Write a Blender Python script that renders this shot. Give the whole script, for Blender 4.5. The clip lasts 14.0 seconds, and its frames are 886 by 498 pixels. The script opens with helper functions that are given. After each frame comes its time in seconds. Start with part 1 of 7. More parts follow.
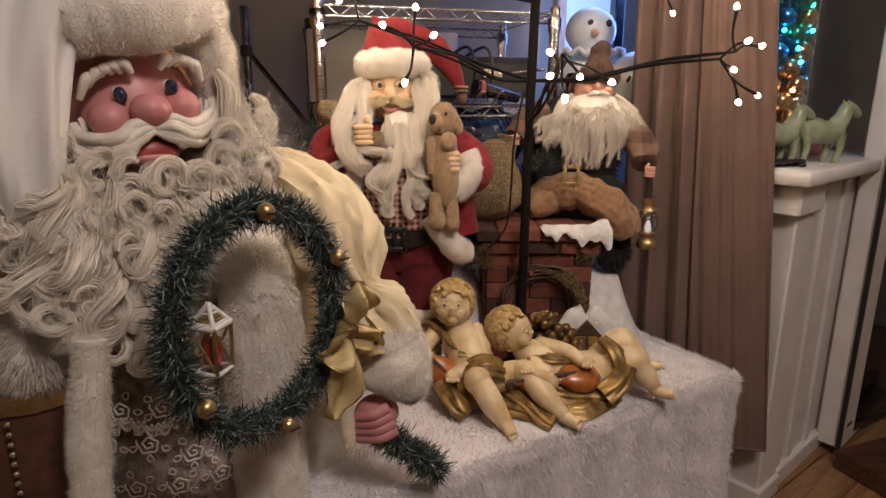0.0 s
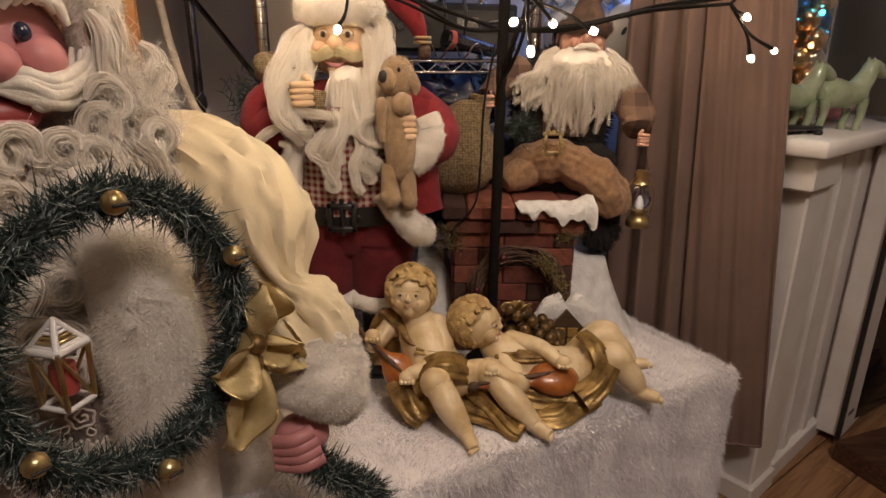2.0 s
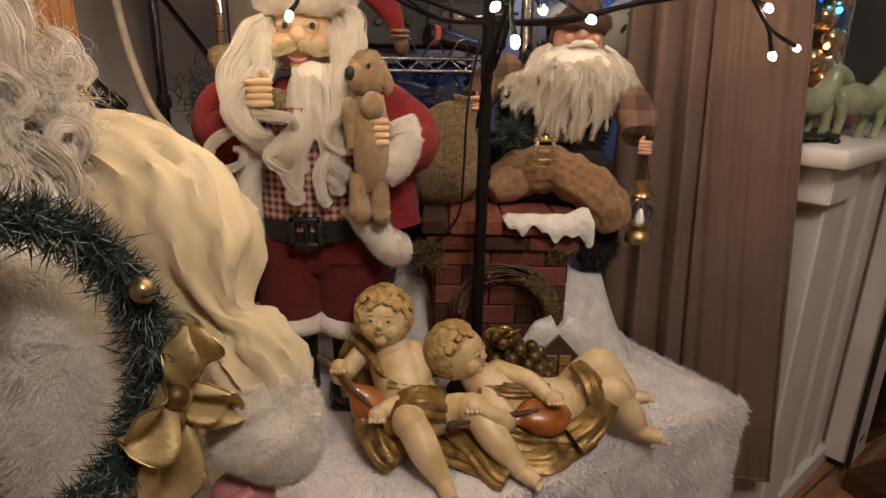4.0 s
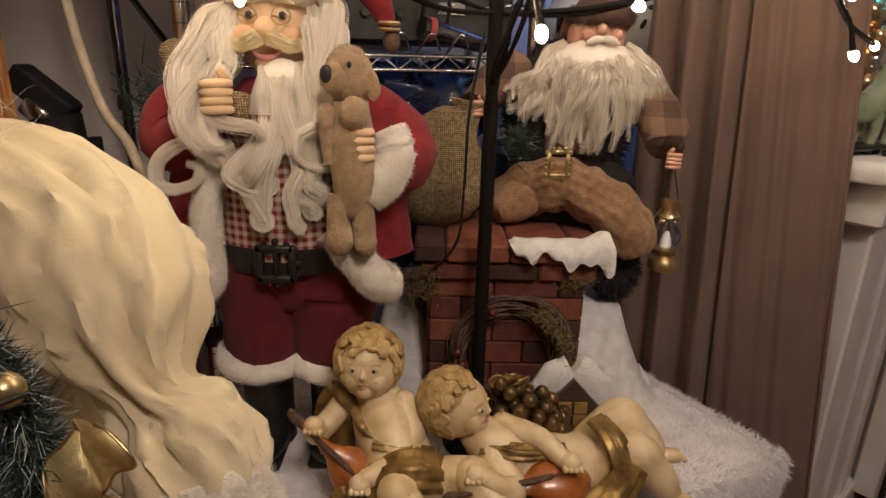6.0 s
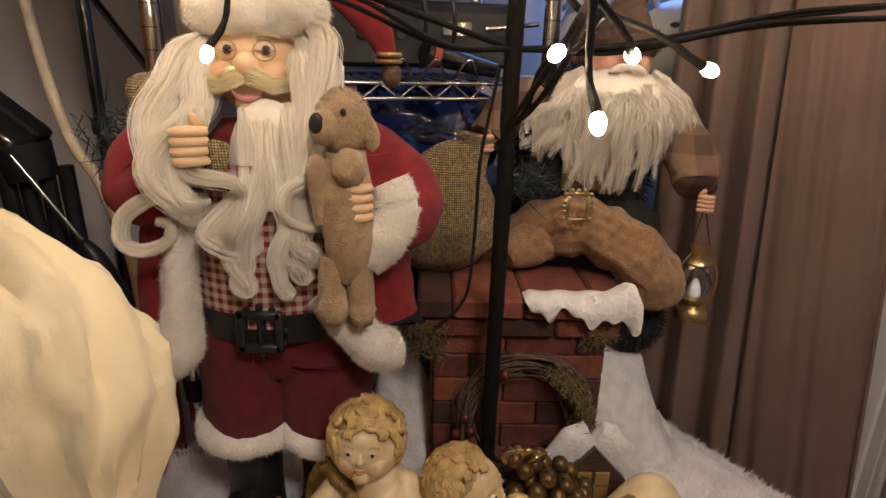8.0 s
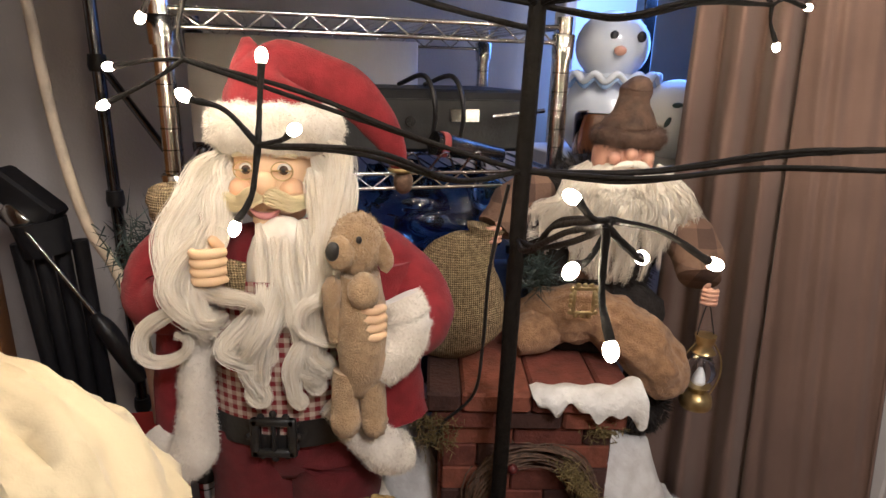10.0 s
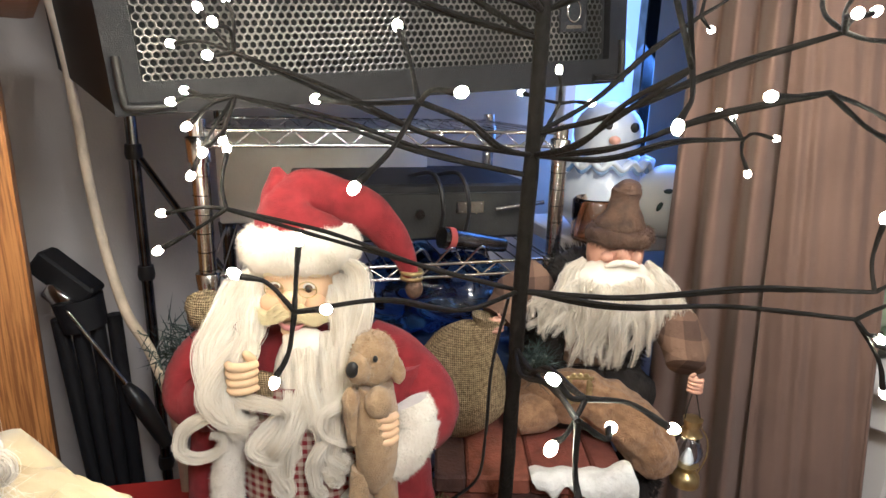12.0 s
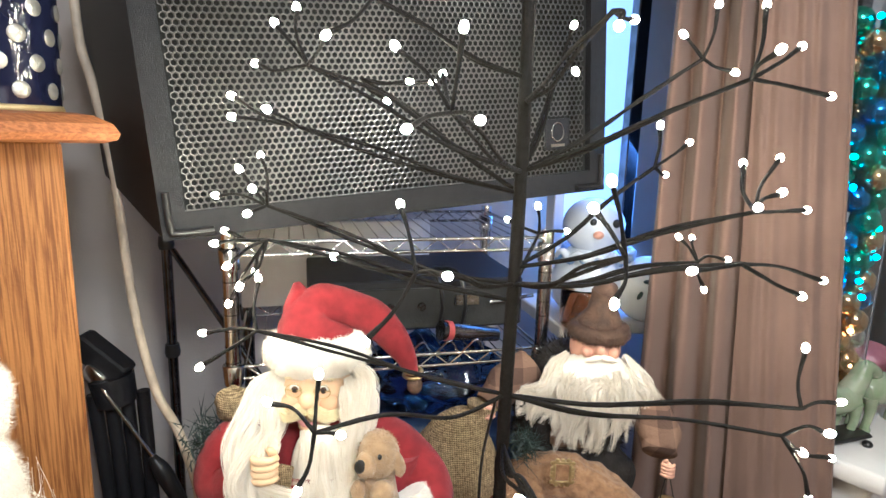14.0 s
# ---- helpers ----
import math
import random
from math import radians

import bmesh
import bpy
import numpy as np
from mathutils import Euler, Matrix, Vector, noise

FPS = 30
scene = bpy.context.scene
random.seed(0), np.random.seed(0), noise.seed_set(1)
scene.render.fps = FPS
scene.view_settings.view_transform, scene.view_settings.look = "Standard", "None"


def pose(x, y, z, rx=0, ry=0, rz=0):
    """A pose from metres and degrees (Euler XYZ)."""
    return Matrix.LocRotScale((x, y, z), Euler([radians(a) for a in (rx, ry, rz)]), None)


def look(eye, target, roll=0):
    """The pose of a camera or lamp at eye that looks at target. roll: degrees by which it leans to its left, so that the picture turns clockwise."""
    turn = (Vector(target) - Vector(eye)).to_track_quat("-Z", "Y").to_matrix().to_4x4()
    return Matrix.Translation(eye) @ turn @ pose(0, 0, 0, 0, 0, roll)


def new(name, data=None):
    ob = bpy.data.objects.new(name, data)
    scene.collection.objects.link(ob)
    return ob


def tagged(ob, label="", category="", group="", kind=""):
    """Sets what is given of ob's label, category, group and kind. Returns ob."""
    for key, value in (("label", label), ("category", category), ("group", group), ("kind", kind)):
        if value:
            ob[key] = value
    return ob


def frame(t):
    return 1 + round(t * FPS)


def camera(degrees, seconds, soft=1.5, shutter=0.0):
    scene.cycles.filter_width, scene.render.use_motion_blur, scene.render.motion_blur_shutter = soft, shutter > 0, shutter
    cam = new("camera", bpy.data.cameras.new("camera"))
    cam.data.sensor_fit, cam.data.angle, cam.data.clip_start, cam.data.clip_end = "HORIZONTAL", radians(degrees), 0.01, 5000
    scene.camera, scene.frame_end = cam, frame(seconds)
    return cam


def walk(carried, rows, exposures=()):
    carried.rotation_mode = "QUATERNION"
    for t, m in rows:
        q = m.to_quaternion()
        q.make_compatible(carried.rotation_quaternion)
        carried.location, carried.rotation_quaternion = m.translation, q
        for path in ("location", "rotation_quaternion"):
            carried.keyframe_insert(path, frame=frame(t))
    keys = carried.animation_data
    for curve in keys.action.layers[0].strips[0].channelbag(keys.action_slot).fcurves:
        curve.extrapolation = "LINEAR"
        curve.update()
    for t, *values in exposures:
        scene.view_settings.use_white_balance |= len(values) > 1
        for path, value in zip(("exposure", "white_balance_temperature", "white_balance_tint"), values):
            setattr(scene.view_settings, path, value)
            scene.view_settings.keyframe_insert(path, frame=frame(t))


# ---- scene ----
cam = camera(73.4, 14.0)
METRES, EYE, TILT, LEAN, TURN = 1.0, 1.083, -14.0, 0.0, 0.0
ROWS = [
    (0.0, 0.0, 0.0, 0.0, 0.0, 0.0, -0.0),
    (0.5, 0.0257, 0.0507, 0.0221, -0.07, -1.3, -0.07),
    (1.0, 0.046, 0.1028, 0.0265, -0.11, -2.65, -0.15),
    (1.5, 0.0586, 0.1437, 0.0301, -0.12, -3.5, -0.25),
    (2.0, 0.0735, 0.1655, 0.0393, -0.08, -4.03, -0.46),
    (2.5, 0.091, 0.1781, 0.0469, -0.17, -4.1, -0.7),
    (3.0, 0.0977, 0.204, 0.0452, -0.26, -3.86, -0.76),
    (5.5, 0.1022, 0.4021, 0.086, -0.88, -3.74, -1.15),
    (6.0, 0.1006, 0.4306, 0.0949, -0.93, -3.95, -1.17),
    (6.5, 0.0959, 0.4623, 0.1143, -1.01, -4.09, -1.26),
    (7.0, 0.1001, 0.4901, 0.1311, -1.06, -4.3, -1.25),
    (7.5, 0.0947, 0.5099, 0.152, -1.21, -4.38, -1.19),
    (8.0, 0.0876, 0.5291, 0.1669, -1.29, -4.47, -1.17),
    (10.5, 0.0728, 0.5112, 0.3013, -1.02, -2.42, -1.44),
    (11.0, 0.0709, 0.493, 0.3292, -0.81, -2.27, -1.49),
    (11.5, 0.0721, 0.4713, 0.3572, -0.59, -1.7, -1.56),
    (12.0, 0.0728, 0.4423, 0.3818, -0.33, -0.88, -1.48),
    (12.5, 0.073, 0.4086, 0.406, -0.2, 0.11, -1.49),
    (13.0, 0.0779, 0.3728, 0.4278, -0.04, 0.32, -1.59),
    (13.5, 0.0828, 0.3445, 0.4531, 0.17, 1.95, -1.68),
    (14.0, 0.0842, 0.3195, 0.48, 0.35, 2.87, -1.81),
]
walk(cam, [(t, pose(0, 0, EYE, TILT, LEAN, TURN) @ pose(METRES * x, METRES * y, METRES * z, 90 + pitch, roll, yaw)) for t, x, y, z, yaw, pitch, roll in ROWS],
     exposures=((0.0, 0.2, 5600, 22), (2.0, 0.12, 5850, 21), (8.2, 0.02, 5600, 18), (10.4, 0.54, 5000, 14), (12.0, 0.78, 4750, 9), (14.0, 1.06, 4620, 7)))

# ---- light ----
world = bpy.data.worlds.new("night_room")
scene.world = world
world.use_nodes = True
world.node_tree.nodes["Background"].inputs[0].default_value = (0.25, 0.3, 0.5, 1)
world.node_tree.nodes["Background"].inputs[1].default_value = 0.16


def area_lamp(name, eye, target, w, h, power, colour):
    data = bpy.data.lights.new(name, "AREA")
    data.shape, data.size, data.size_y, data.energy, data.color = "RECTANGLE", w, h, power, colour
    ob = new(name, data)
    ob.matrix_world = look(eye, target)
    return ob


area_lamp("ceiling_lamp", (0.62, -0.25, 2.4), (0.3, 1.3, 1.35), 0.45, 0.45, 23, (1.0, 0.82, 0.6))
area_lamp("window_glow", (0.62, 1.95, 1.45), (0.2, 1.5, 1.0), 0.3, 0.6, 2.0, (0.22, 0.42, 1.0))


# ---- materials ----
def rgb(c):
    return (*c, 1)


def material(name, colour, rough=0.6, metal=0.0, second=None, scale=30, bump=0.2, fine=200, sheen=0.0, spec=0.5, through_light=0.0, coat=0.0):
    """A surface with mottling at two scales and fine relief."""
    m = bpy.data.materials.new(name)
    m.use_nodes = True
    n, l = m.node_tree.nodes, m.node_tree.links
    b = n["Principled BSDF"]
    b.inputs["Roughness"].default_value, b.inputs["Metallic"].default_value = rough, metal
    b.inputs["Sheen Weight"].default_value = sheen
    b.inputs["Specular IOR Level"].default_value = spec
    b.inputs["Transmission Weight"].default_value = through_light
    b.inputs["Coat Weight"].default_value = coat
    second = second or tuple(v * 0.72 for v in colour)
    pos = n.new("ShaderNodeTexCoord")
    big, small = n.new("ShaderNodeTexNoise"), n.new("ShaderNodeTexNoise")
    big.inputs["Scale"].default_value, big.inputs["Detail"].default_value = scale, 6
    small.inputs["Scale"].default_value, small.inputs["Detail"].default_value = fine, 3
    for tex in (big, small):
        l.new(pos.outputs["Object"], tex.inputs["Vector"])
    ramp = n.new("ShaderNodeValToRGB")
    ramp.color_ramp.elements[0].position, ramp.color_ramp.elements[0].color = 0.32, rgb(second)
    ramp.color_ramp.elements[1].position, ramp.color_ramp.elements[1].color = 0.62, rgb(colour)
    l.new(big.outputs["Fac"], ramp.inputs["Fac"])
    l.new(ramp.outputs["Color"], b.inputs["Base Color"])
    add = n.new("ShaderNodeMath")
    add.operation = "ADD"
    l.new(big.outputs["Fac"], add.inputs[0])
    l.new(small.outputs["Fac"], add.inputs[1])
    bp = n.new("ShaderNodeBump")
    bp.inputs["Strength"].default_value, bp.inputs["Distance"].default_value = bump, 0.003
    l.new(add.outputs[0], bp.inputs["Height"])
    l.new(bp.outputs["Normal"], b.inputs["Normal"])
    return m


def glowing(name, colour, strength):
    m = bpy.data.materials.new(name)
    m.use_nodes = True
    b = m.node_tree.nodes["Principled BSDF"]
    b.inputs["Base Color"].default_value = rgb(colour)
    b.inputs["Emission Color"].default_value = rgb(colour)
    b.inputs["Emission Strength"].default_value = strength
    return m


def clear(name, colour, rough=0.03):
    m = bpy.data.materials.new(name)
    m.use_nodes = True
    b = m.node_tree.nodes["Principled BSDF"]
    b.inputs["Base Color"].default_value = rgb(colour)
    b.inputs["Roughness"].default_value, b.inputs["Transmission Weight"].default_value = rough, 1.0
    return m


CREAM = material("cream_cotton", (0.72, 0.62, 0.41), 0.85, second=(0.62, 0.51, 0.31), scale=9, bump=0.12, fine=420, sheen=0.3)
FUR = material("white_fur", (0.86, 0.81, 0.73), 0.95, second=(0.74, 0.68, 0.6), scale=40, bump=0.6, fine=300, sheen=0.5)
PILE = material("white_plush", (0.88, 0.85, 0.86), 0.95, second=(0.76, 0.73, 0.75), scale=26, bump=0.6, fine=260, sheen=0.4)
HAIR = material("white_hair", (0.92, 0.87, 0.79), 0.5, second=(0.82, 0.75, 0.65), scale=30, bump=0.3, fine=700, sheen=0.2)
# darker copy of white_hair: depth shade between strands is put into its colour
HAIR_SHADED = material("shaded_hair", (0.84, 0.77, 0.66), 0.5, second=(0.74, 0.66, 0.54), scale=30, bump=0.3, fine=700, sheen=0.2)
YELLOWED = material("yellowed_beard", (0.88, 0.79, 0.52), 0.6, second=(0.78, 0.67, 0.42), scale=40, bump=0.4)
SKIN = material("painted_vinyl", (0.72, 0.42, 0.3), 0.45, second=(0.64, 0.33, 0.24), scale=14, bump=0.05)
PINK = material("pink_vinyl", (0.6, 0.27, 0.26), 0.42, second=(0.52, 0.2, 0.21), scale=12, bump=0.05)
PALE = material("pale_vinyl", (0.8, 0.58, 0.36), 0.5, second=(0.74, 0.5, 0.3), scale=20, bump=0.05)
CHEEK = material("warm_cheek", (0.74, 0.47, 0.28), 0.5, second=(0.68, 0.4, 0.24), scale=20, bump=0.05)
LIP = material("red_lip", (0.45, 0.08, 0.07), 0.4, scale=30, bump=0.05)
EYE_BLUE = material("dark_blue_eye", (0.02, 0.03, 0.07), 0.08, bump=0.0, coat=0.6)
EYE_WHITE = material("eye_white", (0.8, 0.78, 0.74), 0.2, second=(0.75, 0.72, 0.68), bump=0.0)
CARVED = material("carved_white", (0.8, 0.75, 0.66), 0.5, second=(0.68, 0.62, 0.53), scale=50, bump=0.3)
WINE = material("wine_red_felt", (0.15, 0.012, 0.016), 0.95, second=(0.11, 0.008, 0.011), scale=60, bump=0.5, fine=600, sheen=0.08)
RED = material("red_felt", (0.25, 0.017, 0.022), 0.95, second=(0.18, 0.011, 0.015), scale=60, bump=0.5, fine=600, sheen=0.08)
BLACK = material("black_leather", (0.018, 0.017, 0.017), 0.4, scale=30, bump=0.2)
GREEN = material("tinsel_green", (0.038, 0.06, 0.052), 0.45, second=(0.014, 0.024, 0.025), scale=80, bump=0.1)
FROST = material("tinsel_frost", (0.45, 0.5, 0.46), 0.5, scale=80, bump=0.1)
GOLD = material("brushed_gold", (0.62, 0.49, 0.25), 0.3, 0.9, second=(0.4, 0.29, 0.12), scale=50, bump=0.15)
OLDGOLD = material("old_gold_paint", (0.3, 0.19, 0.06), 0.4, 0.6, second=(0.14, 0.08, 0.03), scale=40, bump=0.3)
LAME = material("gold_ribbon", (0.68, 0.55, 0.28), 0.5, 0.35, second=(0.5, 0.38, 0.16), scale=30, bump=0.2, fine=500)
BODY = material("ivory_resin", (0.8, 0.65, 0.41), 0.42, second=(0.6, 0.43, 0.2), scale=30, bump=0.12)
ROSY = material("rosy_resin", (0.66, 0.36, 0.24), 0.45, second=(0.6, 0.36, 0.22), scale=30, bump=0.05)
BLOND = material("carved_blond_hair", (0.6, 0.42, 0.17), 0.5, second=(0.34, 0.22, 0.08), scale=60, bump=0.4)
LUTE = material("varnished_lute", (0.46, 0.16, 0.03), 0.3, second=(0.24, 0.06, 0.012), scale=40, bump=0.05, coat=0.4)
SNOW = material("plaster_snow", (0.8, 0.79, 0.78), 0.8, second=(0.66, 0.64, 0.62), scale=45, bump=0.8, fine=150)
BURLAP = material("burlap", (0.5, 0.38, 0.21), 0.95, second=(0.25, 0.18, 0.1), scale=160, bump=1.0, fine=420)


def weave(m, scale, strength):
    """Crossed threads in the relief and the colour of a coarse cloth."""
    n, l = m.node_tree.nodes, m.node_tree.links
    b = n["Principled BSDF"]
    pos, add = n.new("ShaderNodeTexCoord"), n.new("ShaderNodeMath")
    for i, axis in enumerate(("X", "Z")):
        w = n.new("ShaderNodeTexWave")
        w.bands_direction = axis
        w.inputs["Scale"].default_value, w.inputs["Distortion"].default_value, w.inputs["Detail Scale"].default_value = scale, 2.5, 4
        l.new(pos.outputs["Object"], w.inputs["Vector"])
        l.new(w.outputs["Fac"], add.inputs[i])
    bp, mix = n.new("ShaderNodeBump"), n.new("ShaderNodeMix")
    bp.inputs["Strength"].default_value, bp.inputs["Distance"].default_value = strength, 0.002
    l.new(add.outputs[0], bp.inputs["Height"])
    l.new(bp.outputs["Normal"], b.inputs["Normal"])
    mix.data_type, mix.blend_type = "RGBA", "MULTIPLY"
    mix.inputs[0].default_value = 0.55
    l.new(b.inputs["Base Color"].links[0].from_socket, mix.inputs[6])
    l.new(add.outputs[0], mix.inputs[7])
    l.new(mix.outputs[2], b.inputs["Base Color"])


weave(BURLAP, 105, 1.0)
HATBROWN = material("brown_hat", (0.12, 0.07, 0.045), 0.8, second=(0.06, 0.035, 0.025), scale=40, bump=0.8)
TAN = material("tan_wool", (0.38, 0.22, 0.11), 0.95, second=(0.24, 0.13, 0.065), scale=90, bump=1.0, fine=500, sheen=0.2)
DARKFUR = material("dark_brown_fur", (0.025, 0.02, 0.018), 0.95, second=(0.012, 0.01, 0.01), scale=60, bump=0.8)
BEAR = material("bear_plush", (0.42, 0.29, 0.16), 0.95, second=(0.32, 0.21, 0.11), scale=90, bump=0.9, fine=500, sheen=0.3)
TWIG = material("dry_twig", (0.13, 0.075, 0.045), 0.8, second=(0.05, 0.03, 0.02), scale=120, bump=0.4)
MOSS = material("dry_moss", (0.24, 0.18, 0.07), 0.9, second=(0.12, 0.09, 0.03), scale=150, bump=0.5)
BARK = material("black_tape_bark", (0.009, 0.007, 0.006), 0.7, second=(0.005, 0.004, 0.003), scale=90, bump=0.5, spec=0.2)
CURTAIN = material("brown_curtain", (0.18, 0.112, 0.086), 0.8, second=(0.145, 0.089, 0.069), scale=7, bump=0.25, fine=900, sheen=0.2)
WHITE = material("white_paint", (0.78, 0.75, 0.72), 0.45, second=(0.7, 0.66, 0.62), scale=9, bump=0.12)
GREY = material("grey_wall_paint", (0.62, 0.58, 0.54), 0.85, second=(0.55, 0.51, 0.48), scale=5, bump=0.2)
CEIL = material("ceiling_paint", (0.7, 0.66, 0.6), 0.9, scale=4, bump=0.1)
STEEL = material("chrome_steel", (0.72, 0.7, 0.68), 0.16, 1.0, second=(0.55, 0.53, 0.5), scale=20, bump=0.05)
DARKSTEEL = material("dark_chrome", (0.2, 0.2, 0.21), 0.25, 1.0, second=(0.1, 0.1, 0.1), scale=30, bump=0.1)
PLASTIC = material("black_plastic", (0.013, 0.013, 0.016), 0.5, second=(0.009, 0.009, 0.011), scale=60, bump=0.5, fine=900, spec=0.4)
LED = glowing("warm_led", (1.0, 0.74, 0.4), 165.0)


def wood(name, light, dark, stretch=(1, 1, 1), scale=14, rough=0.4):
    m = material(name, light, rough, second=dark, bump=0.15)
    n, l = m.node_tree.nodes, m.node_tree.links
    b = n["Principled BSDF"]
    mp, tex, ramp = n.new("ShaderNodeMapping"), n.new("ShaderNodeTexNoise"), n.new("ShaderNodeValToRGB")
    pos = n.new("ShaderNodeTexCoord")
    mp.inputs["Scale"].default_value = stretch
    tex.inputs["Scale"].default_value, tex.inputs["Detail"].default_value, tex.inputs["Distortion"].default_value = scale, 8, 0.6
    l.new(pos.outputs["Object"], mp.inputs["Vector"])
    l.new(mp.outputs["Vector"], tex.inputs["Vector"])
    l.new(tex.outputs["Fac"], ramp.inputs["Fac"])
    e = ramp.color_ramp.elements
    e[0].position, e[0].color, e[1].position, e[1].color = 0.38, rgb(dark), 0.6, rgb(light)
    l.new(ramp.outputs["Color"], b.inputs["Base Color"])
    return m


OAK = wood("oak_veneer", (0.38, 0.175, 0.05), (0.17, 0.066, 0.018), (34, 34, 1.1), 9)
OAKTOP = wood("oak_top", (0.48, 0.19, 0.06), (0.28, 0.1, 0.03), (2, 30, 34), 9)
PLANK = wood("floor_plank_wood", (0.34, 0.19, 0.09), (0.2, 0.1, 0.045), (1, 14, 14), 6)

# ---- mesh tools ----


class Shape:
    """Gathers vertices and faces, with a material for each face."""

    def __init__(self):
        self.v, self.f, self.m, self.mats = [], [], [], []
        self.count = 0

    def add(self, verts, faces, mat):
        if mat not in self.mats:
            self.mats.append(mat)
        k = self.mats.index(mat)
        self.v.append(np.asarray(verts, float).reshape(-1, 3))
        self.f.extend(tuple(i + self.count for i in f) for f in faces)
        self.m.extend([k] * len(faces))
        self.count += len(self.v[-1])
        return self

    def ball(self, c, r, mat, turn=None, seg=20, rings=12, rough=0.0, freq=20.0):
        r = (r, r, r) if np.isscalar(r) else r
        u, w = np.meshgrid(np.linspace(0, 2 * math.pi, seg, endpoint=False), np.linspace(0.0001, math.pi - 0.0001, rings))
        p = np.stack([np.cos(u) * np.sin(w), np.sin(u) * np.sin(w), np.cos(w)], -1).reshape(-1, 3)
        q = p * r
        if rough:
            k = np.array([noise.noise(Vector(a * freq + np.array(c) * 31)) for a in q])
            q = q + p * (k * rough)[:, None]
        if turn is not None:
            q = q @ np.array(Euler([radians(a) for a in turn]).to_matrix()).T
        return self.grid(q + np.array(c), rings, seg, mat)

    def grid(self, verts, rows, cols, mat, closed=True, caps=False):
        fs = []
        for i in range(rows - 1):
            for j in range(cols if closed else cols - 1):
                k = (j + 1) % cols
                fs.append((i * cols + j, (i + 1) * cols + j, (i + 1) * cols + k, i * cols + k))
        if caps:
            fs.append(tuple(range(cols)))
            fs.append(tuple(reversed(range((rows - 1) * cols, rows * cols))))
        return self.add(verts, fs, mat)

    def tube(self, pts, radii, mat, sides=8, smooth=0, flat=1.0, up=(0, 0, 1), rough=0.0, freq=30.0):
        pts = np.asarray(pts, float)
        radii = np.full(len(pts), radii) if np.isscalar(radii) else np.asarray(radii, float)
        if smooth:
            pts, radii = spline(pts, smooth), spline(radii[:, None], smooth)[:, 0]
        t = np.gradient(pts, axis=0)
        t /= np.linalg.norm(t, axis=1)[:, None] + 1e-9
        ref = np.array(up, float)
        s = np.cross(t, ref)
        weak = np.linalg.norm(s, axis=1) < 0.12
        s[weak] = np.cross(t[weak], (0.9, 0.3, 0.1))
        s /= np.linalg.norm(s, axis=1)[:, None]
        for i in range(1, len(s)):
            if np.dot(s[i], s[i - 1]) < 0:
                s[i] = -s[i]
        n = np.cross(s, t)
        a = np.linspace(0, 2 * math.pi, sides, endpoint=False)
        v = pts[:, None] + radii[:, None, None] * (np.cos(a)[None, :, None] * s[:, None] + flat * np.sin(a)[None, :, None] * n[:, None])
        v = v.reshape(-1, 3)
        if rough:
            k = np.array([noise.noise(Vector(p * freq)) for p in v])
            c = np.repeat(pts, sides, axis=0)
            v = v + (v - c) * (k * rough)[:, None]
        return self.grid(v, len(pts), sides, mat, caps=True)

    def box(self, c, size, mat, turn=(0, 0, 0), taper=1.0, bevel=0.0):
        x, y, z = (s / 2 for s in size)
        b = min(bevel, x * 0.9, y * 0.9, z * 0.9)
        loops = []
        for zz, k, ins in ((-z, 1.0, b), (-z + b, 1.0, 0), (z - b, taper, 0), (z, taper, b)) if b else ((-z, 1.0, 0), (z, taper, 0)):
            X, Y = x * k - ins, y * k - ins
            c2 = b if b else 0
            if b:
                loops.append([(X - c2, -Y, zz), (X, -Y + c2, zz), (X, Y - c2, zz), (X - c2, Y, zz), (-X + c2, Y, zz), (-X, Y - c2, zz), (-X, -Y + c2, zz), (-X + c2, -Y, zz)])
            else:
                loops.append([(X, -Y, zz), (X, Y, zz), (-X, Y, zz), (-X, -Y, zz)])
        v = np.array(loops, float).reshape(-1, 3)
        v = v @ np.array(Euler([radians(a) for a in turn]).to_matrix()).T + np.array(c)
        k = len(loops[0])
        fs = [(i * k + j, i * k + (j + 1) % k, (i + 1) * k + (j + 1) % k, (i + 1) * k + j) for i in range(len(loops) - 1) for j in range(k)]
        fs += [tuple(reversed(range(k))), tuple(range((len(loops) - 1) * k, len(loops) * k))]
        return self.add(v, fs, mat)

    def lathe(self, c, profile, mat, seg=24, turn=(0, 0, 0)):
        a = np.linspace(0, 2 * math.pi, seg, endpoint=False)
        v = np.array([[(r * math.cos(t), r * math.sin(t), z) for t in a] for r, z in profile], float).reshape(-1, 3)
        v = v @ np.array(Euler([radians(x) for x in turn]).to_matrix()).T + np.array(c)
        fs = [(i * seg + j, i * seg + (j + 1) % seg, (i + 1) * seg + (j + 1) % seg, (i + 1) * seg + j) for i in range(len(profile) - 1) for j in range(seg)]
        fs += [tuple(reversed(range(seg))), tuple(range((len(profile) - 1) * seg, len(profile) * seg))]
        return self.add(v, fs, mat)

    def hairs(self, roots, ways, length, width, mat, curl=0.3, seed=1):
        """Thin tapered three-sided tufts from the roots along the ways."""
        g = np.random.default_rng(seed)
        roots, ways = np.asarray(roots, float), np.asarray(ways, float)
        n = len(roots)
        ways = ways / (np.linalg.norm(ways, axis=1)[:, None] + 1e-9)
        w = ways + g.normal(0, curl, (n, 3))
        s = np.cross(w, g.normal(0, 1, (n, 3)))
        s /= np.linalg.norm(s, axis=1)[:, None] + 1e-9
        t = np.cross(w, s)
        t /= np.linalg.norm(t, axis=1)[:, None] + 1e-9
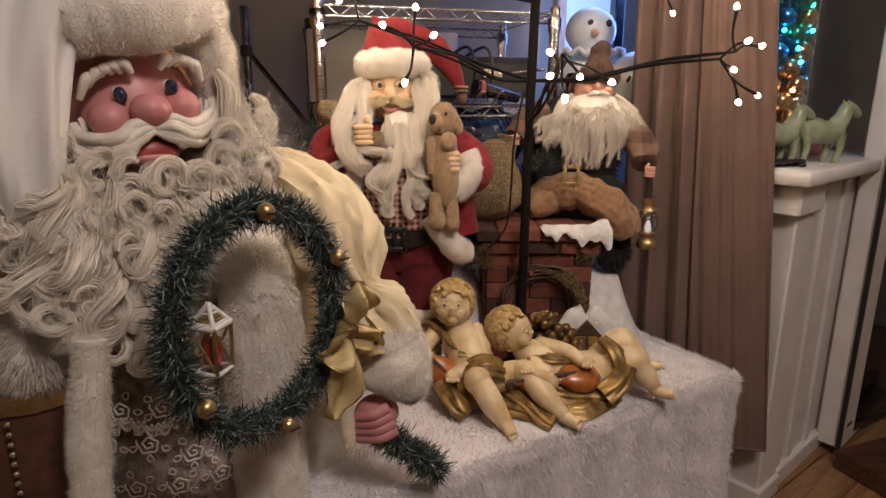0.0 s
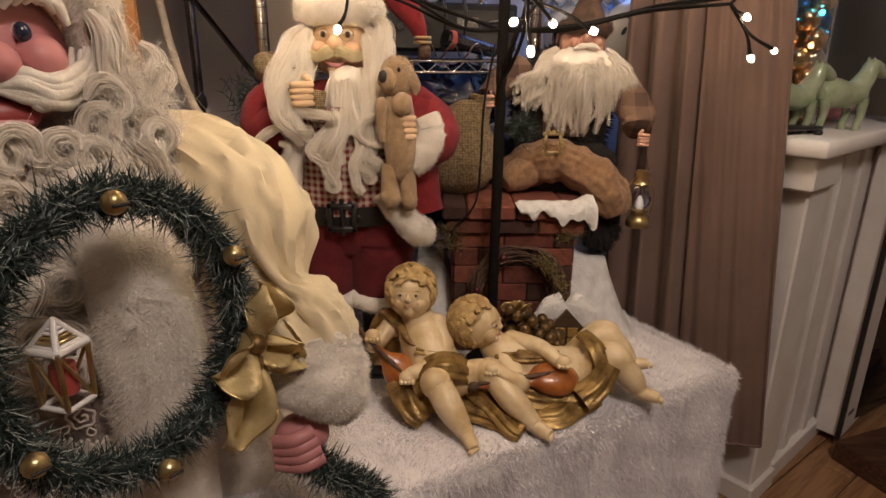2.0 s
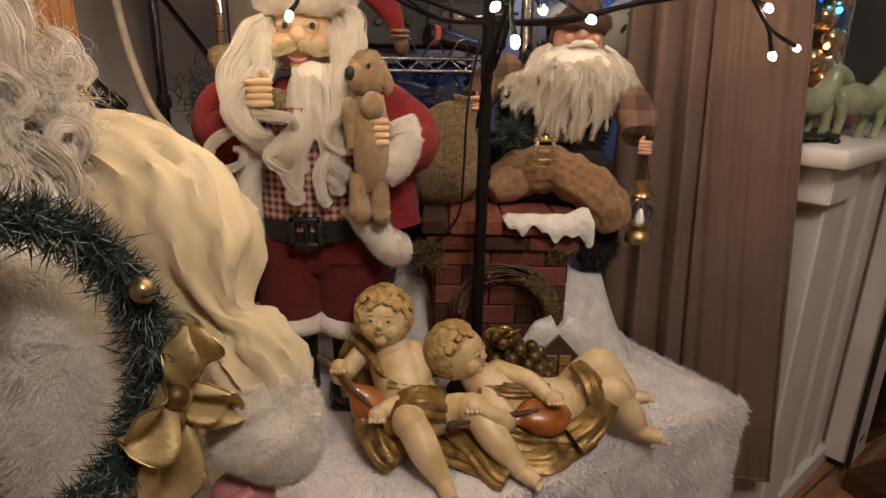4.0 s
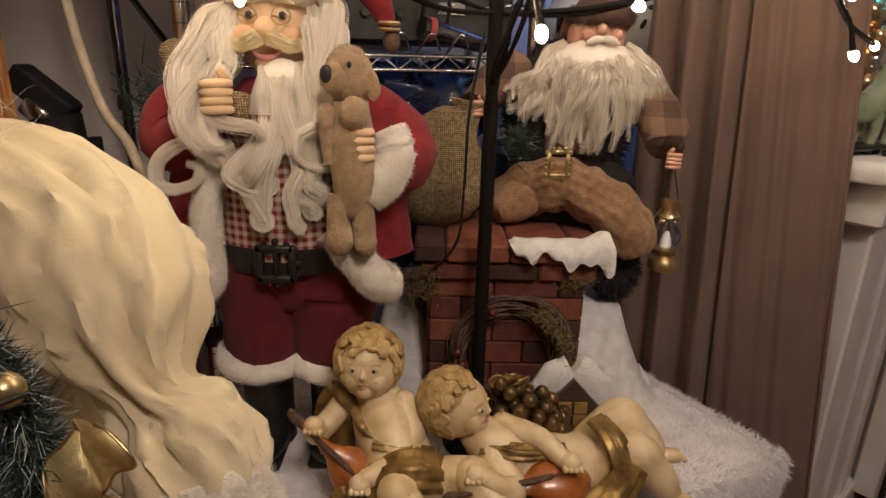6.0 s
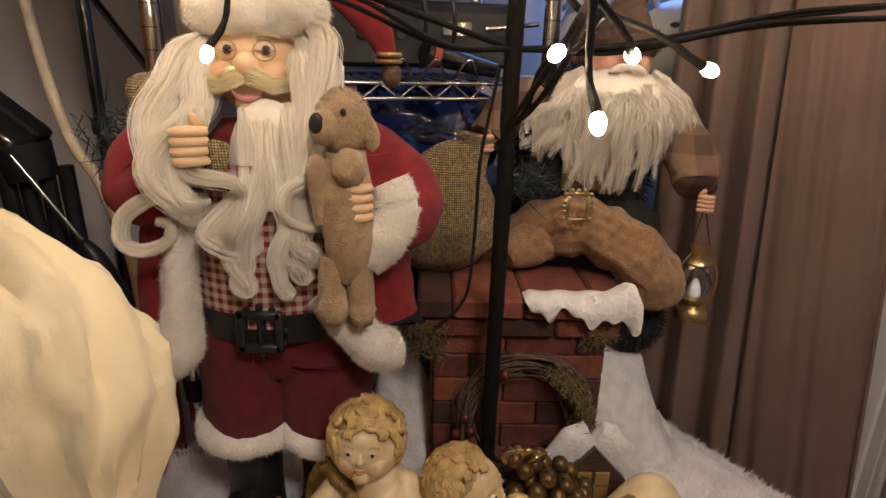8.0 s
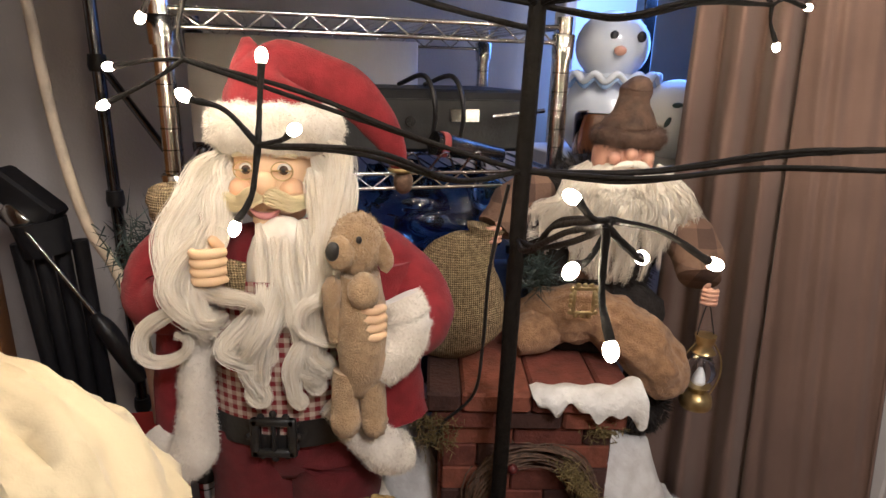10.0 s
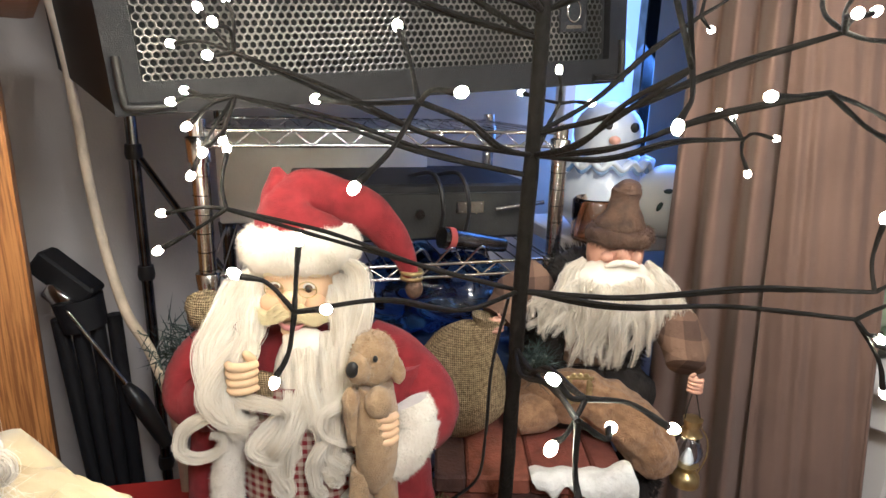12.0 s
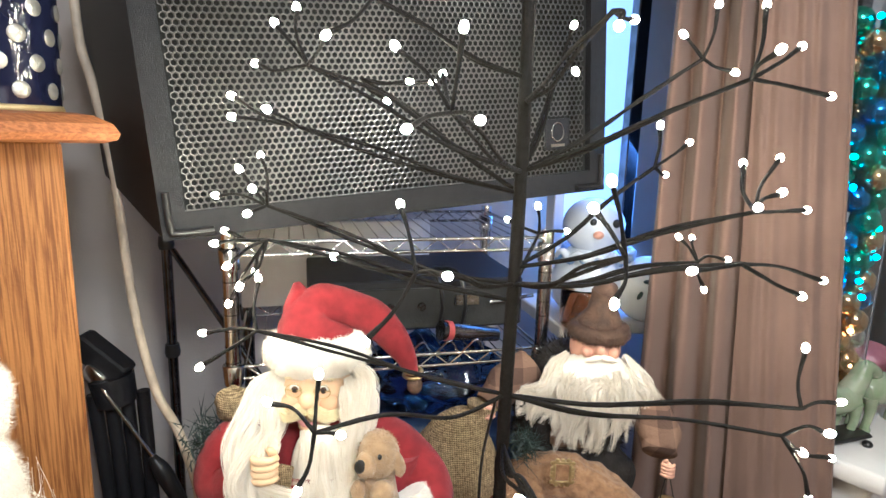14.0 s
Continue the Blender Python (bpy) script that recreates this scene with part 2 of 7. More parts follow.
        ln = length * g.uniform(0.6, 1.3, n)[:, None]
        tip = roots + w / np.linalg.norm(w, axis=1)[:, None] * ln
        v = np.stack([roots + s * width, roots - s * width * 0.5 + t * width * 0.87, roots - s * width * 0.5 - t * width * 0.87, tip], 1).reshape(-1, 3)
        fs = []
        for i in range(0, 4 * n, 4):
            fs += [(i, i + 1, i + 3), (i + 1, i + 2, i + 3), (i + 2, i, i + 3)]
        return self.add(v, fs, mat)

    def strips(self, paths, width, mat, seed=1):
        """Many fine hairs as tapered flat strips; paths is strands x points x 3."""
        g = np.random.default_rng(seed)
        n, m = paths.shape[:2]
        t = np.gradient(paths, axis=1)
        w = np.cross(t, g.normal(0, 1, (n, 1, 3)))
        w *= (width * (1.15 - np.linspace(0, 1, m) ** 3) * g.uniform(0.6, 1.3, (n, 1)))[:, :, None] / (np.linalg.norm(w, axis=2)[:, :, None] + 1e-9)
        v = np.stack([paths - w, paths + w], 2).reshape(-1, 3)
        i = (np.arange(n)[:, None] * m + np.arange(m - 1)[None]).reshape(-1) * 2
        return self.add(v, np.stack([i, i + 1, i + 3, i + 2], 1).tolist(), mat)

    def fluff(self, c, r, mat, n, length, width=0.0012, turn=None, seed=1, curl=0.4, droop=0.3):
        """Tufts all over an ellipsoid."""
        g = np.random.default_rng(seed)
        p = g.normal(0, 1, (n, 3))
        p /= np.linalg.norm(p, axis=1)[:, None]
        r = np.array((r, r, r) if np.isscalar(r) else r, float)
        q, w = p * r, p / r
        w /= np.linalg.norm(w, axis=1)[:, None]
        if turn is not None:
            m = np.array(Euler([radians(a) for a in turn]).to_matrix()).T
            q, w = q @ m, w @ m
        return self.hairs(q + np.array(c), w - np.array((0, 0, droop)), length, width, mat, curl, seed)

    def fur_tube(self, pts, radii, mat, n, length, width=0.0012, smooth=4, seed=1, curl=0.4, flat=1.0, up=(0, 0, 1)):
        n, width = int(n * 3.2), width * 0.45
        self.tube(pts, radii, mat, 12, smooth, flat, up, rough=0.2, freq=50)
        v = self.v[-1]
        p = spline(np.asarray(pts, float), smooth) if smooth else np.asarray(pts, float)
        c = np.repeat(p, 12, axis=0)
        g = np.random.default_rng(seed)
        a, b, d = g.integers(0, len(p) - 1, n), g.uniform(0, 1, (n, 1)), g.uniform(0, 1, (n, 1))
        w = g.integers(0, 12, n)
        x = (w + 1) % 12
        k = (v[a * 12 + w] * b + v[a * 12 + x] * (1 - b)) * d + (v[a * 12 + 12 + w] * b + v[a * 12 + 12 + x] * (1 - b)) * (1 - d)
        a = a * 12 + w
        return self.hairs(k, (v[a] - c[a]) / (np.linalg.norm(v[a] - c[a], axis=1)[:, None] + 1e-9) - UP * 0.25, length * 0.5, 0.0003, mat, curl, seed)

    def mesh(self, name, smooth=True, base=(0, 0, 0)):
        me = bpy.data.meshes.new(name)
        me.from_pydata((np.concatenate(self.v) - np.array(base)).tolist(), [], self.f)
        for m in self.mats:
            me.materials.append(m)
        me.polygons.foreach_set("material_index", self.m)
        me.polygons.foreach_set("use_smooth", [smooth] * len(self.f))
        me.update()
        return me


def spline(p, k):
    """Catmull-Rom through the points, k steps a span."""
    p = np.asarray(p, float)
    q = np.concatenate([[2 * p[0] - p[1]], p, [2 * p[-1] - p[-2]]])
    out = []
    for i in range(1, len(q) - 2):
        a, b, c, d = q[i - 1], q[i], q[i + 1], q[i + 2]
        for s in np.linspace(0, 1, k, endpoint=False):
            out.append(0.5 * (2 * b + (c - a) * s + (2 * a - 5 * b + 4 * c - d) * s * s + (3 * b - a - 3 * c + d) * s ** 3))
    return np.array(out + [p[-1]])


def sharp(me, degrees=75):
    me.set_sharp_from_angle(angle=radians(degrees))
    return me


def thing(name, shape, label, category, base=(0, 0, 0), group="", kind="", smooth=True):
    ob = new(name, sharp(shape.mesh(name, smooth, base)) if smooth else shape.mesh(name, smooth, base))
    ob.location = base
    return tagged(ob, label, category, group, kind)


def holder(name, base, label, category, group="", kind=""):
    ob = new(name)
    ob.location = base
    ob.empty_display_size = 0.02
    return tagged(ob, label, category, group, kind)


def part(name, shape, parent, label="", smooth=True, kind=""):
    base = Vector((0, 0, 0))
    up = parent
    while up:
        base += up.location
        up = up.parent
    me = shape.mesh(name, smooth, base)
    ob = new(name, sharp(me) if smooth else me)
    ob.parent = parent
    return tagged(ob, label, kind=kind)


def turned(deg):
    """Axes of a plan turned by that angle: along and into."""
    a = radians(deg)
    return np.array((math.cos(a), math.sin(a), 0)), np.array((-math.sin(a), math.cos(a), 0))


E1, E2 = turned(30)
UP = np.array((0, 0, 1.0))

# ---- the room ----
floor = holder("floor", (0, 0, 0), "brown laminate plank floor", "floor", kind="structure")
part("subfloor", Shape().box((0.2, 0.4, -0.035), (5.2, 5.2, 0.04), PLANK), floor, smooth=False)
for name, c, size, turn, mat in (("wall_back", (0.1, 2.1, 1.25), (3.4, 0.1, 2.5), 15, GREY), ("wall_left", (-1.6, 0.4, 1.25), (0.1, 4.6, 2.5), 0, CEIL),
                                 ("wall_behind", (0.2, -2.1, 1.25), (5.0, 0.1, 2.5), 0, CEIL), ("wall_right", (2.7, 0.4, 1.25), (0.1, 5.2, 2.5), 0, CEIL), ("wall_far", (0.2, 3.0, 1.25), (5.2, 0.1, 2.5), 0, GREY)):
    thing(name, Shape().box(c, size, mat, (0, 0, turn)), "plain painted plaster wall", "wall", kind="structure", smooth=False)
thing("ceiling", Shape().box((0.2, 0.4, 2.53), (5.2, 5.2, 0.05), CEIL), "plain off-white ceiling", "ceiling", kind="structure", smooth=False)


def curtain(name, start, end, low, high, folds, depth, flat_from, label):
    s = Shape()
    n, rows = 200, 40
    u = np.linspace(0, 1, n)
    a, b = np.array(start, float), np.array(end, float)
    side = np.array((b[1] - a[1], a[0] - b[0])) / np.linalg.norm(b - a)
    sheet = []
    for z in np.linspace(low, high, rows):
        k = (z - low) / (high - low)
        w = np.where(u < flat_from, depth * np.sin(u / flat_from * folds * 2 * math.pi + 0.5 * math.sin(3 * k)), depth * 0.55 * np.sin((u - flat_from) * 7.5 + 0.8 * k))
        w = w * (0.75 + 0.35 * k) + 0.004 * np.sin(u * 46 + 2.5 * z) * np.sin(u * 17 + 1.3 * z) + 0.0015 * np.sin(u * 90 + 9 * z)
        xy = a + (b - a) * u[:, None] + side * w[:, None] + np.array((0.1, -0.01)) * u[:, None] * (1.0 - z)
        sheet.append(np.concatenate([xy, np.full((n, 1), z)], 1))
    v = np.array(sheet)
    s.grid(v.reshape(-1, 3), rows, n, CURTAIN, closed=False)
    s.grid((v + np.array((*(-side * 0.004), 0))).reshape(-1, 3), rows, n, CURTAIN, closed=False)
    s.tube(v[0], 0.004, CURTAIN, 5)
    s.tube(v[:, -1], 0.003, CURTAIN, 5)
    return thing(name, s, label, "curtain")


curtain("curtain", (0.475, 1.54), (0.752, 1.372), 0.2, 2.4, 2.6, 0.028, 0.5, "long taupe brown fabric curtain hanging in folds")

# white ledge with its panelled side
LT = 40
LX, LY = turned(LT)
LC = np.array((0.825, 1.33, 0.0))


def at_ledge(a, b, z):
    return LC + LX * a + LY * b + UP * z


thing("window_sill", Shape().box(at_ledge(0.37, 0.19, 0.91), (0.74, 0.38, 0.036), WHITE, (0, 0, LT), bevel=0.004), "thick white painted wooden sill board", "sill", kind="structure")
panel = holder("wall_panel", tuple(at_ledge(0.4, 0.2, 0)), "white boarded wall under the sill", "wall", kind="structure")
part("backing", Shape().box(at_ledge(0.44, 0.185, 0.445), (0.56, 0.23, 0.888), WHITE, (0, 0, LT)), panel, smooth=False)
for a, w, d in ((0.215, 0.05, 0.014), (0.262, 0.036, 0.006), (0.304, 0.044, 0.014), (0.374, 0.088, 0.006), (0.44, 0.04, 0.014), (0.5, 0.074, 0.006), (0.56, 0.04, 0.014), (0.622, 0.078, 0.006), (0.69, 0.05, 0.016)):
    part("board", Shape().box(at_ledge(a, 0.066 - d / 2, 0.44), (w - 0.003, d + 0.006, 0.86), WHITE, (0, 0, LT), bevel=0.003), panel, smooth=False)
part("corner_post", Shape().box(at_ledge(0.13, 0.14, 0.415), (0.12, 0.2, 0.8), WHITE, (0, 0, LT), bevel=0.005), panel, smooth=False)
part("post_cap", Shape().box(at_ledge(0.115, 0.14, 0.853), (0.16, 0.23, 0.075), WHITE, (0, 0, LT), bevel=0.005), panel, smooth=False)
part("post_foot", Shape().box(at_ledge(0.125, 0.14, 0.03), (0.14, 0.22, 0.058), WHITE, (0, 0, LT), bevel=0.004), panel, smooth=False)
part("baseboard", Shape().box(at_ledge(0.45, 0.05, 0.03), (0.5, 0.022, 0.058), WHITE, (0, 0, LT), bevel=0.003), panel, smooth=False)

# the dark garden door beyond the ledge
NIGHT = material("night_glass", (0.012, 0.012, 0.016), 0.06, bump=0.0, scale=3)
DARKWOOD = wood("dark_threshold_wood", (0.1, 0.045, 0.025), (0.04, 0.018, 0.01), (1, 12, 12), 8)
door = holder("door_1", (1.5, 1.62, 0), "white framed glass door, dark outside", "door", kind="structure")
part("door_frame", Shape().box((1.312, 1.754, 1.06), (0.26, 0.07, 2.06), WHITE, (0, 0, 40), bevel=0.004), door, smooth=False)
# solid black strip put in for the shade of the gap by the post
part("gap_shade", Shape().box((1.226, 1.642, 1.06), (0.012, 0.012, 2.06), BLACK, (0, 0, 40)), door, "black strip standing in for the shaded gap beside the door post", smooth=False)
part("latch_slot", Shape().box((1.273, 1.677, 0.1), (0.04, 0.006, 0.008), BLACK, (0, 0, 40)), door, smooth=False)
part("threshold", Shape().box((1.55, 1.62, 0.03), (0.7, 0.2, 0.06), DARKWOOD, (0, 0, 20)), door, smooth=False)
part("pane", Shape().box((1.62, 1.9, 1.1), (0.75, 0.02, 2.1), NIGHT, (0, 0, 30)), door, smooth=False)
window = holder("window_1", (1.1, 1.9, 0.95), "dark window pane over the white sill", "window", kind="structure")
part("pane", Shape().box(at_ledge(0.5, 0.42, 1.6), (1.1, 0.012, 1.3), NIGHT, (0, 0, LT)), window, smooth=False)
part("window_frame", Shape().box(at_ledge(0.5, 0.41, 0.965), (1.1, 0.05, 0.05), WHITE, (0, 0, LT), bevel=0.004), window, smooth=False)
part("window_frame", Shape().box(at_ledge(0.98, 0.41, 1.6), (0.06, 0.05, 1.3), WHITE, (0, 0, LT), bevel=0.004), window, smooth=False)

# side window behind the shelf, with cold light in it
COLD = glowing("cold_window", (0.48, 0.66, 1.0), 0.6)
win = holder("window_2", (0.5, 1.95, 1.2), "narrow window with pale blue light beside the shelf", "window", kind="structure")
part("pane", Shape().box((0.46, 2.02, 1.5), (0.16, 0.012, 0.9), COLD, (0, 0, 15)), win, smooth=False)
part("window_frame", Shape().box((0.555, 2.03, 1.5), (0.035, 0.05, 1.0), DARKSTEEL, (0, 0, 15), bevel=0.003), win, smooth=False)
part("window_frame", Shape().box((0.365, 1.99, 1.5), (0.03, 0.05, 1.0), WHITE, (0, 0, 15), bevel=0.003), win, smooth=False)
part("window_sill", Shape().box((0.5, 1.83, 1.055), (0.42, 0.26, 0.03), WHITE, (0, 0, 15), bevel=0.003), win, smooth=False)

# ---- table with plush cloth ----
TC, TZ = np.array((0.665, 1.215, 0.0)), 0.495
TL, TW = 1.0, 0.62


def at_table(a, b, z):
    return TC - E1 * a + E2 * b + UP * z


table = holder("coffee_table", tuple(at_table(0.5, 0.3, 0)), "low table hidden under a white plush cloth", "table")
part("tabletop", Shape().box(at_table(0.5, 0.31, 0.463), (0.96, 0.58, 0.03), OAKTOP, (0, 0, 30)), table, smooth=False)
for a, b in ((0.06, 0.06), (0.94, 0.06), (0.06, 0.56), (0.94, 0.56)):
    part("leg", Shape().box(at_table(a, b, 0.224), (0.045, 0.045, 0.448), OAK, (0, 0, 30)), table, smooth=False)


def plush_cloth():
    s = Shape()
    n, k = 60, 40
    top = []
    for b in np.linspace(0, TW, k):
        for a in np.linspace(0, TL, n):
            p = at_table(a, b, TZ)
            edge = min(a, b, TL - a, TW - b)
            top.append(p + UP * (0.005 * noise.noise(Vector(p * 14)) * min(1, edge / 0.06) - 0.014 * math.exp(-edge / 0.01)))
    s.grid(np.array(top), k, n, PILE, closed=False)
    path = [(a, 0.0) for a in np.linspace(TL, 0.0, 70)] + [(0.0, b) for b in np.linspace(0.0, TW, 50)[1:]]
    rows = []
    edge = [(TZ + 0.001 - 0.022 * (1 - math.cos(q)), -0.022 * (1 - math.sin(q))) for q in np.linspace(0.15, 1.5, 7)]
    for z, inset in edge + [(z, 0.0) for z in np.linspace(TZ - 0.03, 0.12, 26)]:
        d = max(0, (TZ - 0.03 - z) / 0.35)
        row = []
        for j, (a, b) in enumerate(path):
            w = 0.028 * d ** 0.7 * math.sin(j * 0.62 + 0.5 * math.sin(j * 0.13)) + 0.02 * d + inset
            out = -E2 * w if b == 0 and a > 0 else E1 * w
            if a < 0.02 and b < 0.02:
                out = (E1 - E2) * 0.7 * w
            p = at_table(a, b, z) + out
            row.append(p + np.array((noise.noise(Vector(p * 22)), noise.noise(Vector(p * 22 + np.array((5, 0, 0)))), 0)) * 0.005)
        rows.append(row)
    v = np.array(rows)
    s.grid(v.reshape(-1, 3), len(rows), len(path), PILE, closed=False)
    cloth = holder("plush_tablecloth", tuple(at_table(0.5, 0.3, TZ - 0.02)), "white plush cloth draped over the low table", "tablecloth")
    part("cloth", s, cloth)
    g = np.random.default_rng(4)
    m = 60000
    a, b = g.uniform(0, TL, m), g.uniform(0, TW, m)
    roots = TC - E1 * a[:, None] + E2 * b[:, None] + UP * (TZ - 0.002)
    flow = np.stack([np.sin(roots[:, 0] * 25) * 0.7, np.cos(roots[:, 1] * 21 + roots[:, 0] * 9) * 0.7, np.full(m, 0.6)], -1)
    f = Shape().hairs(roots, flow, 0.011, 0.0007, PILE, 0.45, 5)
    m = 60000
    r, c = g.integers(0, len(rows) - 1, m), g.integers(0, len(path) - 1, m)
    p, q = g.uniform(0, 1, (m, 1)), g.uniform(0, 1, (m, 1))
    roots = v[r, c] * (1 - p) * (1 - q) + v[r + 1, c] * p * (1 - q) + v[r, c + 1] * (1 - p) * q + v[r + 1, c + 1] * p * q
    nrm = np.cross(v[r, c + 1] - v[r, c], v[r + 1, c] - v[r, c])
    nrm /= np.linalg.norm(nrm, axis=1)[:, None] + 1e-9
    outw = np.where(np.array([path[i][1] == 0 for i in c])[:, None], -E2, E1)
    nrm *= np.sign((nrm * outw).sum(1))[:, None]
    f.hairs(roots, nrm * 0.8 - UP * 0.7, 0.011, 0.0007, PILE, 0.45, 6)
    part("plush", f, cloth, kind="stuff")


plush_cloth()

# ---- dolls ----
CHECK = material("red_gingham", (0.4, 0.05, 0.05), 0.9)


def gingham(m, scale, dark, light):
    n, l = m.node_tree.nodes, m.node_tree.links
    b = n["Principled BSDF"]
    pos, sep = n.new("ShaderNodeTexCoord"), n.new("ShaderNodeSeparateXYZ")
    l.new(pos.outputs["Object"], sep.inputs[0])
    bands = []
    for axis in ("X", "Z"):
        a, f, g = n.new("ShaderNodeMath"), n.new("ShaderNodeMath"), n.new("ShaderNodeMath")
        a.operation, f.operation, g.operation = "MULTIPLY", "FRACT", "GREATER_THAN"
        a.inputs[1].default_value, g.inputs[1].default_value = scale, 0.5
        l.new(sep.outputs[axis], a.inputs[0])
        l.new(a.outputs[0], f.inputs[0])
        l.new(f.outputs[0], g.inputs[0])
        bands.append(g)
    add = n.new("ShaderNodeMath")
    add.operation = "ADD"
    half = n.new("ShaderNodeMath")
    half.operation = "MULTIPLY"
    half.inputs[1].default_value = 0.5
    l.new(bands[0].outputs[0], add.inputs[0])
    l.new(bands[1].outputs[0], add.inputs[1])
    l.new(add.outputs[0], half.inputs[0])
    mix = n.new("ShaderNodeMix")
    mix.data_type = "RGBA"
    mix.inputs[6].default_value, mix.inputs[7].default_value = rgb(light), rgb(dark)
    l.new(half.outputs[0], mix.inputs[0])
    l.new(mix.outputs[2], b.inputs["Base Color"])
    return m


gingham(CHECK, 85, (0.2, 0.014, 0.02), (0.55, 0.45, 0.36))
PLAID = gingham(material("brown_plaid", (0.2, 0.12, 0.08), 0.95, bump=0.5), 20, (0.085, 0.05, 0.038), (0.22, 0.135, 0.09))


def lock(s, pts, width, mat, strands=8, curl=None, seed=0, core=True, thin=0.0005, steps=5, wave=1.1):
    """A lock of hair: a soft core and loose strands along a curve, with a spiral curl (radius, turns, side) at the end."""
    g = np.random.default_rng(seed)
    p = spline(np.array(pts, float), steps)
    if curl:
        r, turns, side = curl
        d = p[-1] - p[-2]
        d /= np.linalg.norm(d)
        q = np.array(side, float)
        q -= d * np.dot(q, d)
        q /= np.linalg.norm(q)
        tail = []
        for t in np.linspace(0.05, 1, 16):
            a, rr = t * turns * 2 * math.pi, r * (1 - 0.55 * t)
            tail.append(p[-1] + q * (r - rr * math.cos(a)) + d * rr * math.sin(a))
        p = np.concatenate([p, tail])
    u = np.linspace(0, 1, len(p))
    wv, wu, ph = g.normal(0, 1, 3) * np.array((1, 0.4, 0.5)), g.uniform(0.9, 1.8), g.uniform(0, 6)
    wv /= np.linalg.norm(wv)
    p = p + wv * (wave * width * np.sin(u * wu * 2 * math.pi + ph) * np.minimum(1, u * 5))[:, None]
    prof = width * np.clip(np.minimum(0.45 + u * 3, 1.15 - u * 0.85), 0.12, 1)
    # white locks get the darker copy as core, standing in for inner shade
    if core:
        s.tube(p, prof * 0.5, HAIR_SHADED if mat is HAIR else mat, 7, flat=0.7)
    t = np.gradient(p, axis=0)
    s1 = np.cross(t, (0.3, -0.8, 0.5))
    s1 /= np.linalg.norm(s1, axis=1)[:, None] + 1e-9
    s2 = np.cross(t, s1)
    s2 /= np.linalg.norm(s2, axis=1)[:, None] + 1e-9
    n = strands
    a = g.uniform(0, 6.28, (n, 1)) + g.normal(0, 0.35, (n, 1)) * u
    rr = prof * np.sqrt(g.uniform(0.15, 1.1, (n, 1))) * (1 + g.uniform(0, 1.0, (n, 1)) * u ** 3)
    rr = rr + width * 0.22 * np.sin(u * g.uniform(3, 9, (n, 1)) + g.uniform(0, 6, (n, 1))) * np.minimum(1, u * 4)
    paths = p + s1 * (np.cos(a) * rr)[:, :, None] + s2 * (np.sin(a) * rr * 0.7)[:, :, None]
    k = n * 2 // 3
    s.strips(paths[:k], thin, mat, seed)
    s.strips(paths[k:], thin, HAIR_SHADED if mat is HAIR else mat, seed + 1)
    return s


def ring(c, rx, ry, n=26, tilt=0.0):
    return [np.array(c) + np.array((rx * math.cos(t), ry * math.sin(t), tilt * math.sin(t))) for t in np.linspace(0, 2 * math.pi, n)]


def fist(s, c, mat, size, side=1, turn=0.0):
    """A small closed hand: palm and four curled fingers with a thumb."""
    ca, sa = math.cos(radians(turn)), math.sin(radians(turn))
    rot = lambda p: np.array(c) + size * np.array((p[0] * ca - p[1] * sa, p[0] * sa + p[1] * ca, p[2]))
    s.ball(c, (size * 0.75, size * 0.6, size * 0.95), mat)
    for i in range(4):
        z = 0.72 - i * 0.46
        s.tube([rot((0.75 * side, -0.2, z)), rot((0.35 * side, -0.75, z + 0.04)), rot((-0.4 * side, -0.8, z)), rot((-0.8 * side, -0.3, z - 0.03))], [size * 0.23, size * 0.27, size * 0.27, size * 0.2], mat, 8, 3)
    s.tube([rot((0.5 * side, -0.1, 0.9)), rot((0.35 * side, -0.4, 1.3)), rot((0.2 * side, -0.5, 1.5))], [size * 0.28, size * 0.26, size * 0.16], mat, 8, 3)


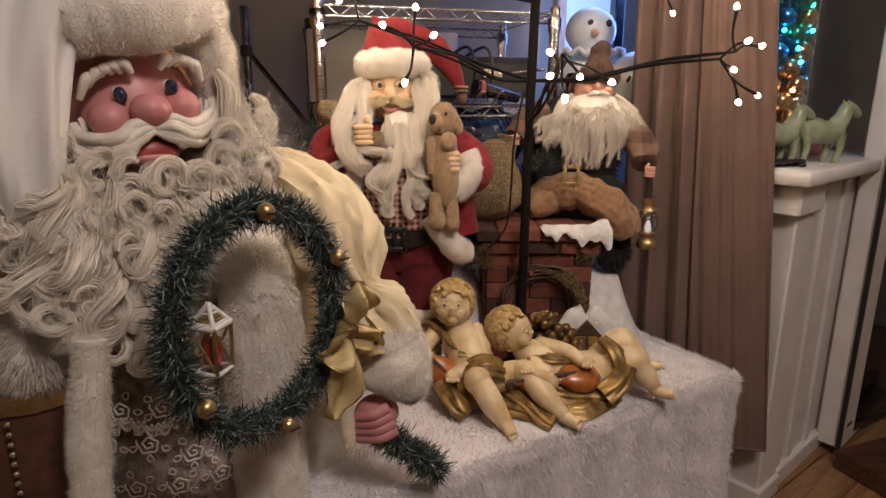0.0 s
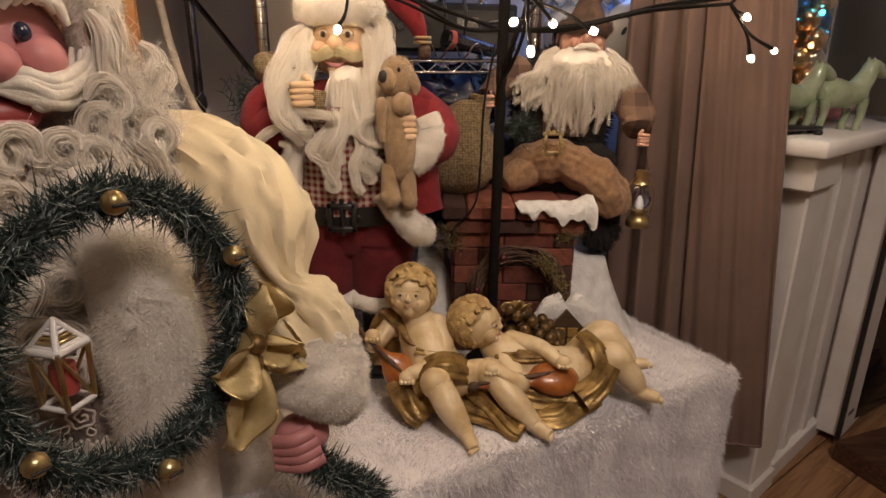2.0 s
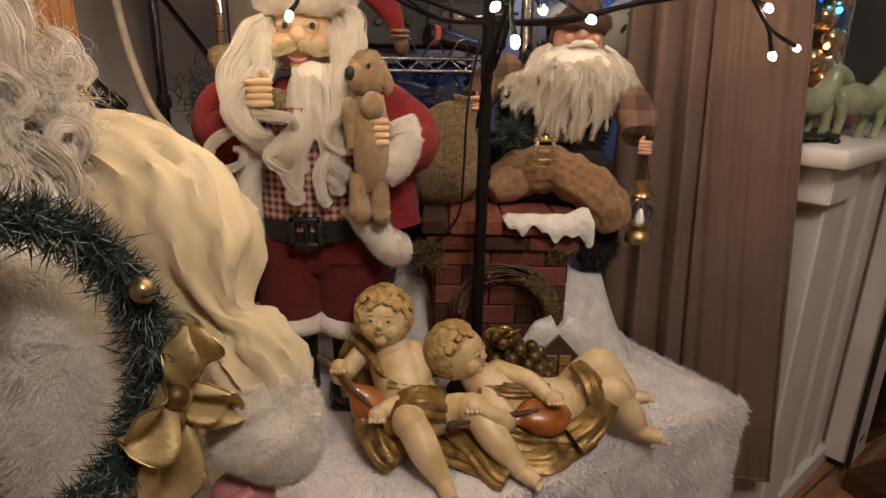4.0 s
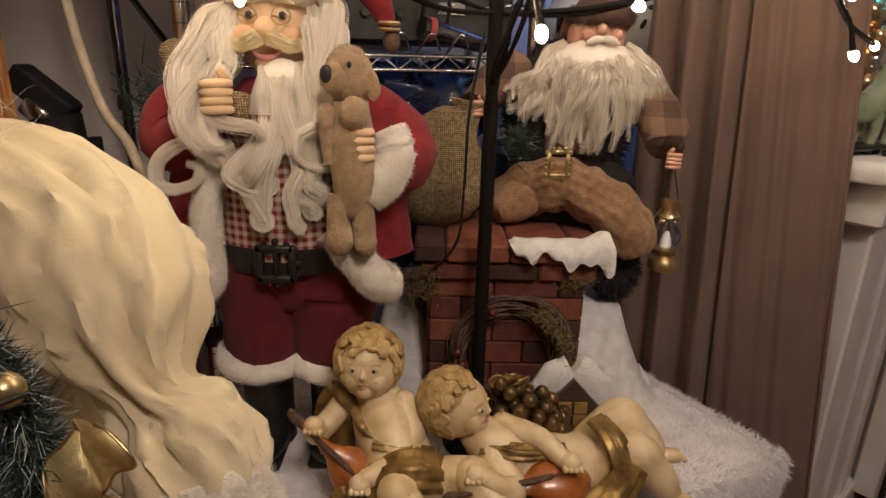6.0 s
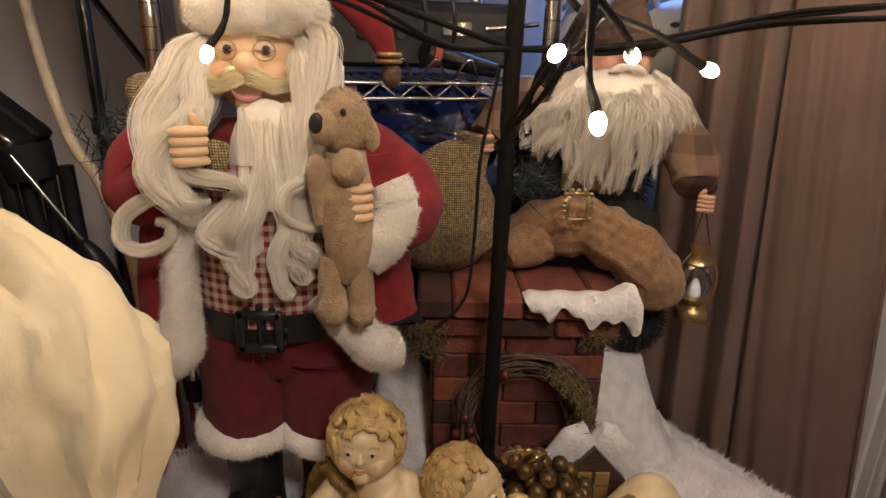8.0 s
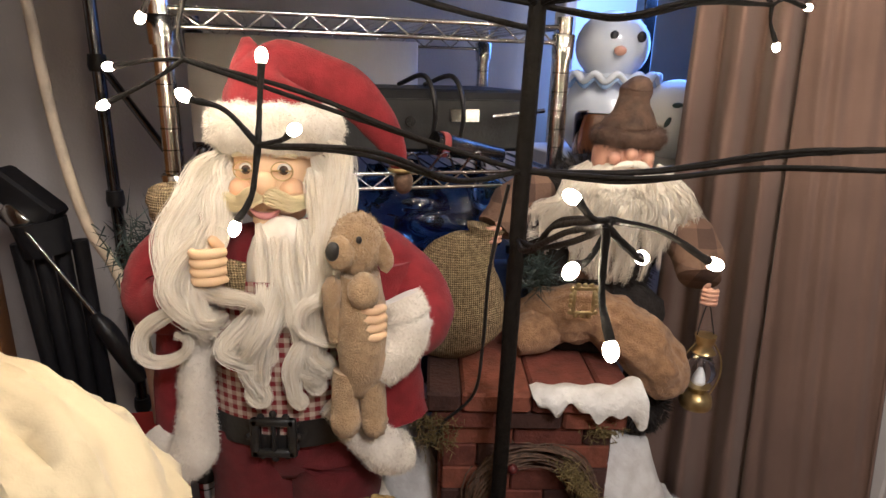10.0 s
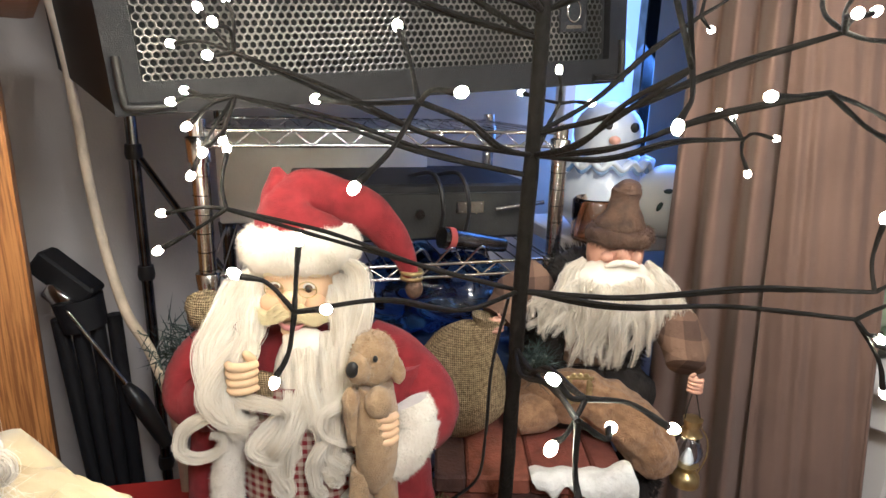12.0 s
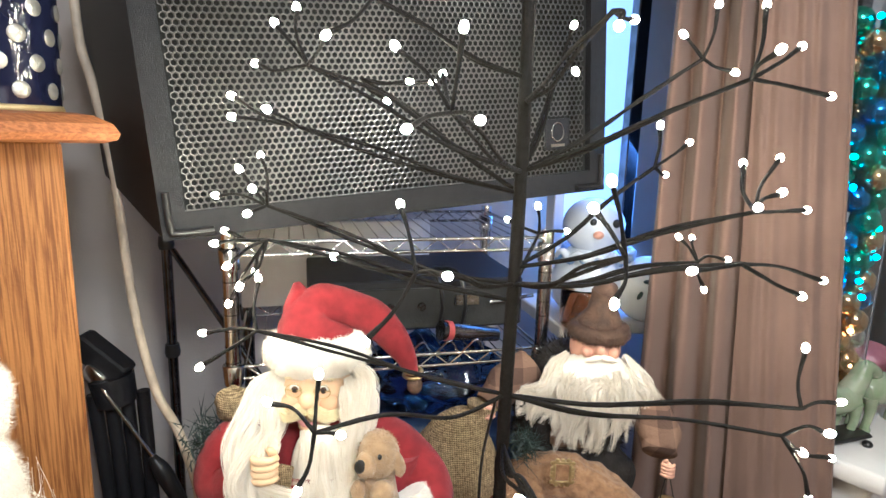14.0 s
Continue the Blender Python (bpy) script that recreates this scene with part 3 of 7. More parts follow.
def standing_doll():
    s = Shape()
    for x, y in ((-0.143, 1.225), (-0.045, 1.235)):
        s.ball((x, y - 0.025, 0.528), (0.036, 0.062, 0.032), BLACK)
        s.tube([(x, y + 0.01, 0.505), (x, y + 0.01, 0.56), (x, y + 0.01, 0.65)], (0.038, 0.036, 0.038), BLACK, 14)
        s.box((x, y - 0.02, 0.503), (0.06, 0.105, 0.014), BLACK, bevel=0.005)
    for x, k in ((-0.143, -1), (-0.04, 1)):
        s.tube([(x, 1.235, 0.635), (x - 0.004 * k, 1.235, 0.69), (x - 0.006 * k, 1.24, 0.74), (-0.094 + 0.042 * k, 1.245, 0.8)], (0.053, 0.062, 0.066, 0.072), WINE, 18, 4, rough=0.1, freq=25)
        s.fur_tube(ring((x, 1.233, 0.652), 0.053, 0.05, tilt=0.01), 0.017, FUR, 900, 0.009, seed=3 + k)
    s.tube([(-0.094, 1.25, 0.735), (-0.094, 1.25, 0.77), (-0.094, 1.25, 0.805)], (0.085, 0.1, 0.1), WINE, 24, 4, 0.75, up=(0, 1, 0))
    s.tube([(-0.094, 1.25, 0.803), (-0.094, 1.25, 0.825), (-0.095, 1.25, 0.9), (-0.1, 1.255, 0.99), (-0.104, 1.26, 1.04)], (0.1, 0.1, 0.1, 0.09, 0.05), RED, 24, 5, 0.75, up=(0, 1, 0))
    # gingham vest, belt and buckle
    a = np.linspace(math.pi * 1.1, math.pi * 1.9, 24)
    v = [[(-0.095 + 0.108 * math.cos(t), 1.25 + 0.09 * math.sin(t), z) for t in a] for z in np.linspace(0.815, 1.0, 8)]
    s.grid(np.array(v).reshape(-1, 3), 8, 24, CHECK, closed=False)
    a = np.linspace(0, 2 * math.pi, 36, endpoint=False)
    v = [[(-0.094 + (0.107 + d) * math.cos(t), 1.25 + (0.083 + d) * math.sin(t), z) for t in a] for z, d in ((0.797, 0.0), (0.797, 0.007), (0.832, 0.007), (0.832, 0.0))]
    s.grid(np.array(v).reshape(-1, 3), 4, 36, BLACK)
    for dx, dz, w, h in ((-0.021, 0, 0.01, 0.05), (0.021, 0, 0.01, 0.05), (0, 0.02, 0.05, 0.01), (0, -0.02, 0.05, 0.01), (0, 0, 0.005, 0.04)):
        s.box((-0.098 + dx, 1.155, 0.815 + dz), (w, 0.008, h), BLACK, bevel=0.002)
    for t in np.linspace(0, 2 * math.pi, 12, endpoint=False):
        s.ball((-0.098 + 0.028 * math.cos(t), 1.157, 0.815 + 0.029 * math.sin(t)), (0.0045, 0.003, 0.0045), DARKFUR, seg=8, rings=6)
    # coat fronts with fur edges
    s.tube([(-0.19, 1.24, 1.0), (-0.215, 1.232, 0.9), (-0.228, 1.225, 0.79)], (0.045, 0.036, 0.034), RED, 16, 4, 1.1, up=(0, 1, 0), rough=0.15)
    s.fur_tube([(-0.17, 1.178, 0.97), (-0.184, 1.172, 0.89), (-0.188, 1.17, 0.83), (-0.198, 1.17, 0.78), (-0.228, 1.185, 0.768), (-0.252, 1.205, 0.79)], (0.015, 0.018, 0.02, 0.026, 0.022, 0.016), FUR, 2600, 0.01, seed=11)
    s.tube([(0.005, 1.24, 1.0), (0.02, 1.225, 0.88), (0.035, 1.215, 0.81)], (0.055, 0.045, 0.04), RED, 16, 4, rough=0.15)
    s.fur_tube([(-0.03, 1.165, 0.86), (0.0, 1.162, 0.825), (0.03, 1.168, 0.79), (0.052, 1.18, 0.785)], (0.018, 0.022, 0.026, 0.022), FUR, 1600, 0.01, seed=12)
    # arms
    s.tube([(-0.185, 1.262, 1.015), (-0.225, 1.245, 1.003), (-0.24, 1.225, 0.975), (-0.222, 1.2, 0.958), (-0.18, 1.182, 0.985)], (0.034, 0.037, 0.04, 0.038, 0.03), RED, 18, 5, rough=0.12, freq=28)
    fist(s, (-0.152, 1.158, 1.02), PALE, 0.021, 1)
    s.tube([(-0.025, 1.265, 1.01), (0.022, 1.25, 0.99), (0.06, 1.225, 0.96), (0.062, 1.195, 0.938), (0.045, 1.18, 0.94)], (0.04, 0.042, 0.04, 0.036, 0.032), RED, 18, 5, rough=0.12, freq=28)
    s.fur_tube([(0.043, 1.165, 0.985), (0.052, 1.16, 0.96), (0.04, 1.155, 0.925), (0.02, 1.15, 0.905)], (0.022, 0.026, 0.026, 0.02), FUR, 1700, 0.01, seed=14)
    fist(s, (0.012, 1.138, 0.972), PALE, 0.021, -1)
    # scroll and twine at the raised hand
    s.box((-0.128, 1.155, 1.0), (0.02, 0.006, 0.055), BURLAP, (10, 12, 0), bevel=0.002)
    # head
    s.ball((-0.104, 1.25, 1.1), (0.05, 0.052, 0.062), PALE, seg=28, rings=18)
    s.ball((-0.104, 1.197, 1.098), (0.0125, 0.013, 0.0135), PALE)
    for k in (-1, 1):
        s.ball((-0.104 + 0.027 * k, 1.208, 1.09), (0.015, 0.012, 0.013), CHEEK)
        s.ball((-0.104 + 0.02 * k, 1.205, 1.113), (0.0078, 0.006, 0.006), EYE_WHITE)
        s.ball((-0.103 + 0.02 * k, 1.2, 1.1125), (0.0048, 0.003, 0.005), TWIG)
        s.ball((-0.103 + 0.02 * k, 1.1982, 1.1125), (0.0026, 0.002, 0.0028), BLACK)
        s.tube(ring((-0.104 + 0.02 * k, 1.199, 1.112), 0.0115, 0.001, 20), 0.0007, GOLD, 4)
        m = [(-0.104 + 0.0115 * k * math.cos(t) + 0.02 * k, 1.1965, 1.112 + 0.01 * math.sin(t)) for t in np.linspace(0, 2 * math.pi, 20)]
        s.tube(m, 0.0007, GOLD, 4)
        for o in (0.003, -0.004):
            lock(s, [(-0.104 + 0.001 * k, 1.192, 1.086 + o), (-0.104 + 0.016 * k, 1.186, 1.085 + o), (-0.104 + 0.031 * k, 1.19, 1.078 + o), (-0.104 + 0.045 * k, 1.198, 1.083 + o)], 0.007, YELLOWED, 200, None, 60 + k, thin=0.00024, wave=0.3)
        s.tube([(-0.104 + 0.01 * k, 1.203, 1.128), (-0.104 + 0.022 * k, 1.203, 1.131), (-0.104 + 0.034 * k, 1.207, 1.126)], (0.003, 0.0045, 0.002), YELLOWED, 8, 3)
    s.tube([(-0.122, 1.2, 1.072), (-0.114, 1.194, 1.066), (-0.104, 1.192, 1.064), (-0.094, 1.194, 1.066), (-0.086, 1.2, 1.072)], (0.001, 0.003, 0.004, 0.003, 0.001), PINK, 10, 5)
    s.ball((-0.104, 1.203, 1.058), (0.016, 0.011, 0.01), PALE)
    # beard and long wavy hair
    for i, (w, pts) in enumerate((
            (0.019, [(-0.162, 1.215, 1.107), (-0.170, 1.190, 1.071), (-0.190, 1.165, 1.037), (-0.193, 1.155, 0.995), (-0.178, 1.150, 0.962), (-0.160, 1.150, 0.947)]),
            (0.017, [(-0.155, 1.210, 1.099), (-0.161, 1.185, 1.061), (-0.180, 1.160, 1.029), (-0.183, 1.150, 0.991), (-0.165, 1.145, 0.960), (-0.147, 1.145, 0.969)]),
            (0.015, [(-0.151, 1.205, 1.088), (-0.154, 1.180, 1.056), (-0.167, 1.160, 1.032), (-0.171, 1.150, 1.003), (-0.155, 1.145, 0.975), (-0.139, 1.145, 0.970)]),
            (0.012, [(-0.144, 1.185, 1.058), (-0.154, 1.170, 1.045), (-0.159, 1.150, 1.020), (-0.144, 1.143, 0.996), (-0.117, 1.143, 0.985), (-0.104, 1.145, 0.970)]),
            (0.016, [(-0.172, 1.215, 1.093), (-0.184, 1.190, 1.054), (-0.200, 1.170, 1.022), (-0.201, 1.160, 0.983), (-0.187, 1.155, 0.954)]),
            (0.006, [(-0.171, 1.200, 1.076), (-0.189, 1.190, 1.064), (-0.206, 1.185, 1.055), (-0.212, 1.185, 1.042), (-0.204, 1.185, 1.032)]),
            (0.0085, [(-0.174, 1.150, 0.971), (-0.202, 1.150, 0.964), (-0.223, 1.150, 0.946), (-0.225, 1.150, 0.921), (-0.208, 1.150, 0.911), (-0.188, 1.150, 0.919), (-0.187, 1.150, 0.936), (-0.201, 1.150, 0.940)]),
            (0.013, [(-0.110, 1.195, 1.054), (-0.100, 1.175, 1.029), (-0.095, 1.160, 0.997), (-0.101, 1.150, 0.963), (-0.115, 1.148, 0.939), (-0.125, 1.148, 0.921)]),
            (0.013, [(-0.098, 1.195, 1.053), (-0.089, 1.175, 1.023), (-0.080, 1.160, 0.991), (-0.084, 1.150, 0.958), (-0.094, 1.148, 0.928), (-0.104, 1.148, 0.896)]),
            (0.013, [(-0.083, 1.195, 1.053), (-0.074, 1.175, 1.024), (-0.064, 1.160, 0.986), (-0.061, 1.150, 0.952), (-0.065, 1.148, 0.922), (-0.060, 1.148, 0.891)]),
            (0.014, [(-0.065, 1.195, 1.059), (-0.057, 1.175, 1.030), (-0.044, 1.160, 0.992), (-0.038, 1.150, 0.959), (-0.043, 1.148, 0.929), (-0.035, 1.148, 0.907)]),
            (0.012, [(-0.103, 1.155, 0.986), (-0.122, 1.148, 0.954), (-0.132, 1.146, 0.931), (-0.119, 1.146, 0.915)]),
            (0.011, [(-0.081, 1.155, 0.974), (-0.092, 1.148, 0.943), (-0.113, 1.146, 0.909), (-0.106, 1.146, 0.878)]),
            (0.01, [(-0.058, 1.155, 0.969), (-0.053, 1.148, 0.935), (-0.068, 1.146, 0.904), (-0.077, 1.146, 0.876)]),
            (0.017, [(-0.034, 1.215, 1.119), (-0.023, 1.195, 1.075), (-0.026, 1.170, 1.037), (-0.040, 1.158, 1.004), (-0.051, 1.150, 0.982), (-0.063, 1.148, 0.959)]),
            (0.016, [(-0.043, 1.210, 1.102), (-0.034, 1.185, 1.058), (-0.040, 1.165, 1.026), (-0.051, 1.155, 0.993), (-0.046, 1.150, 0.958)]),
            (0.0075, [(-0.032, 1.190, 1.069), (-0.022, 1.165, 1.026), (-0.035, 1.145, 0.995), (-0.052, 1.142, 0.975), (-0.054, 1.142, 0.951), (-0.034, 1.142, 0.943), (-0.016, 1.142, 0.955), (-0.018, 1.142, 0.979), (-0.029, 1.142, 0.987)]),
            (0.014, [(-0.048, 1.205, 1.091), (-0.043, 1.185, 1.052), (-0.052, 1.165, 1.014), (-0.066, 1.155, 0.981), (-0.071, 1.150, 0.946)]),
            (0.011, [(-0.026, 1.215, 1.097), (-0.018, 1.195, 1.057), (-0.023, 1.180, 1.024), (-0.031, 1.170, 1.002)]))):
        if i in (0, 1, 2, 4, 14, 15, 17, 18):
            pts = [(pts[0][0] * 0.85 - 0.0156, pts[0][1] + 0.012, pts[0][2] + 0.022)] + pts
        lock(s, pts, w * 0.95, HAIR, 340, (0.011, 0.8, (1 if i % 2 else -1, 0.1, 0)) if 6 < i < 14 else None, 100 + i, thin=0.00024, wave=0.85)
    s.ball((-0.085, 1.195, 0.99), (0.045, 0.02, 0.075), HAIR)
    s.ball((-0.192, 1.195, 1.006), (0.03, 0.02, 0.065), HAIR)
    # hat
    s.fur_tube([np.array(q) + (0, 0, 0.007 * math.cos((q[0] + 0.104) * 26)) for q in ring((-0.104, 1.257, 1.15), 0.05, 0.048, tilt=0.002)], 0.027, FUR, 3600, 0.01, seed=19)
    s.tube([(-0.104, 1.258, 1.15), (-0.11, 1.265, 1.185), (-0.1, 1.275, 1.21), (-0.058, 1.282, 1.208), (-0.012, 1.285, 1.183), (0.022, 1.285, 1.14), (0.036, 1.285, 1.105)], (0.06, 0.053, 0.036, 0.03, 0.026, 0.018, 0.01), RED, 20, 6, 0.85, up=(0, 1, 0), rough=0.12, freq=30)
    s.tube([(-0.125, 1.262, 1.17), (-0.13, 1.27, 1.215), (-0.137, 1.275, 1.248)], (0.036, 0.026, 0.005), RED, 12, 5, rough=0.1)
    for z in (1.103, 1.111):
        s.tube(ring((0.0365, 1.285, z), 0.0135, 0.0135, 16), 0.0028, GOLD, 6)
    s.ball((0.04, 1.284, 1.088), (0.012, 0.012, 0.015), TWIG)
    # twine ball, berries and sprigs at the shoulder
    s.ball((-0.232, 1.262, 1.058), (0.028, 0.026, 0.027), BURLAP, rough=0.006, freq=120)
    g = np.random.default_rng(5)
    s.hairs(np.array((-0.262, 1.25, 1.005)) + g.normal(0, 0.018, (260, 3)), g.normal(0, 1, (260, 3)) + np.array((-0.7, 0, 0.2)), 0.03, 0.0012, GREEN, 0.5, 6)
    for i in range(4):
        s.ball((-0.235 + 0.012 * i, 1.23, 1.02 + 0.006 * (i % 2)), 0.006, RED, seg=8, rings=6)
    return thing("bearded_doll", s, "standing bearded doll in red felt coat with white fur trim", "doll", (-0.094, 1.24, 0.495))


standing_doll()


def toy_bear():
    s = Shape()
    f = dict(rough=0.003, freq=200)
    s.ball((-0.004, 1.158, 1.048), (0.036, 0.034, 0.033), BEAR, **f)
    s.ball((-0.022, 1.132, 1.045), (0.02, 0.018, 0.017), BEAR, **f)
    s.ball((-0.03, 1.117, 1.05), (0.009, 0.005, 0.01), BLACK, (0, 25, 0))
    s.ball((0.002, 1.126, 1.06), 0.0038, BLACK)
    s.ball((0.03, 1.15, 1.04), (0.012, 0.009, 0.02), BEAR, (0, -25, 0), **f)
    s.tube([(0.0, 1.15, 1.02), (0.0, 1.152, 0.97), (0.002, 1.15, 0.92), (-0.005, 1.148, 0.885)], (0.026, 0.036, 0.034, 0.02), BEAR, 16, 4, rough=0.06, freq=80)
    s.tube([(-0.018, 1.145, 0.91), (-0.022, 1.14, 0.88), (-0.02, 1.134, 0.858)], (0.021, 0.02, 0.021), BEAR, 14, 4, rough=0.06, freq=80)
    s.tube([(0.012, 1.15, 0.905), (0.016, 1.145, 0.875), (0.018, 1.142, 0.852)], (0.02, 0.019, 0.019), BEAR, 14, 4, rough=0.06, freq=80)
    s.ball((-0.02, 1.133, 0.858), (0.0225, 0.023, 0.02), BEAR, **f)
    s.ball((0.018, 1.141, 0.852), (0.02, 0.021, 0.018), BEAR, **f)
    s.ball((0.008, 1.125, 1.008), (0.022, 0.02, 0.019), BEAR, **f)
    s.ball((-0.036, 1.138, 1.0), (0.014, 0.016, 0.019), BEAR, **f)
    s.tube([(-0.036, 1.138, 0.995), (-0.03, 1.14, 0.95)], (0.014, 0.012), BEAR, 12, rough=0.06, freq=80)
    for c, r, n in (((-0.004, 1.158, 1.048), (0.035, 0.033, 0.032), 900), ((0.0, 1.15, 0.96), (0.033, 0.033, 0.06), 1200)):
        s.fluff(c, r, BEAR, n, 0.004, 0.0008)
    s.v = [np.stack([0.004 + (v[:, 0] - 0.0) * 0.76, 1.142 + (v[:, 1] - 1.15) * 0.85, v[:, 2]], -1) for v in s.v]
    return thing("toy_bear", s, "small tan plush bear held in the doll's arm", "toy", (0, 1.15, 0.855))


toy_bear()


def seated_doll():
    s = Shape()
    s.ball((0.325, 1.475, 0.96), (0.105, 0.08, 0.145), DARKFUR, rough=0.01, freq=30)
    s.fluff((0.325, 1.475, 0.96), (0.104, 0.079, 0.144), DARKFUR, 3000, 0.014, seed=3)
    s.ball((0.335, 1.435, 0.855), (0.11, 0.055, 0.075), DARKFUR, rough=0.01, freq=30)
    s.box((0.315, 1.4, 0.955), (0.075, 0.02, 0.06), PLAID, (8, 0, 0), bevel=0.008)
    s.ball((0.352, 1.435, 1.105), (0.045, 0.042, 0.05), SKIN)
    for k in (-1, 1):
        s.ball((0.352 + 0.023 * k, 1.398, 1.108), (0.0095, 0.009, 0.009), SKIN)
        s.ball((0.352 + 0.017 * k, 1.394, 1.128), (0.006, 0.004, 0.005), BLACK)
        s.tube([(0.352, 1.39, 1.102), (0.352 + 0.014 * k, 1.386, 1.1), (0.352 + 0.026 * k, 1.39, 1.095)], (0.005, 0.0055, 0.002), HAIR, 8, 3)
    s.ball((0.35, 1.391, 1.115), (0.009, 0.01, 0.0095), SKIN)
    g = np.random.default_rng(2)
    n = 130
    for i in range(n):
        u = g.uniform(-1, 1)
        a = radians(90 * u)
        d = g.uniform(0.08, 0.15)
        x0, z0 = 0.35 + 0.05 * math.sin(a), 1.075 + 0.04 * (abs(u) - 0.4)
        sw = g.normal(0, 0.012)
        e = (0.338 + 0.115 * u + sw, 1.376 + 0.02 * abs(u), 1.075 - d * (1.0 - 0.42 * abs(u) ** 1.6))
        m = (x0 * 0.45 + e[0] * 0.55 + sw * 0.4, 1.362 + 0.028 * abs(u), 1.085 - d * 0.35)
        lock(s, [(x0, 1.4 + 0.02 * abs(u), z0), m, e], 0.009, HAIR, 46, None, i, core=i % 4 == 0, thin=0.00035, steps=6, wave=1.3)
    s.ball((0.345, 1.41, 1.045), (0.085, 0.035, 0.055), HAIR, rough=0.008, freq=60)
    # hat with fur brim
    s.tube([(0.355, 1.44, 1.12), (0.36, 1.447, 1.155), (0.366, 1.455, 1.18), (0.37, 1.455, 1.203), (0.367, 1.45, 1.214)], (0.044, 0.034, 0.025, 0.023, 0.01), HATBROWN, 16, 4, rough=0.25, freq=45)
    s.fur_tube(ring((0.356, 1.435, 1.136), 0.04, 0.041, tilt=0.002), 0.013, HATBROWN, 1500, 0.014, seed=4)
    # arms
    s.tube([(0.405, 1.455, 1.045), (0.445, 1.41, 1.0), (0.462, 1.38, 0.965), (0.458, 1.36, 0.945)], (0.035, 0.036, 0.034, 0.03), PLAID, 16, 5, rough=0.2, freq=35)
    s.tube([(0.24, 1.46, 1.05), (0.195, 1.43, 1.03), (0.168, 1.41, 1.0)], (0.036, 0.035, 0.028), PLAID, 16, 5, rough=0.2, freq=35)
    fist(s, (0.464, 1.34, 0.928), SKIN, 0.013, -1)
    fist(s, (0.165, 1.395, 0.995), SKIN, 0.013, 1)
    # trousers and boots
    s.tube([(0.22, 1.42, 0.845), (0.27, 1.395, 0.872), (0.32, 1.378, 0.878), (0.37, 1.362, 0.855), (0.41, 1.35, 0.818), (0.43, 1.345, 0.782)], (0.036, 0.041, 0.041, 0.042, 0.042, 0.032), TAN, 60, 16, rough=0.22, freq=34)
    knee = s.v[-1].reshape(-1, 60, 3)
    mid = knee.mean(axis=1, keepdims=True)
    rib = 1 + 0.028 * np.sin(np.arange(60) * 2 * math.pi / 60 * 15 + 0.6 * np.sin(np.arange(len(knee)) * 0.2)[:, None]) + 0.03 * np.sin(np.arange(len(knee)) * 0.42)[:, None] * np.sin(np.arange(60) * 2 * math.pi / 60 * 2 + 1)[None]
    s.v[-1] = (mid + (knee - mid) * rib[:, :, None]).reshape(-1, 3)
    s.tube([(0.28, 1.41, 0.865), (0.235, 1.385, 0.85), (0.2, 1.37, 0.835)], (0.038, 0.034, 0.02), TAN, 16, 4, rough=0.18, freq=40)
    s.tube([(0.412, 1.38, 0.79), (0.41, 1.385, 0.74), (0.405, 1.385, 0.695)], (0.036, 0.036, 0.03), DARKFUR, 14, 4)
    s.fluff((0.408, 1.383, 0.735), (0.037, 0.037, 0.045), DARKFUR, 900, 0.012, seed=9)
    # ornate buckle
    for dx, dz, w, h in ((-0.014, 0, 0.006, 0.036), (0.014, 0, 0.006, 0.036), (0, 0.018, 0.034, 0.006), (0, -0.018, 0.034, 0.006)):
        s.box((0.287 + dx, 1.328, 0.921 + dz), (w, 0.003, h), GOLD, bevel=0.001)
    for t in np.linspace(0, 2 * math.pi, 16, endpoint=False):
        q = 1 / max(abs(math.cos(t)) / 0.017, abs(math.sin(t)) / 0.022)
        s.ball((0.287 + q * math.cos(t), 1.328, 0.921 + q * math.sin(t)), (0.0042, 0.002, 0.0042), GOLD, seg=8, rings=6)
    g = np.random.default_rng(15)
    s.hairs(np.array((0.225, 1.37, 0.945)) + g.normal(0, 0.01, (200, 3)), g.normal(0, 1, (200, 3)) + np.array((0.3, -0.2, -0.2)), 0.035, 0.001, GREEN, 0.4, 3)
    return thing("bearded_doll", s, "seated bearded doll in brown plaid with long white beard", "doll", (0.325, 1.45, 0.815))


seated_doll()


def sack():
    s = Shape()
    s.tube([(0.115, 1.405, 0.817), (0.11, 1.4, 0.85), (0.11, 1.4, 0.9), (0.128, 1.4, 0.955), (0.15, 1.4, 0.985), (0.155, 1.4, 1.005)], (0.05, 0.078, 0.08, 0.055, 0.024, 0.03), BURLAP, 22, 5, 0.8, up=(0, 1, 0), rough=0.1, freq=30)
    return thing("burlap_sack", s, "tied burlap sack resting on the chimney top", "sack", (0.115, 1.4, 0.815))


sack()


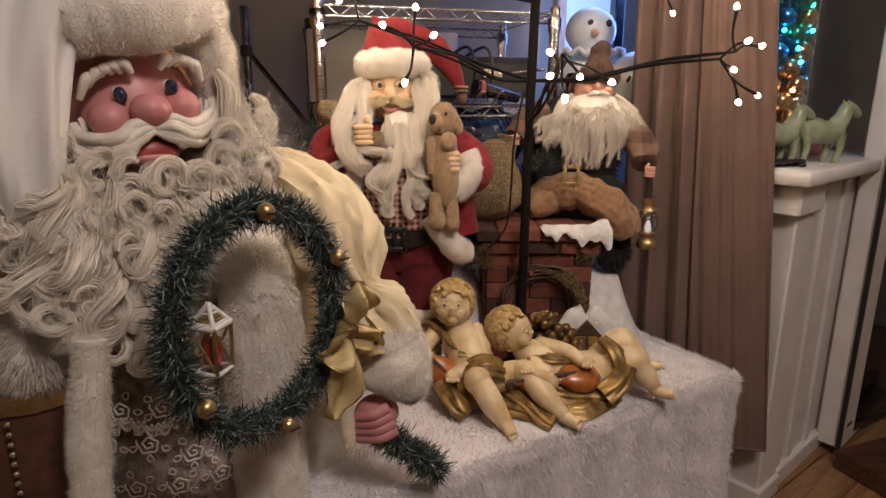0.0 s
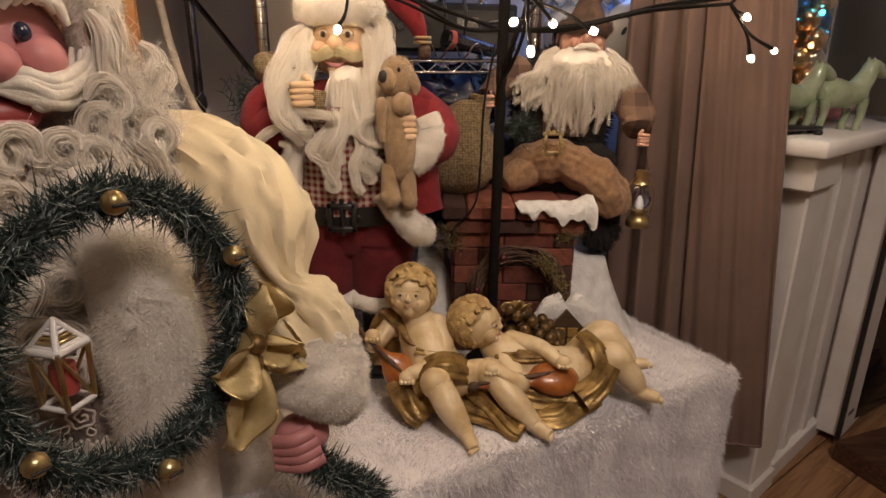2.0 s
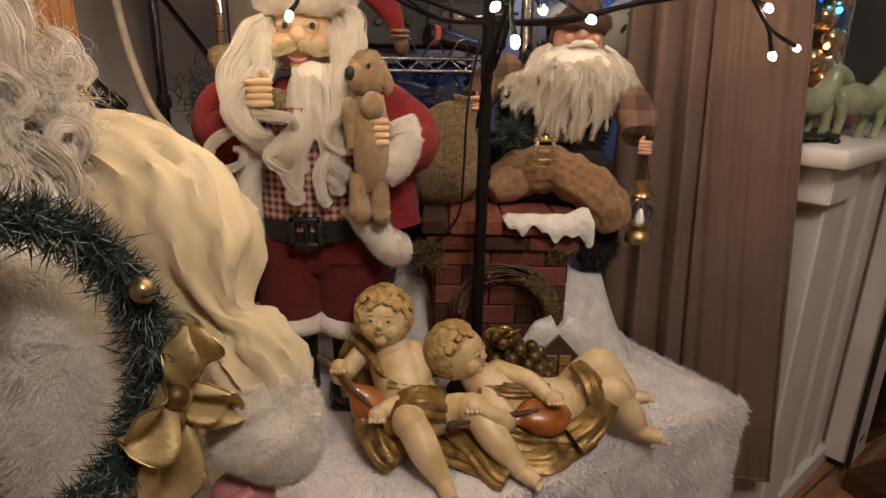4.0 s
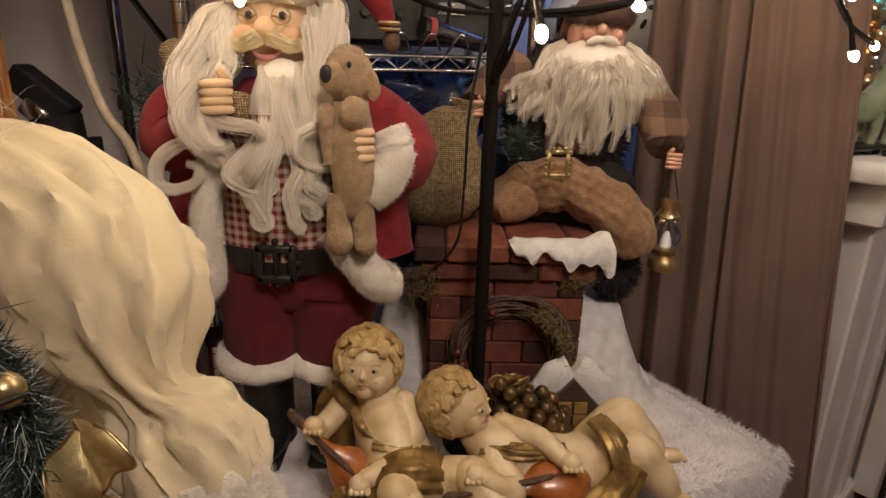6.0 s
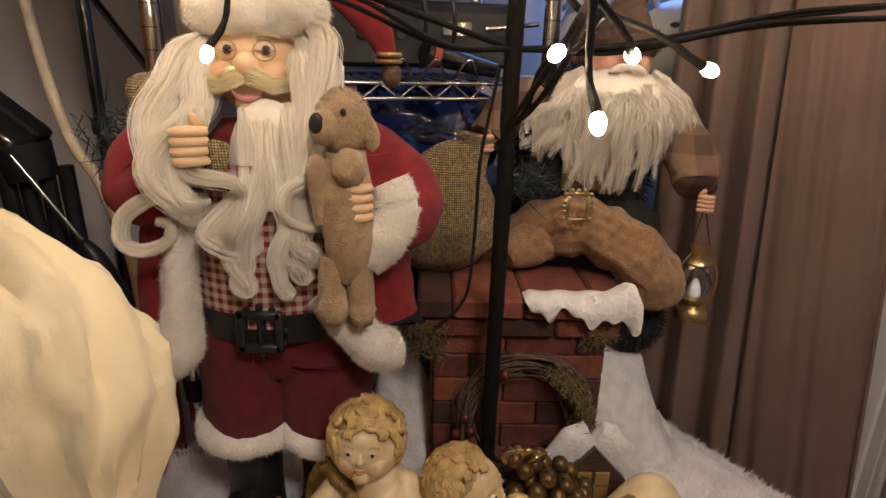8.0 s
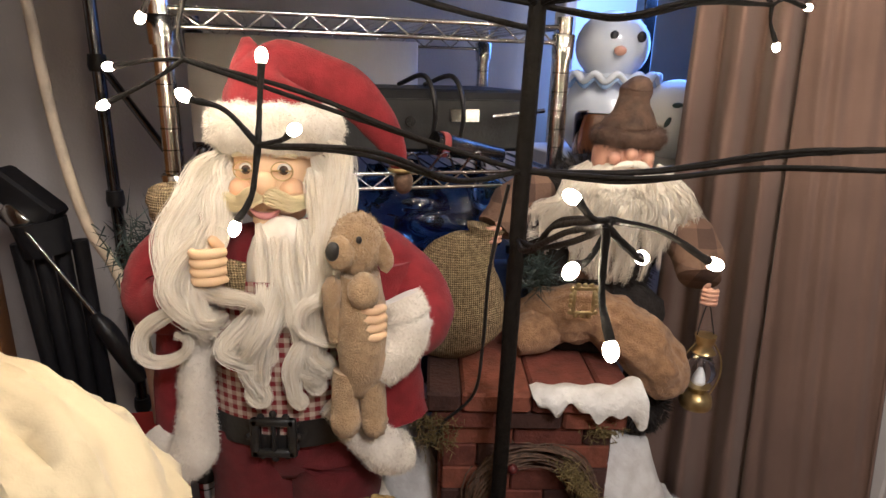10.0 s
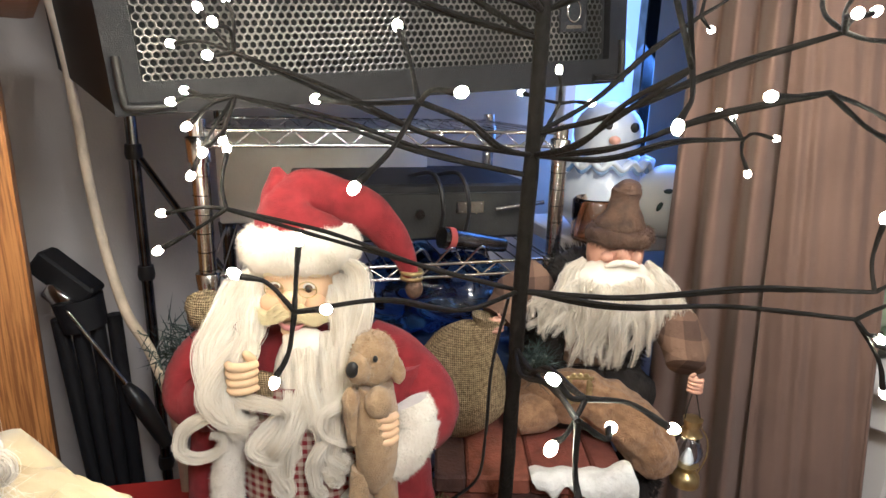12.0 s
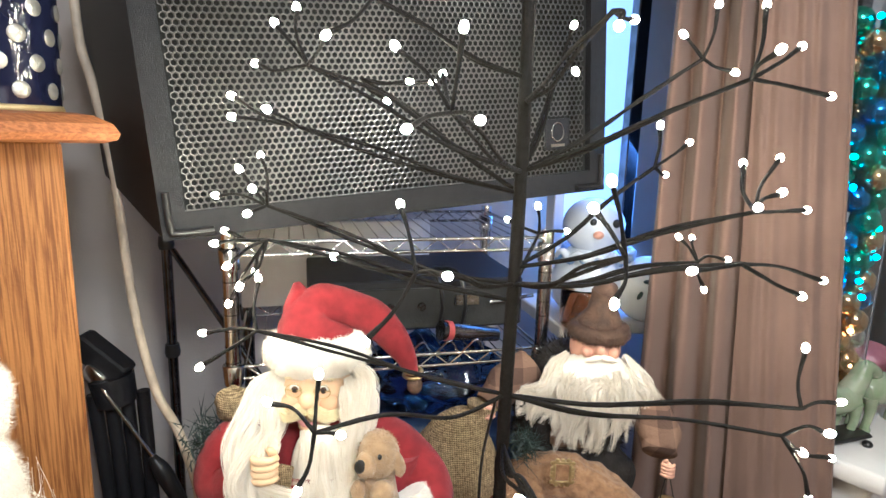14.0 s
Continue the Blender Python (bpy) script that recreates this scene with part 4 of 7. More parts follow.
def hand_lantern():
    c = np.array((0.473, 1.345, 0.0))
    lamp = holder("hand_lantern", (0.473, 1.345, 0.752), "tiny brass lantern with glass chimney hanging from the doll's hand", "lantern")
    k = 1.25
    part("base", Shape().lathe(c, [(0.018 * k, 0.752), (0.019 * k, 0.758), (0.017 * k, 0.77), (0.01 * k, 0.776), (0.012 * k, 0.782), (0.015 * k, 0.787), (0.008 * k, 0.79)], GOLD, 20), lamp)
    glass = Shape().lathe(c, [(0.009 * k, 0.79), (0.016 * k, 0.8), (0.018 * k, 0.81), (0.013 * k, 0.825), (0.01 * k, 0.836)], clear("lantern_glass", (0.85, 0.9, 1.0)), 20)
    part("glass_chimney", glass, lamp, "clear glass chimney").visible_shadow = False
    part("wick", Shape().tube([c + (0, 0, 0.787), c + (0, 0, 0.8), c + (0, 0, 0.815)], (0.004, 0.006, 0.002), SNOW, 10, 3), lamp, "pale wick inside the glass")
    part("cap", Shape().lathe(c, [(0.011 * k, 0.836), (0.014 * k, 0.84), (0.008 * k, 0.85), (0.011 * k, 0.855), (0.012 * k, 0.866), (0.004, 0.868)], GOLD, 20), lamp)
    for q in (-1, 1):
        part("side_wire", Shape().tube([c + (0.02 * q, 0, 0.77), c + (0.03 * q, 0, 0.8), c + (0.027 * q, 0, 0.83), c + (0.012 * q, 0, 0.855)], 0.0012, GOLD, 6, 4), lamp)
    part("handle", Shape().tube([c + (-0.014, 0, 0.855), c + (-0.011, 0, 0.885), c + (-0.004, 0, 0.915), c + (0.006, 0, 0.885), c + (0.014, 0, 0.855)], 0.001, BLACK, 5, 4), lamp)


hand_lantern()


def chimney():
    x0, x1, y0, y1 = 0.097, 0.333, 1.287, 1.45
    ch = holder("toy_chimney", (0.215, 1.37, 0.495), "red brick toy chimney dusted with plaster snow", "chimney")
    part("core", Shape().box(((x0 + x1) / 2, (y0 + y1) / 2 + 0.002, 0.645), (x1 - x0 - 0.006, y1 - y0 - 0.006, 0.3), material("mortar_dark", (0.08, 0.035, 0.028), 0.9)), ch, smooth=False)
    tones = [material("brick_%s" % k, c, 0.85, second=tuple(v * 0.6 for v in c), scale=40, bump=0.6) for k, c in (("red", (0.2, 0.055, 0.035)), ("rust", (0.16, 0.046, 0.03)), ("dark", (0.07, 0.03, 0.023)), ("orange", (0.24, 0.075, 0.042)))]
    g = random.Random(3)
    for r in range(7):
        z = 0.5155 + r * 0.0375
        for i in range(4):
            w = (x1 - x0) / 2.4
            a, b = x0 + (i - (0.5 if r % 2 else 0)) * w, x0 + (i + (0.5 if r % 2 else 1)) * w
            a, b = max(a, x0), min(b, x1)
            if b - a < 0.02:
                continue
            part("brick", Shape().box(((a + b) / 2, y0 + 0.004, z), (b - a - 0.002, 0.018, 0.036), g.choice(tones), bevel=0.002), ch, smooth=False)
        for i in range(2):
            part("brick", Shape().box((x1 - 0.004, y0 + 0.045 + 0.078 * i, z), (0.016, 0.076, 0.036), g.choice(tones), bevel=0.002), ch, smooth=False)
            part("brick", Shape().box((x0 + 0.004, y0 + 0.045 + 0.078 * i, z), (0.016, 0.076, 0.036), g.choice(tones), bevel=0.002), ch, smooth=False)
    for r, (z, d) in enumerate(((0.767, 0.016), (0.797, 0.024))):
        w = (x1 - x0 + 2 * d) / 3
        for i in range(-1, 3):
            a, b = max(x0 - d + (i + 0.5 * r) * w, x0 - d), min(x0 - d + (i + 1 + 0.5 * r) * w, x1 + d)
            if b - a > 0.02:
                part("brick", Shape().box(((a + b) / 2, (y0 + y1) / 2, z), (b - a - 0.002, y1 - y0 + 2 * d, 0.029), tones[(i + r * 2 + 1) % 4], bevel=0.004), ch, smooth=False)
    s = Shape()
    xs = np.linspace(0.213, 0.366, 40)
    drip = 0.006 + 0.03 * np.clip((xs - 0.24) / 0.12, 0, 1) ** 1.5 + 0.008 * np.sin(xs * 110) + 0.005 * np.sin(xs * 230 + 1)
    lift = 0.012 * np.clip((xs - 0.32) / 0.03, 0, 1)
    ends = np.clip(np.minimum(xs - 0.213, 0.366 - xs) / 0.008, 0.1, 1)
    rows = []
    for y, z0, k in ((1.288, 0.8135, 0), (1.282, 0.819, 0), (1.27, 0.821, 0), (1.262, 0.819, 0), (1.254, 0.812, 0.1), (1.25, 0.806, 0.6), (1.252, 0.804, 1.0), (1.262, 0.806, 1.0), (1.266, 0.811, 0.0)):
        rows.append(np.stack([xs, np.full(40, y) + 0.003 * np.sin(xs * 150), 0.812 + (z0 + lift - 0.812) * ends - drip * k], -1))
    v = np.array(rows)
    s.grid(v.reshape(-1, 3), len(rows), 40, SNOW, closed=False)
    part("snow_cap", s, ch, "white plaster snow dripping over the edge")
    g = np.random.default_rng(9)
    for c in ((0.09, 1.27, 0.762), (0.085, 1.272, 0.735), (0.315, 1.272, 0.752)):
        n = 160
        m = Shape().hairs(np.array(c) + g.normal(0, 1, (n, 3)) * np.array((0.014, 0.005, 0.008)), g.normal(0, 1, (n, 3)), 0.014, 0.0009, MOSS, 0.6, 4)
        part("moss", m, ch, "dry yellow moss tuft", kind="stuff")


chimney()


def snow_base():
    s = Shape()
    n = 40
    rows = []
    for u in np.linspace(0, 1, n):
        row = []
        for w in np.linspace(0, 1, 24):
            x = -0.005 + 0.52 * u
            mid = abs(u - 0.42) / 0.58
            hgt = 0.5 + 0.18 * min(1, max(0, (0.505 - x) / 0.085)) ** 1.3 * min(1, max(0, (x - 0.1) / 0.2)) + 0.165 * min(1, max(0, (0.14 - x) / 0.06)) * min(1, max(0.15, (x + 0.005) / 0.02))
            y = 1.285 + 0.17 * w + 0.05 * mid
            z = 0.492 + (hgt - 0.492) * min(1, (w * 3.2) ** 0.6) if w < 0.95 else 0.492
            p = Vector((x, y, z))
            row.append((x, y + 0.006 * noise.noise(p * 40), z + 0.008 * noise.noise(p * 35)))
        rows.append(row)
    s.grid(np.array(rows).reshape(-1, 3), n, 24, SNOW, closed=False)
    return thing("snow_mound", s, "white plaster snow mound round the toy chimney", "decoration", (0.25, 1.35, 0.495))


snow_base()


def toy_house():
    c = np.array((0.315, 1.235, 0.0))
    h = holder("toy_house", (0.315, 1.235, 0.5), "tiny dark wooden house under a snowy roof", "ornament")
    DW = wood("dark_house_wood", (0.09, 0.055, 0.035), (0.04, 0.025, 0.018), (1, 1, 10), 20)
    s = Shape()
    prof = [(-0.045, 0.5), (0.045, 0.5), (0.045, 0.57), (0.0, 0.62), (-0.045, 0.57)]
    v = [c + (x, y, z) for y in (-0.02, 0.04) for x, z in prof]
    s.add(v, [(0, 1, 2, 3, 4), (9, 8, 7, 6, 5)] + [(i, 5 + i, 5 + (i + 1) % 5, (i + 1) % 5) for i in range(5)], DW)
    part("body", s, h, smooth=False)
    for k in (-1, 1):
        s = Shape().tube([c + (0, 0, 0.622), c + (0.026 * k, -0.002, 0.606), c + (0.056 * k, 0, 0.556)], (0.012, 0.012, 0.009), SNOW, 10, 5, 2.6, up=(0, 0, 1), rough=0.2, freq=60)
        part("snow_roof", s, h, "white plaster snow")
    pane = material("amber_pane", (0.4, 0.24, 0.07), 0.3)
    for dx in (-0.012, 0.012):
        for dz in (-0.01, 0.012):
            part("pane", Shape().box(c + (dx, -0.022, 0.562 + dz), (0.019, 0.004, 0.018), pane), h, smooth=False)


toy_house()


def vine_wreath():
    w = holder("vine_wreath", (0.225, 1.255, 0.55), "small twig wreath with dry moss and berries leaning on bricks", "wreath")
    g = np.random.default_rng(21)
    s = Shape()
    c = np.array((0.225, 1.255, 0.64))
    for i in range(44):
        r, ph = g.uniform(0.066, 0.093), g.uniform(0, 6)
        o = g.normal(0, 0.004, 3)
        pts = []
        for t in np.linspace(0, 2 * math.pi * g.uniform(0.6, 1.05), 30):
            rr = r + 0.006 * math.sin(3 * t + ph)
            pts.append(c + o + np.array((rr * math.cos(t + ph), 0.012 * math.sin(2 * t + ph) + 0.02 * math.sin(t + ph), rr * math.sin(t + ph))))
        s.tube(pts, g.uniform(0.0009, 0.002), TWIG, 4)
    part("twig_ring", s, w)
    n = 900
    t = g.uniform(-1.3, 1.2, n)
    roots = c + np.stack([0.08 * np.cos(t), -0.012 + g.normal(0, 0.006, n), 0.08 * np.sin(t)], -1) + g.normal(0, 0.006, (n, 3))
    part("moss", Shape().hairs(roots, g.normal(0, 1, (n, 3)), 0.014, 0.0009, MOSS, 0.6, 4), w, "dry yellow moss", kind="stuff")
    for a, dx in ((3.0, 0), (3.25, 0.008), (3.5, 0), (2.0, 0.0), (3.3, -0.012)):
        part("berry", Shape().ball(c + (0.085 * math.cos(a) + dx, -0.02, 0.085 * math.sin(a)), 0.007, material("dark_berry", (0.1, 0.015, 0.015), 0.4), seg=12, rings=8), w, "dark red berry")


vine_wreath()


def grapes():
    bunch = holder("grape_bunch", (0.245, 1.165, 0.5), "bunch of old gold grapes lying behind the angels", "ornament")
    GR = material("grape_gold", (0.2, 0.13, 0.05), 0.36, 0.75, second=(0.08, 0.05, 0.025), scale=60, bump=0.2)
    me = None
    g = random.Random(6)
    spots = []
    for i in range(400):
        u = g.random()
        p = np.array((0.195 + 0.105 * u, 1.17 + g.uniform(-0.035, 0.03), 0.625 - 0.05 * u + g.uniform(-0.04, 0.03) * (1 - 0.5 * u)))
        if p[2] > 0.51 and all(np.linalg.norm(p - q) > 0.0175 for q in spots):
            spots.append(p)
    for p in spots[:46]:
        if me is None:
            me = Shape().ball((0, 0, 0), (0.0112, 0.0112, 0.0112), GR, seg=16, rings=10).mesh("grape")
        ob = new("grape", me)
        ob.parent, ob.location = bunch, Vector(p) - bunch.location
    part("stem", Shape().tube([(0.19, 1.17, 0.655), (0.22, 1.17, 0.63), (0.27, 1.17, 0.58)], 0.003, OLDGOLD, 6, 4), bunch)
    for i in range(3):
        s = Shape().ball((0.195 + 0.014 * i, 1.155, 0.65 + 0.006 * (i % 2)), (0.016, 0.003, 0.011), GOLD, (20 * i, 30 - 30 * i, 10), rough=0.004, freq=150)
        part("leaf", s, bunch, "crumpled gold leaf")


grapes()
GILT = material("gilt_drapery", (0.42, 0.28, 0.09), 0.36, 0.55, second=(0.13, 0.075, 0.025), scale=45, bump=0.3)

# ---- resin angels ----


def curls(s, c, r, mat, n, seed, keep):
    """Carved wavy locks that run down from the crown, their tips turned out, on the side that keep(p) allows."""
    g = np.random.default_rng(seed)
    s.ball(np.array(c) + (0, 0.004, 0.004), r * 0.86, mat, seg=24, rings=16)
    done = 0
    while done < n:
        p = g.normal(0, 1, 3)
        p /= np.linalg.norm(p)
        if not keep(p):
            continue
        done += 1
        q = np.array(c) + p * r * 0.94
        t = -UP + p * np.dot(p, UP) + 0.45 * g.normal(0, 1, 3)
        t -= p * np.dot(p, t)
        t /= np.linalg.norm(t) + 1e-9
        b = np.cross(p, t)
        side = g.choice((-1, 1))
        pts = [q + t * r * 0.62 * (x - 0.4) + b * r * 0.14 * side * math.sin(x * 5.5) + p * r * (0.1 * x ** 3 - 0.2 * (x - 0.4) ** 2) for x in np.linspace(0, 1, 7)]
        for m in (-1, 0, 1):
            s.tube([w + b * r * 0.075 * m for w in pts], np.array((0.03, 0.075, 0.09, 0.09, 0.08, 0.065, 0.025)) * r, mat, 7, 3)


def folded(s, pts, radii, mat):
    """A swag of drapery: a flat tube whose section is pleated along its run."""
    p, q = spline(np.array(pts, float), 9), spline(np.array(radii, float)[:, None], 9)[:, 0]
    t = np.gradient(p, axis=0)
    t /= np.linalg.norm(t, axis=1)[:, None] + 1e-9
    sx = np.cross(t, (0.1, -0.5, 0.86))
    sx /= np.linalg.norm(sx, axis=1)[:, None] + 1e-9
    nx = np.cross(sx, t)
    a = np.linspace(0, 2 * math.pi, 40, endpoint=False)
    u = np.linspace(0, 1, len(p))[:, None]
    k = 1 + 0.17 * np.sin(5 * a[None] + 2.2 * u) + 0.07 * np.sin(11 * a[None] - 4 * u)
    v = p[:, None] + (q[:, None] * k)[:, :, None] * (1.25 * np.cos(a)[None, :, None] * sx[:, None] + 0.6 * np.sin(a)[None, :, None] * nx[:, None])
    s.grid(v.reshape(-1, 3), len(p), 40, mat, caps=True)


def baby_face(s, c, f, side, up, r):
    """Nose, cheeks, eyes and mouth on a head at c that looks along f."""
    P = lambda a, b, d: np.array(c) + side * a * r + up * b * r + f * d * r
    s.ball(P(0, -0.14, 0.97), 0.12 * r, BODY)
    s.tube([P(0, 0.12, 0.95), P(0, -0.02, 1.0), P(0, -0.14, 1.03)], (0.05 * r, 0.075 * r, 0.1 * r), BODY, 10, 4)
    s.ball(P(0, 0.3, 0.42), 0.56 * r, BODY, seg=24, rings=16)
    for k in (-1, 1):
        s.ball(P(0.34 * k, -0.3, 0.52), 0.4 * r, BODY, seg=22, rings=14)
        s.ball(P(0.4 * k, -0.3, 0.82), (0.12 * r, 0.1 * r, 0.1 * r), ROSY)
        s.ball(P(0.34 * k, 0.06, 0.885), (0.115 * r, 0.06 * r, 0.07 * r), EYE_WHITE)
        s.ball(P(0.34 * k, 0.06, 0.94), 0.052 * r, BLACK)
        s.tube([P(0.21 * k, 0.07, 0.95), P(0.34 * k, 0.135, 0.965), P(0.48 * k, 0.06, 0.88)], 0.02 * r, BODY, 6, 3)
        s.tube([P(0.18 * k, 0.22, 0.94), P(0.34 * k, 0.28, 0.92), P(0.52 * k, 0.22, 0.8)], 0.022 * r, BLOND, 6, 3)
    s.tube([P(-0.2, -0.4, 0.87), P(-0.08, -0.385, 0.95), P(0, -0.4, 0.965), P(0.08, -0.385, 0.95), P(0.2, -0.4, 0.87)], np.array((0.015, 0.035, 0.03, 0.035, 0.015)) * r, ROSY, 8, 4)
    s.tube([P(-0.15, -0.46, 0.87), P(0, -0.49, 0.94), P(0.15, -0.46, 0.87)], np.array((0.015, 0.045, 0.015)) * r, ROSY, 8, 4)
    s.ball(P(0, -0.66, 0.66), 0.26 * r, BODY)


def lute_shape(s, a, b, r, face):
    """A pear-shaped lute with its neck, bent peg box and strings from a (bowl) to b (peg box)."""
    a, b, face = np.array(a), np.array(b), np.array(face, float)
    d = (b - a) / np.linalg.norm(b - a)
    pts = [a - d * r * 1.2, a - d * r * 0.7, a, a + d * r * 0.9, a + d * r * 1.7, b]
    s.tube(pts, np.array((0.15, 0.75, 1.0, 0.72, 0.25, 0.16)) * r, LUTE, 16, 5, 0.6, up=tuple(face))
    s.tube([a + face * r * 0.5, a + d * r + face * r * 0.4, b + face * r * 0.16], (0.1 * r, 0.12 * r, 0.08 * r), TWIG, 6, 3)
    s.tube([b, b + d * r * 0.3, b + d * r * 0.35 - face * r * 0.5], (0.2 * r, 0.2 * r, 0.12 * r), TWIG, 8, 3)


def limb(s, pts, radii, mat=None):
    s.tube(pts, radii, mat or BODY, 14, 6)
    s.ball(pts[0], radii[0], mat or BODY)
    s.ball(pts[-1], radii[-1], mat or BODY)


def foot(s, c, way, size):
    c, way = np.array(c, float), np.array(way, float)
    way /= np.linalg.norm(way)
    s.tube([c - way * size, c, c + way * size * 1.2], (size * 0.6, size * 0.65, size * 0.5), BODY, 12, 4)
    sd = np.cross(way, UP)
    for i in range(5):
        s.ball(c + way * size * (1.45 - 0.08 * i) + sd * size * (0.45 - 0.22 * i), size * (0.24 - 0.022 * i), BODY, seg=8, rings=6)


def little_fist(s, c, r):
    s.ball(c, (r, r, r * 0.85), BODY)
    for i in range(4):
        s.ball(np.array(c) + np.array((-0.7 + 0.47 * i, -0.75, -0.15)) * r, (r * 0.3, r * 0.5, r * 0.3), BODY, seg=8, rings=6)


def sitting_angel():
    s = Shape()
    c = (0.02, 1.135, 0.683)
    s.ball(c, (0.039, 0.039, 0.043), BODY, seg=26, rings=16)
    f = np.array((-0.08, -0.95, 0.26))
    sd = np.array((0.99, -0.08, 0.0))
    baby_face(s, c, f, sd, UP - f * f[2], 0.04)
    curls(s, np.array(c) + (0, 0.006, 0.008), 0.045, BLOND, 130, 1, lambda p: p[1] > -0.05 or p[2] > 0.72 or (abs(p[0]) > 0.8 and p[2] > -0.75))
    s.tube([(0.022, 1.14, 0.655), (0.03, 1.14, 0.63), (0.045, 1.125, 0.6), (0.068, 1.09, 0.56), (0.085, 1.07, 0.545)], (0.02, 0.036, 0.045, 0.044, 0.044), BODY, 20, 5)
    limb(s, [(-0.01, 1.14, 0.63), (-0.04, 1.115, 0.6), (-0.045, 1.09, 0.61), (-0.042, 1.08, 0.628)], (0.016, 0.016, 0.013, 0.012))
    little_fist(s, (-0.042, 1.076, 0.632), 0.013)
    limb(s, [(0.065, 1.13, 0.63), (0.078, 1.1, 0.6), (0.05, 1.065, 0.58), (0.025, 1.05, 0.575)], (0.019, 0.018, 0.015, 0.012))
    little_fist(s, (0.018, 1.043, 0.572), 0.014)
    lute_shape(s, (0.012, 1.08, 0.553), (-0.062, 1.08, 0.635), 0.034, (0.3, -0.9, 0.3))
    limb(s, [(0.065, 1.07, 0.55), (0.068, 1.03, 0.568), (0.09, 1.0, 0.54), (0.112, 0.98, 0.512)], (0.03, 0.024, 0.023, 0.015))
    s.ball((0.066, 1.03, 0.57), 0.027, BODY)
    foot(s, (0.118, 0.968, 0.507), (0.35, -0.9, -0.2), 0.019)
    limb(s, [(0.1, 1.075, 0.55), (0.155, 1.058, 0.572), (0.19, 1.025, 0.545), (0.222, 1.0, 0.517)], (0.03, 0.024, 0.023, 0.015))
    s.ball((0.155, 1.056, 0.574), 0.026, BODY)
    foot(s, (0.232, 0.99, 0.512), (0.7, -0.7, -0.1), 0.019)
    s.tube([(-0.02, 1.15, 0.645), (0.005, 1.115, 0.63), (0.03, 1.09, 0.61), (0.08, 1.08, 0.6)], (0.018, 0.012, 0.01, 0.008), GILT, 12, 6, 0.5, rough=0.5, freq=60)
    # gilt drapery
    for k, (pts, r) in enumerate((([(0.03, 1.06, 0.56), (0.075, 1.045, 0.593), (0.115, 1.06, 0.575), (0.13, 1.08, 0.54)], 0.018), ([(0.03, 1.05, 0.54), (0.08, 1.055, 0.52), (0.15, 1.03, 0.512), (0.2, 1.0, 0.506)], 0.017),
                                  ([(0.01, 1.07, 0.55), (0.03, 1.03, 0.525), (0.05, 1.02, 0.508)], 0.02), ([(0.11, 1.09, 0.55), (0.16, 1.04, 0.525), (0.19, 0.995, 0.51), (0.205, 0.985, 0.508)], 0.015),
                                  ([(-0.01, 1.16, 0.63), (-0.03, 1.16, 0.59), (-0.025, 1.15, 0.54)], 0.022), ([(0.03, 1.08, 0.605), (0.075, 1.075, 0.6), (0.11, 1.09, 0.585)], 0.006))):
        folded(s, pts, np.linspace(r * 1.15, r * 0.8, len(pts)), GILT)
    return thing("angel_figurine", s, "blond resin angel playing a lute, gilt drapery", "figurine", (0.06, 1.08, 0.497), "resin angels")


sitting_angel()


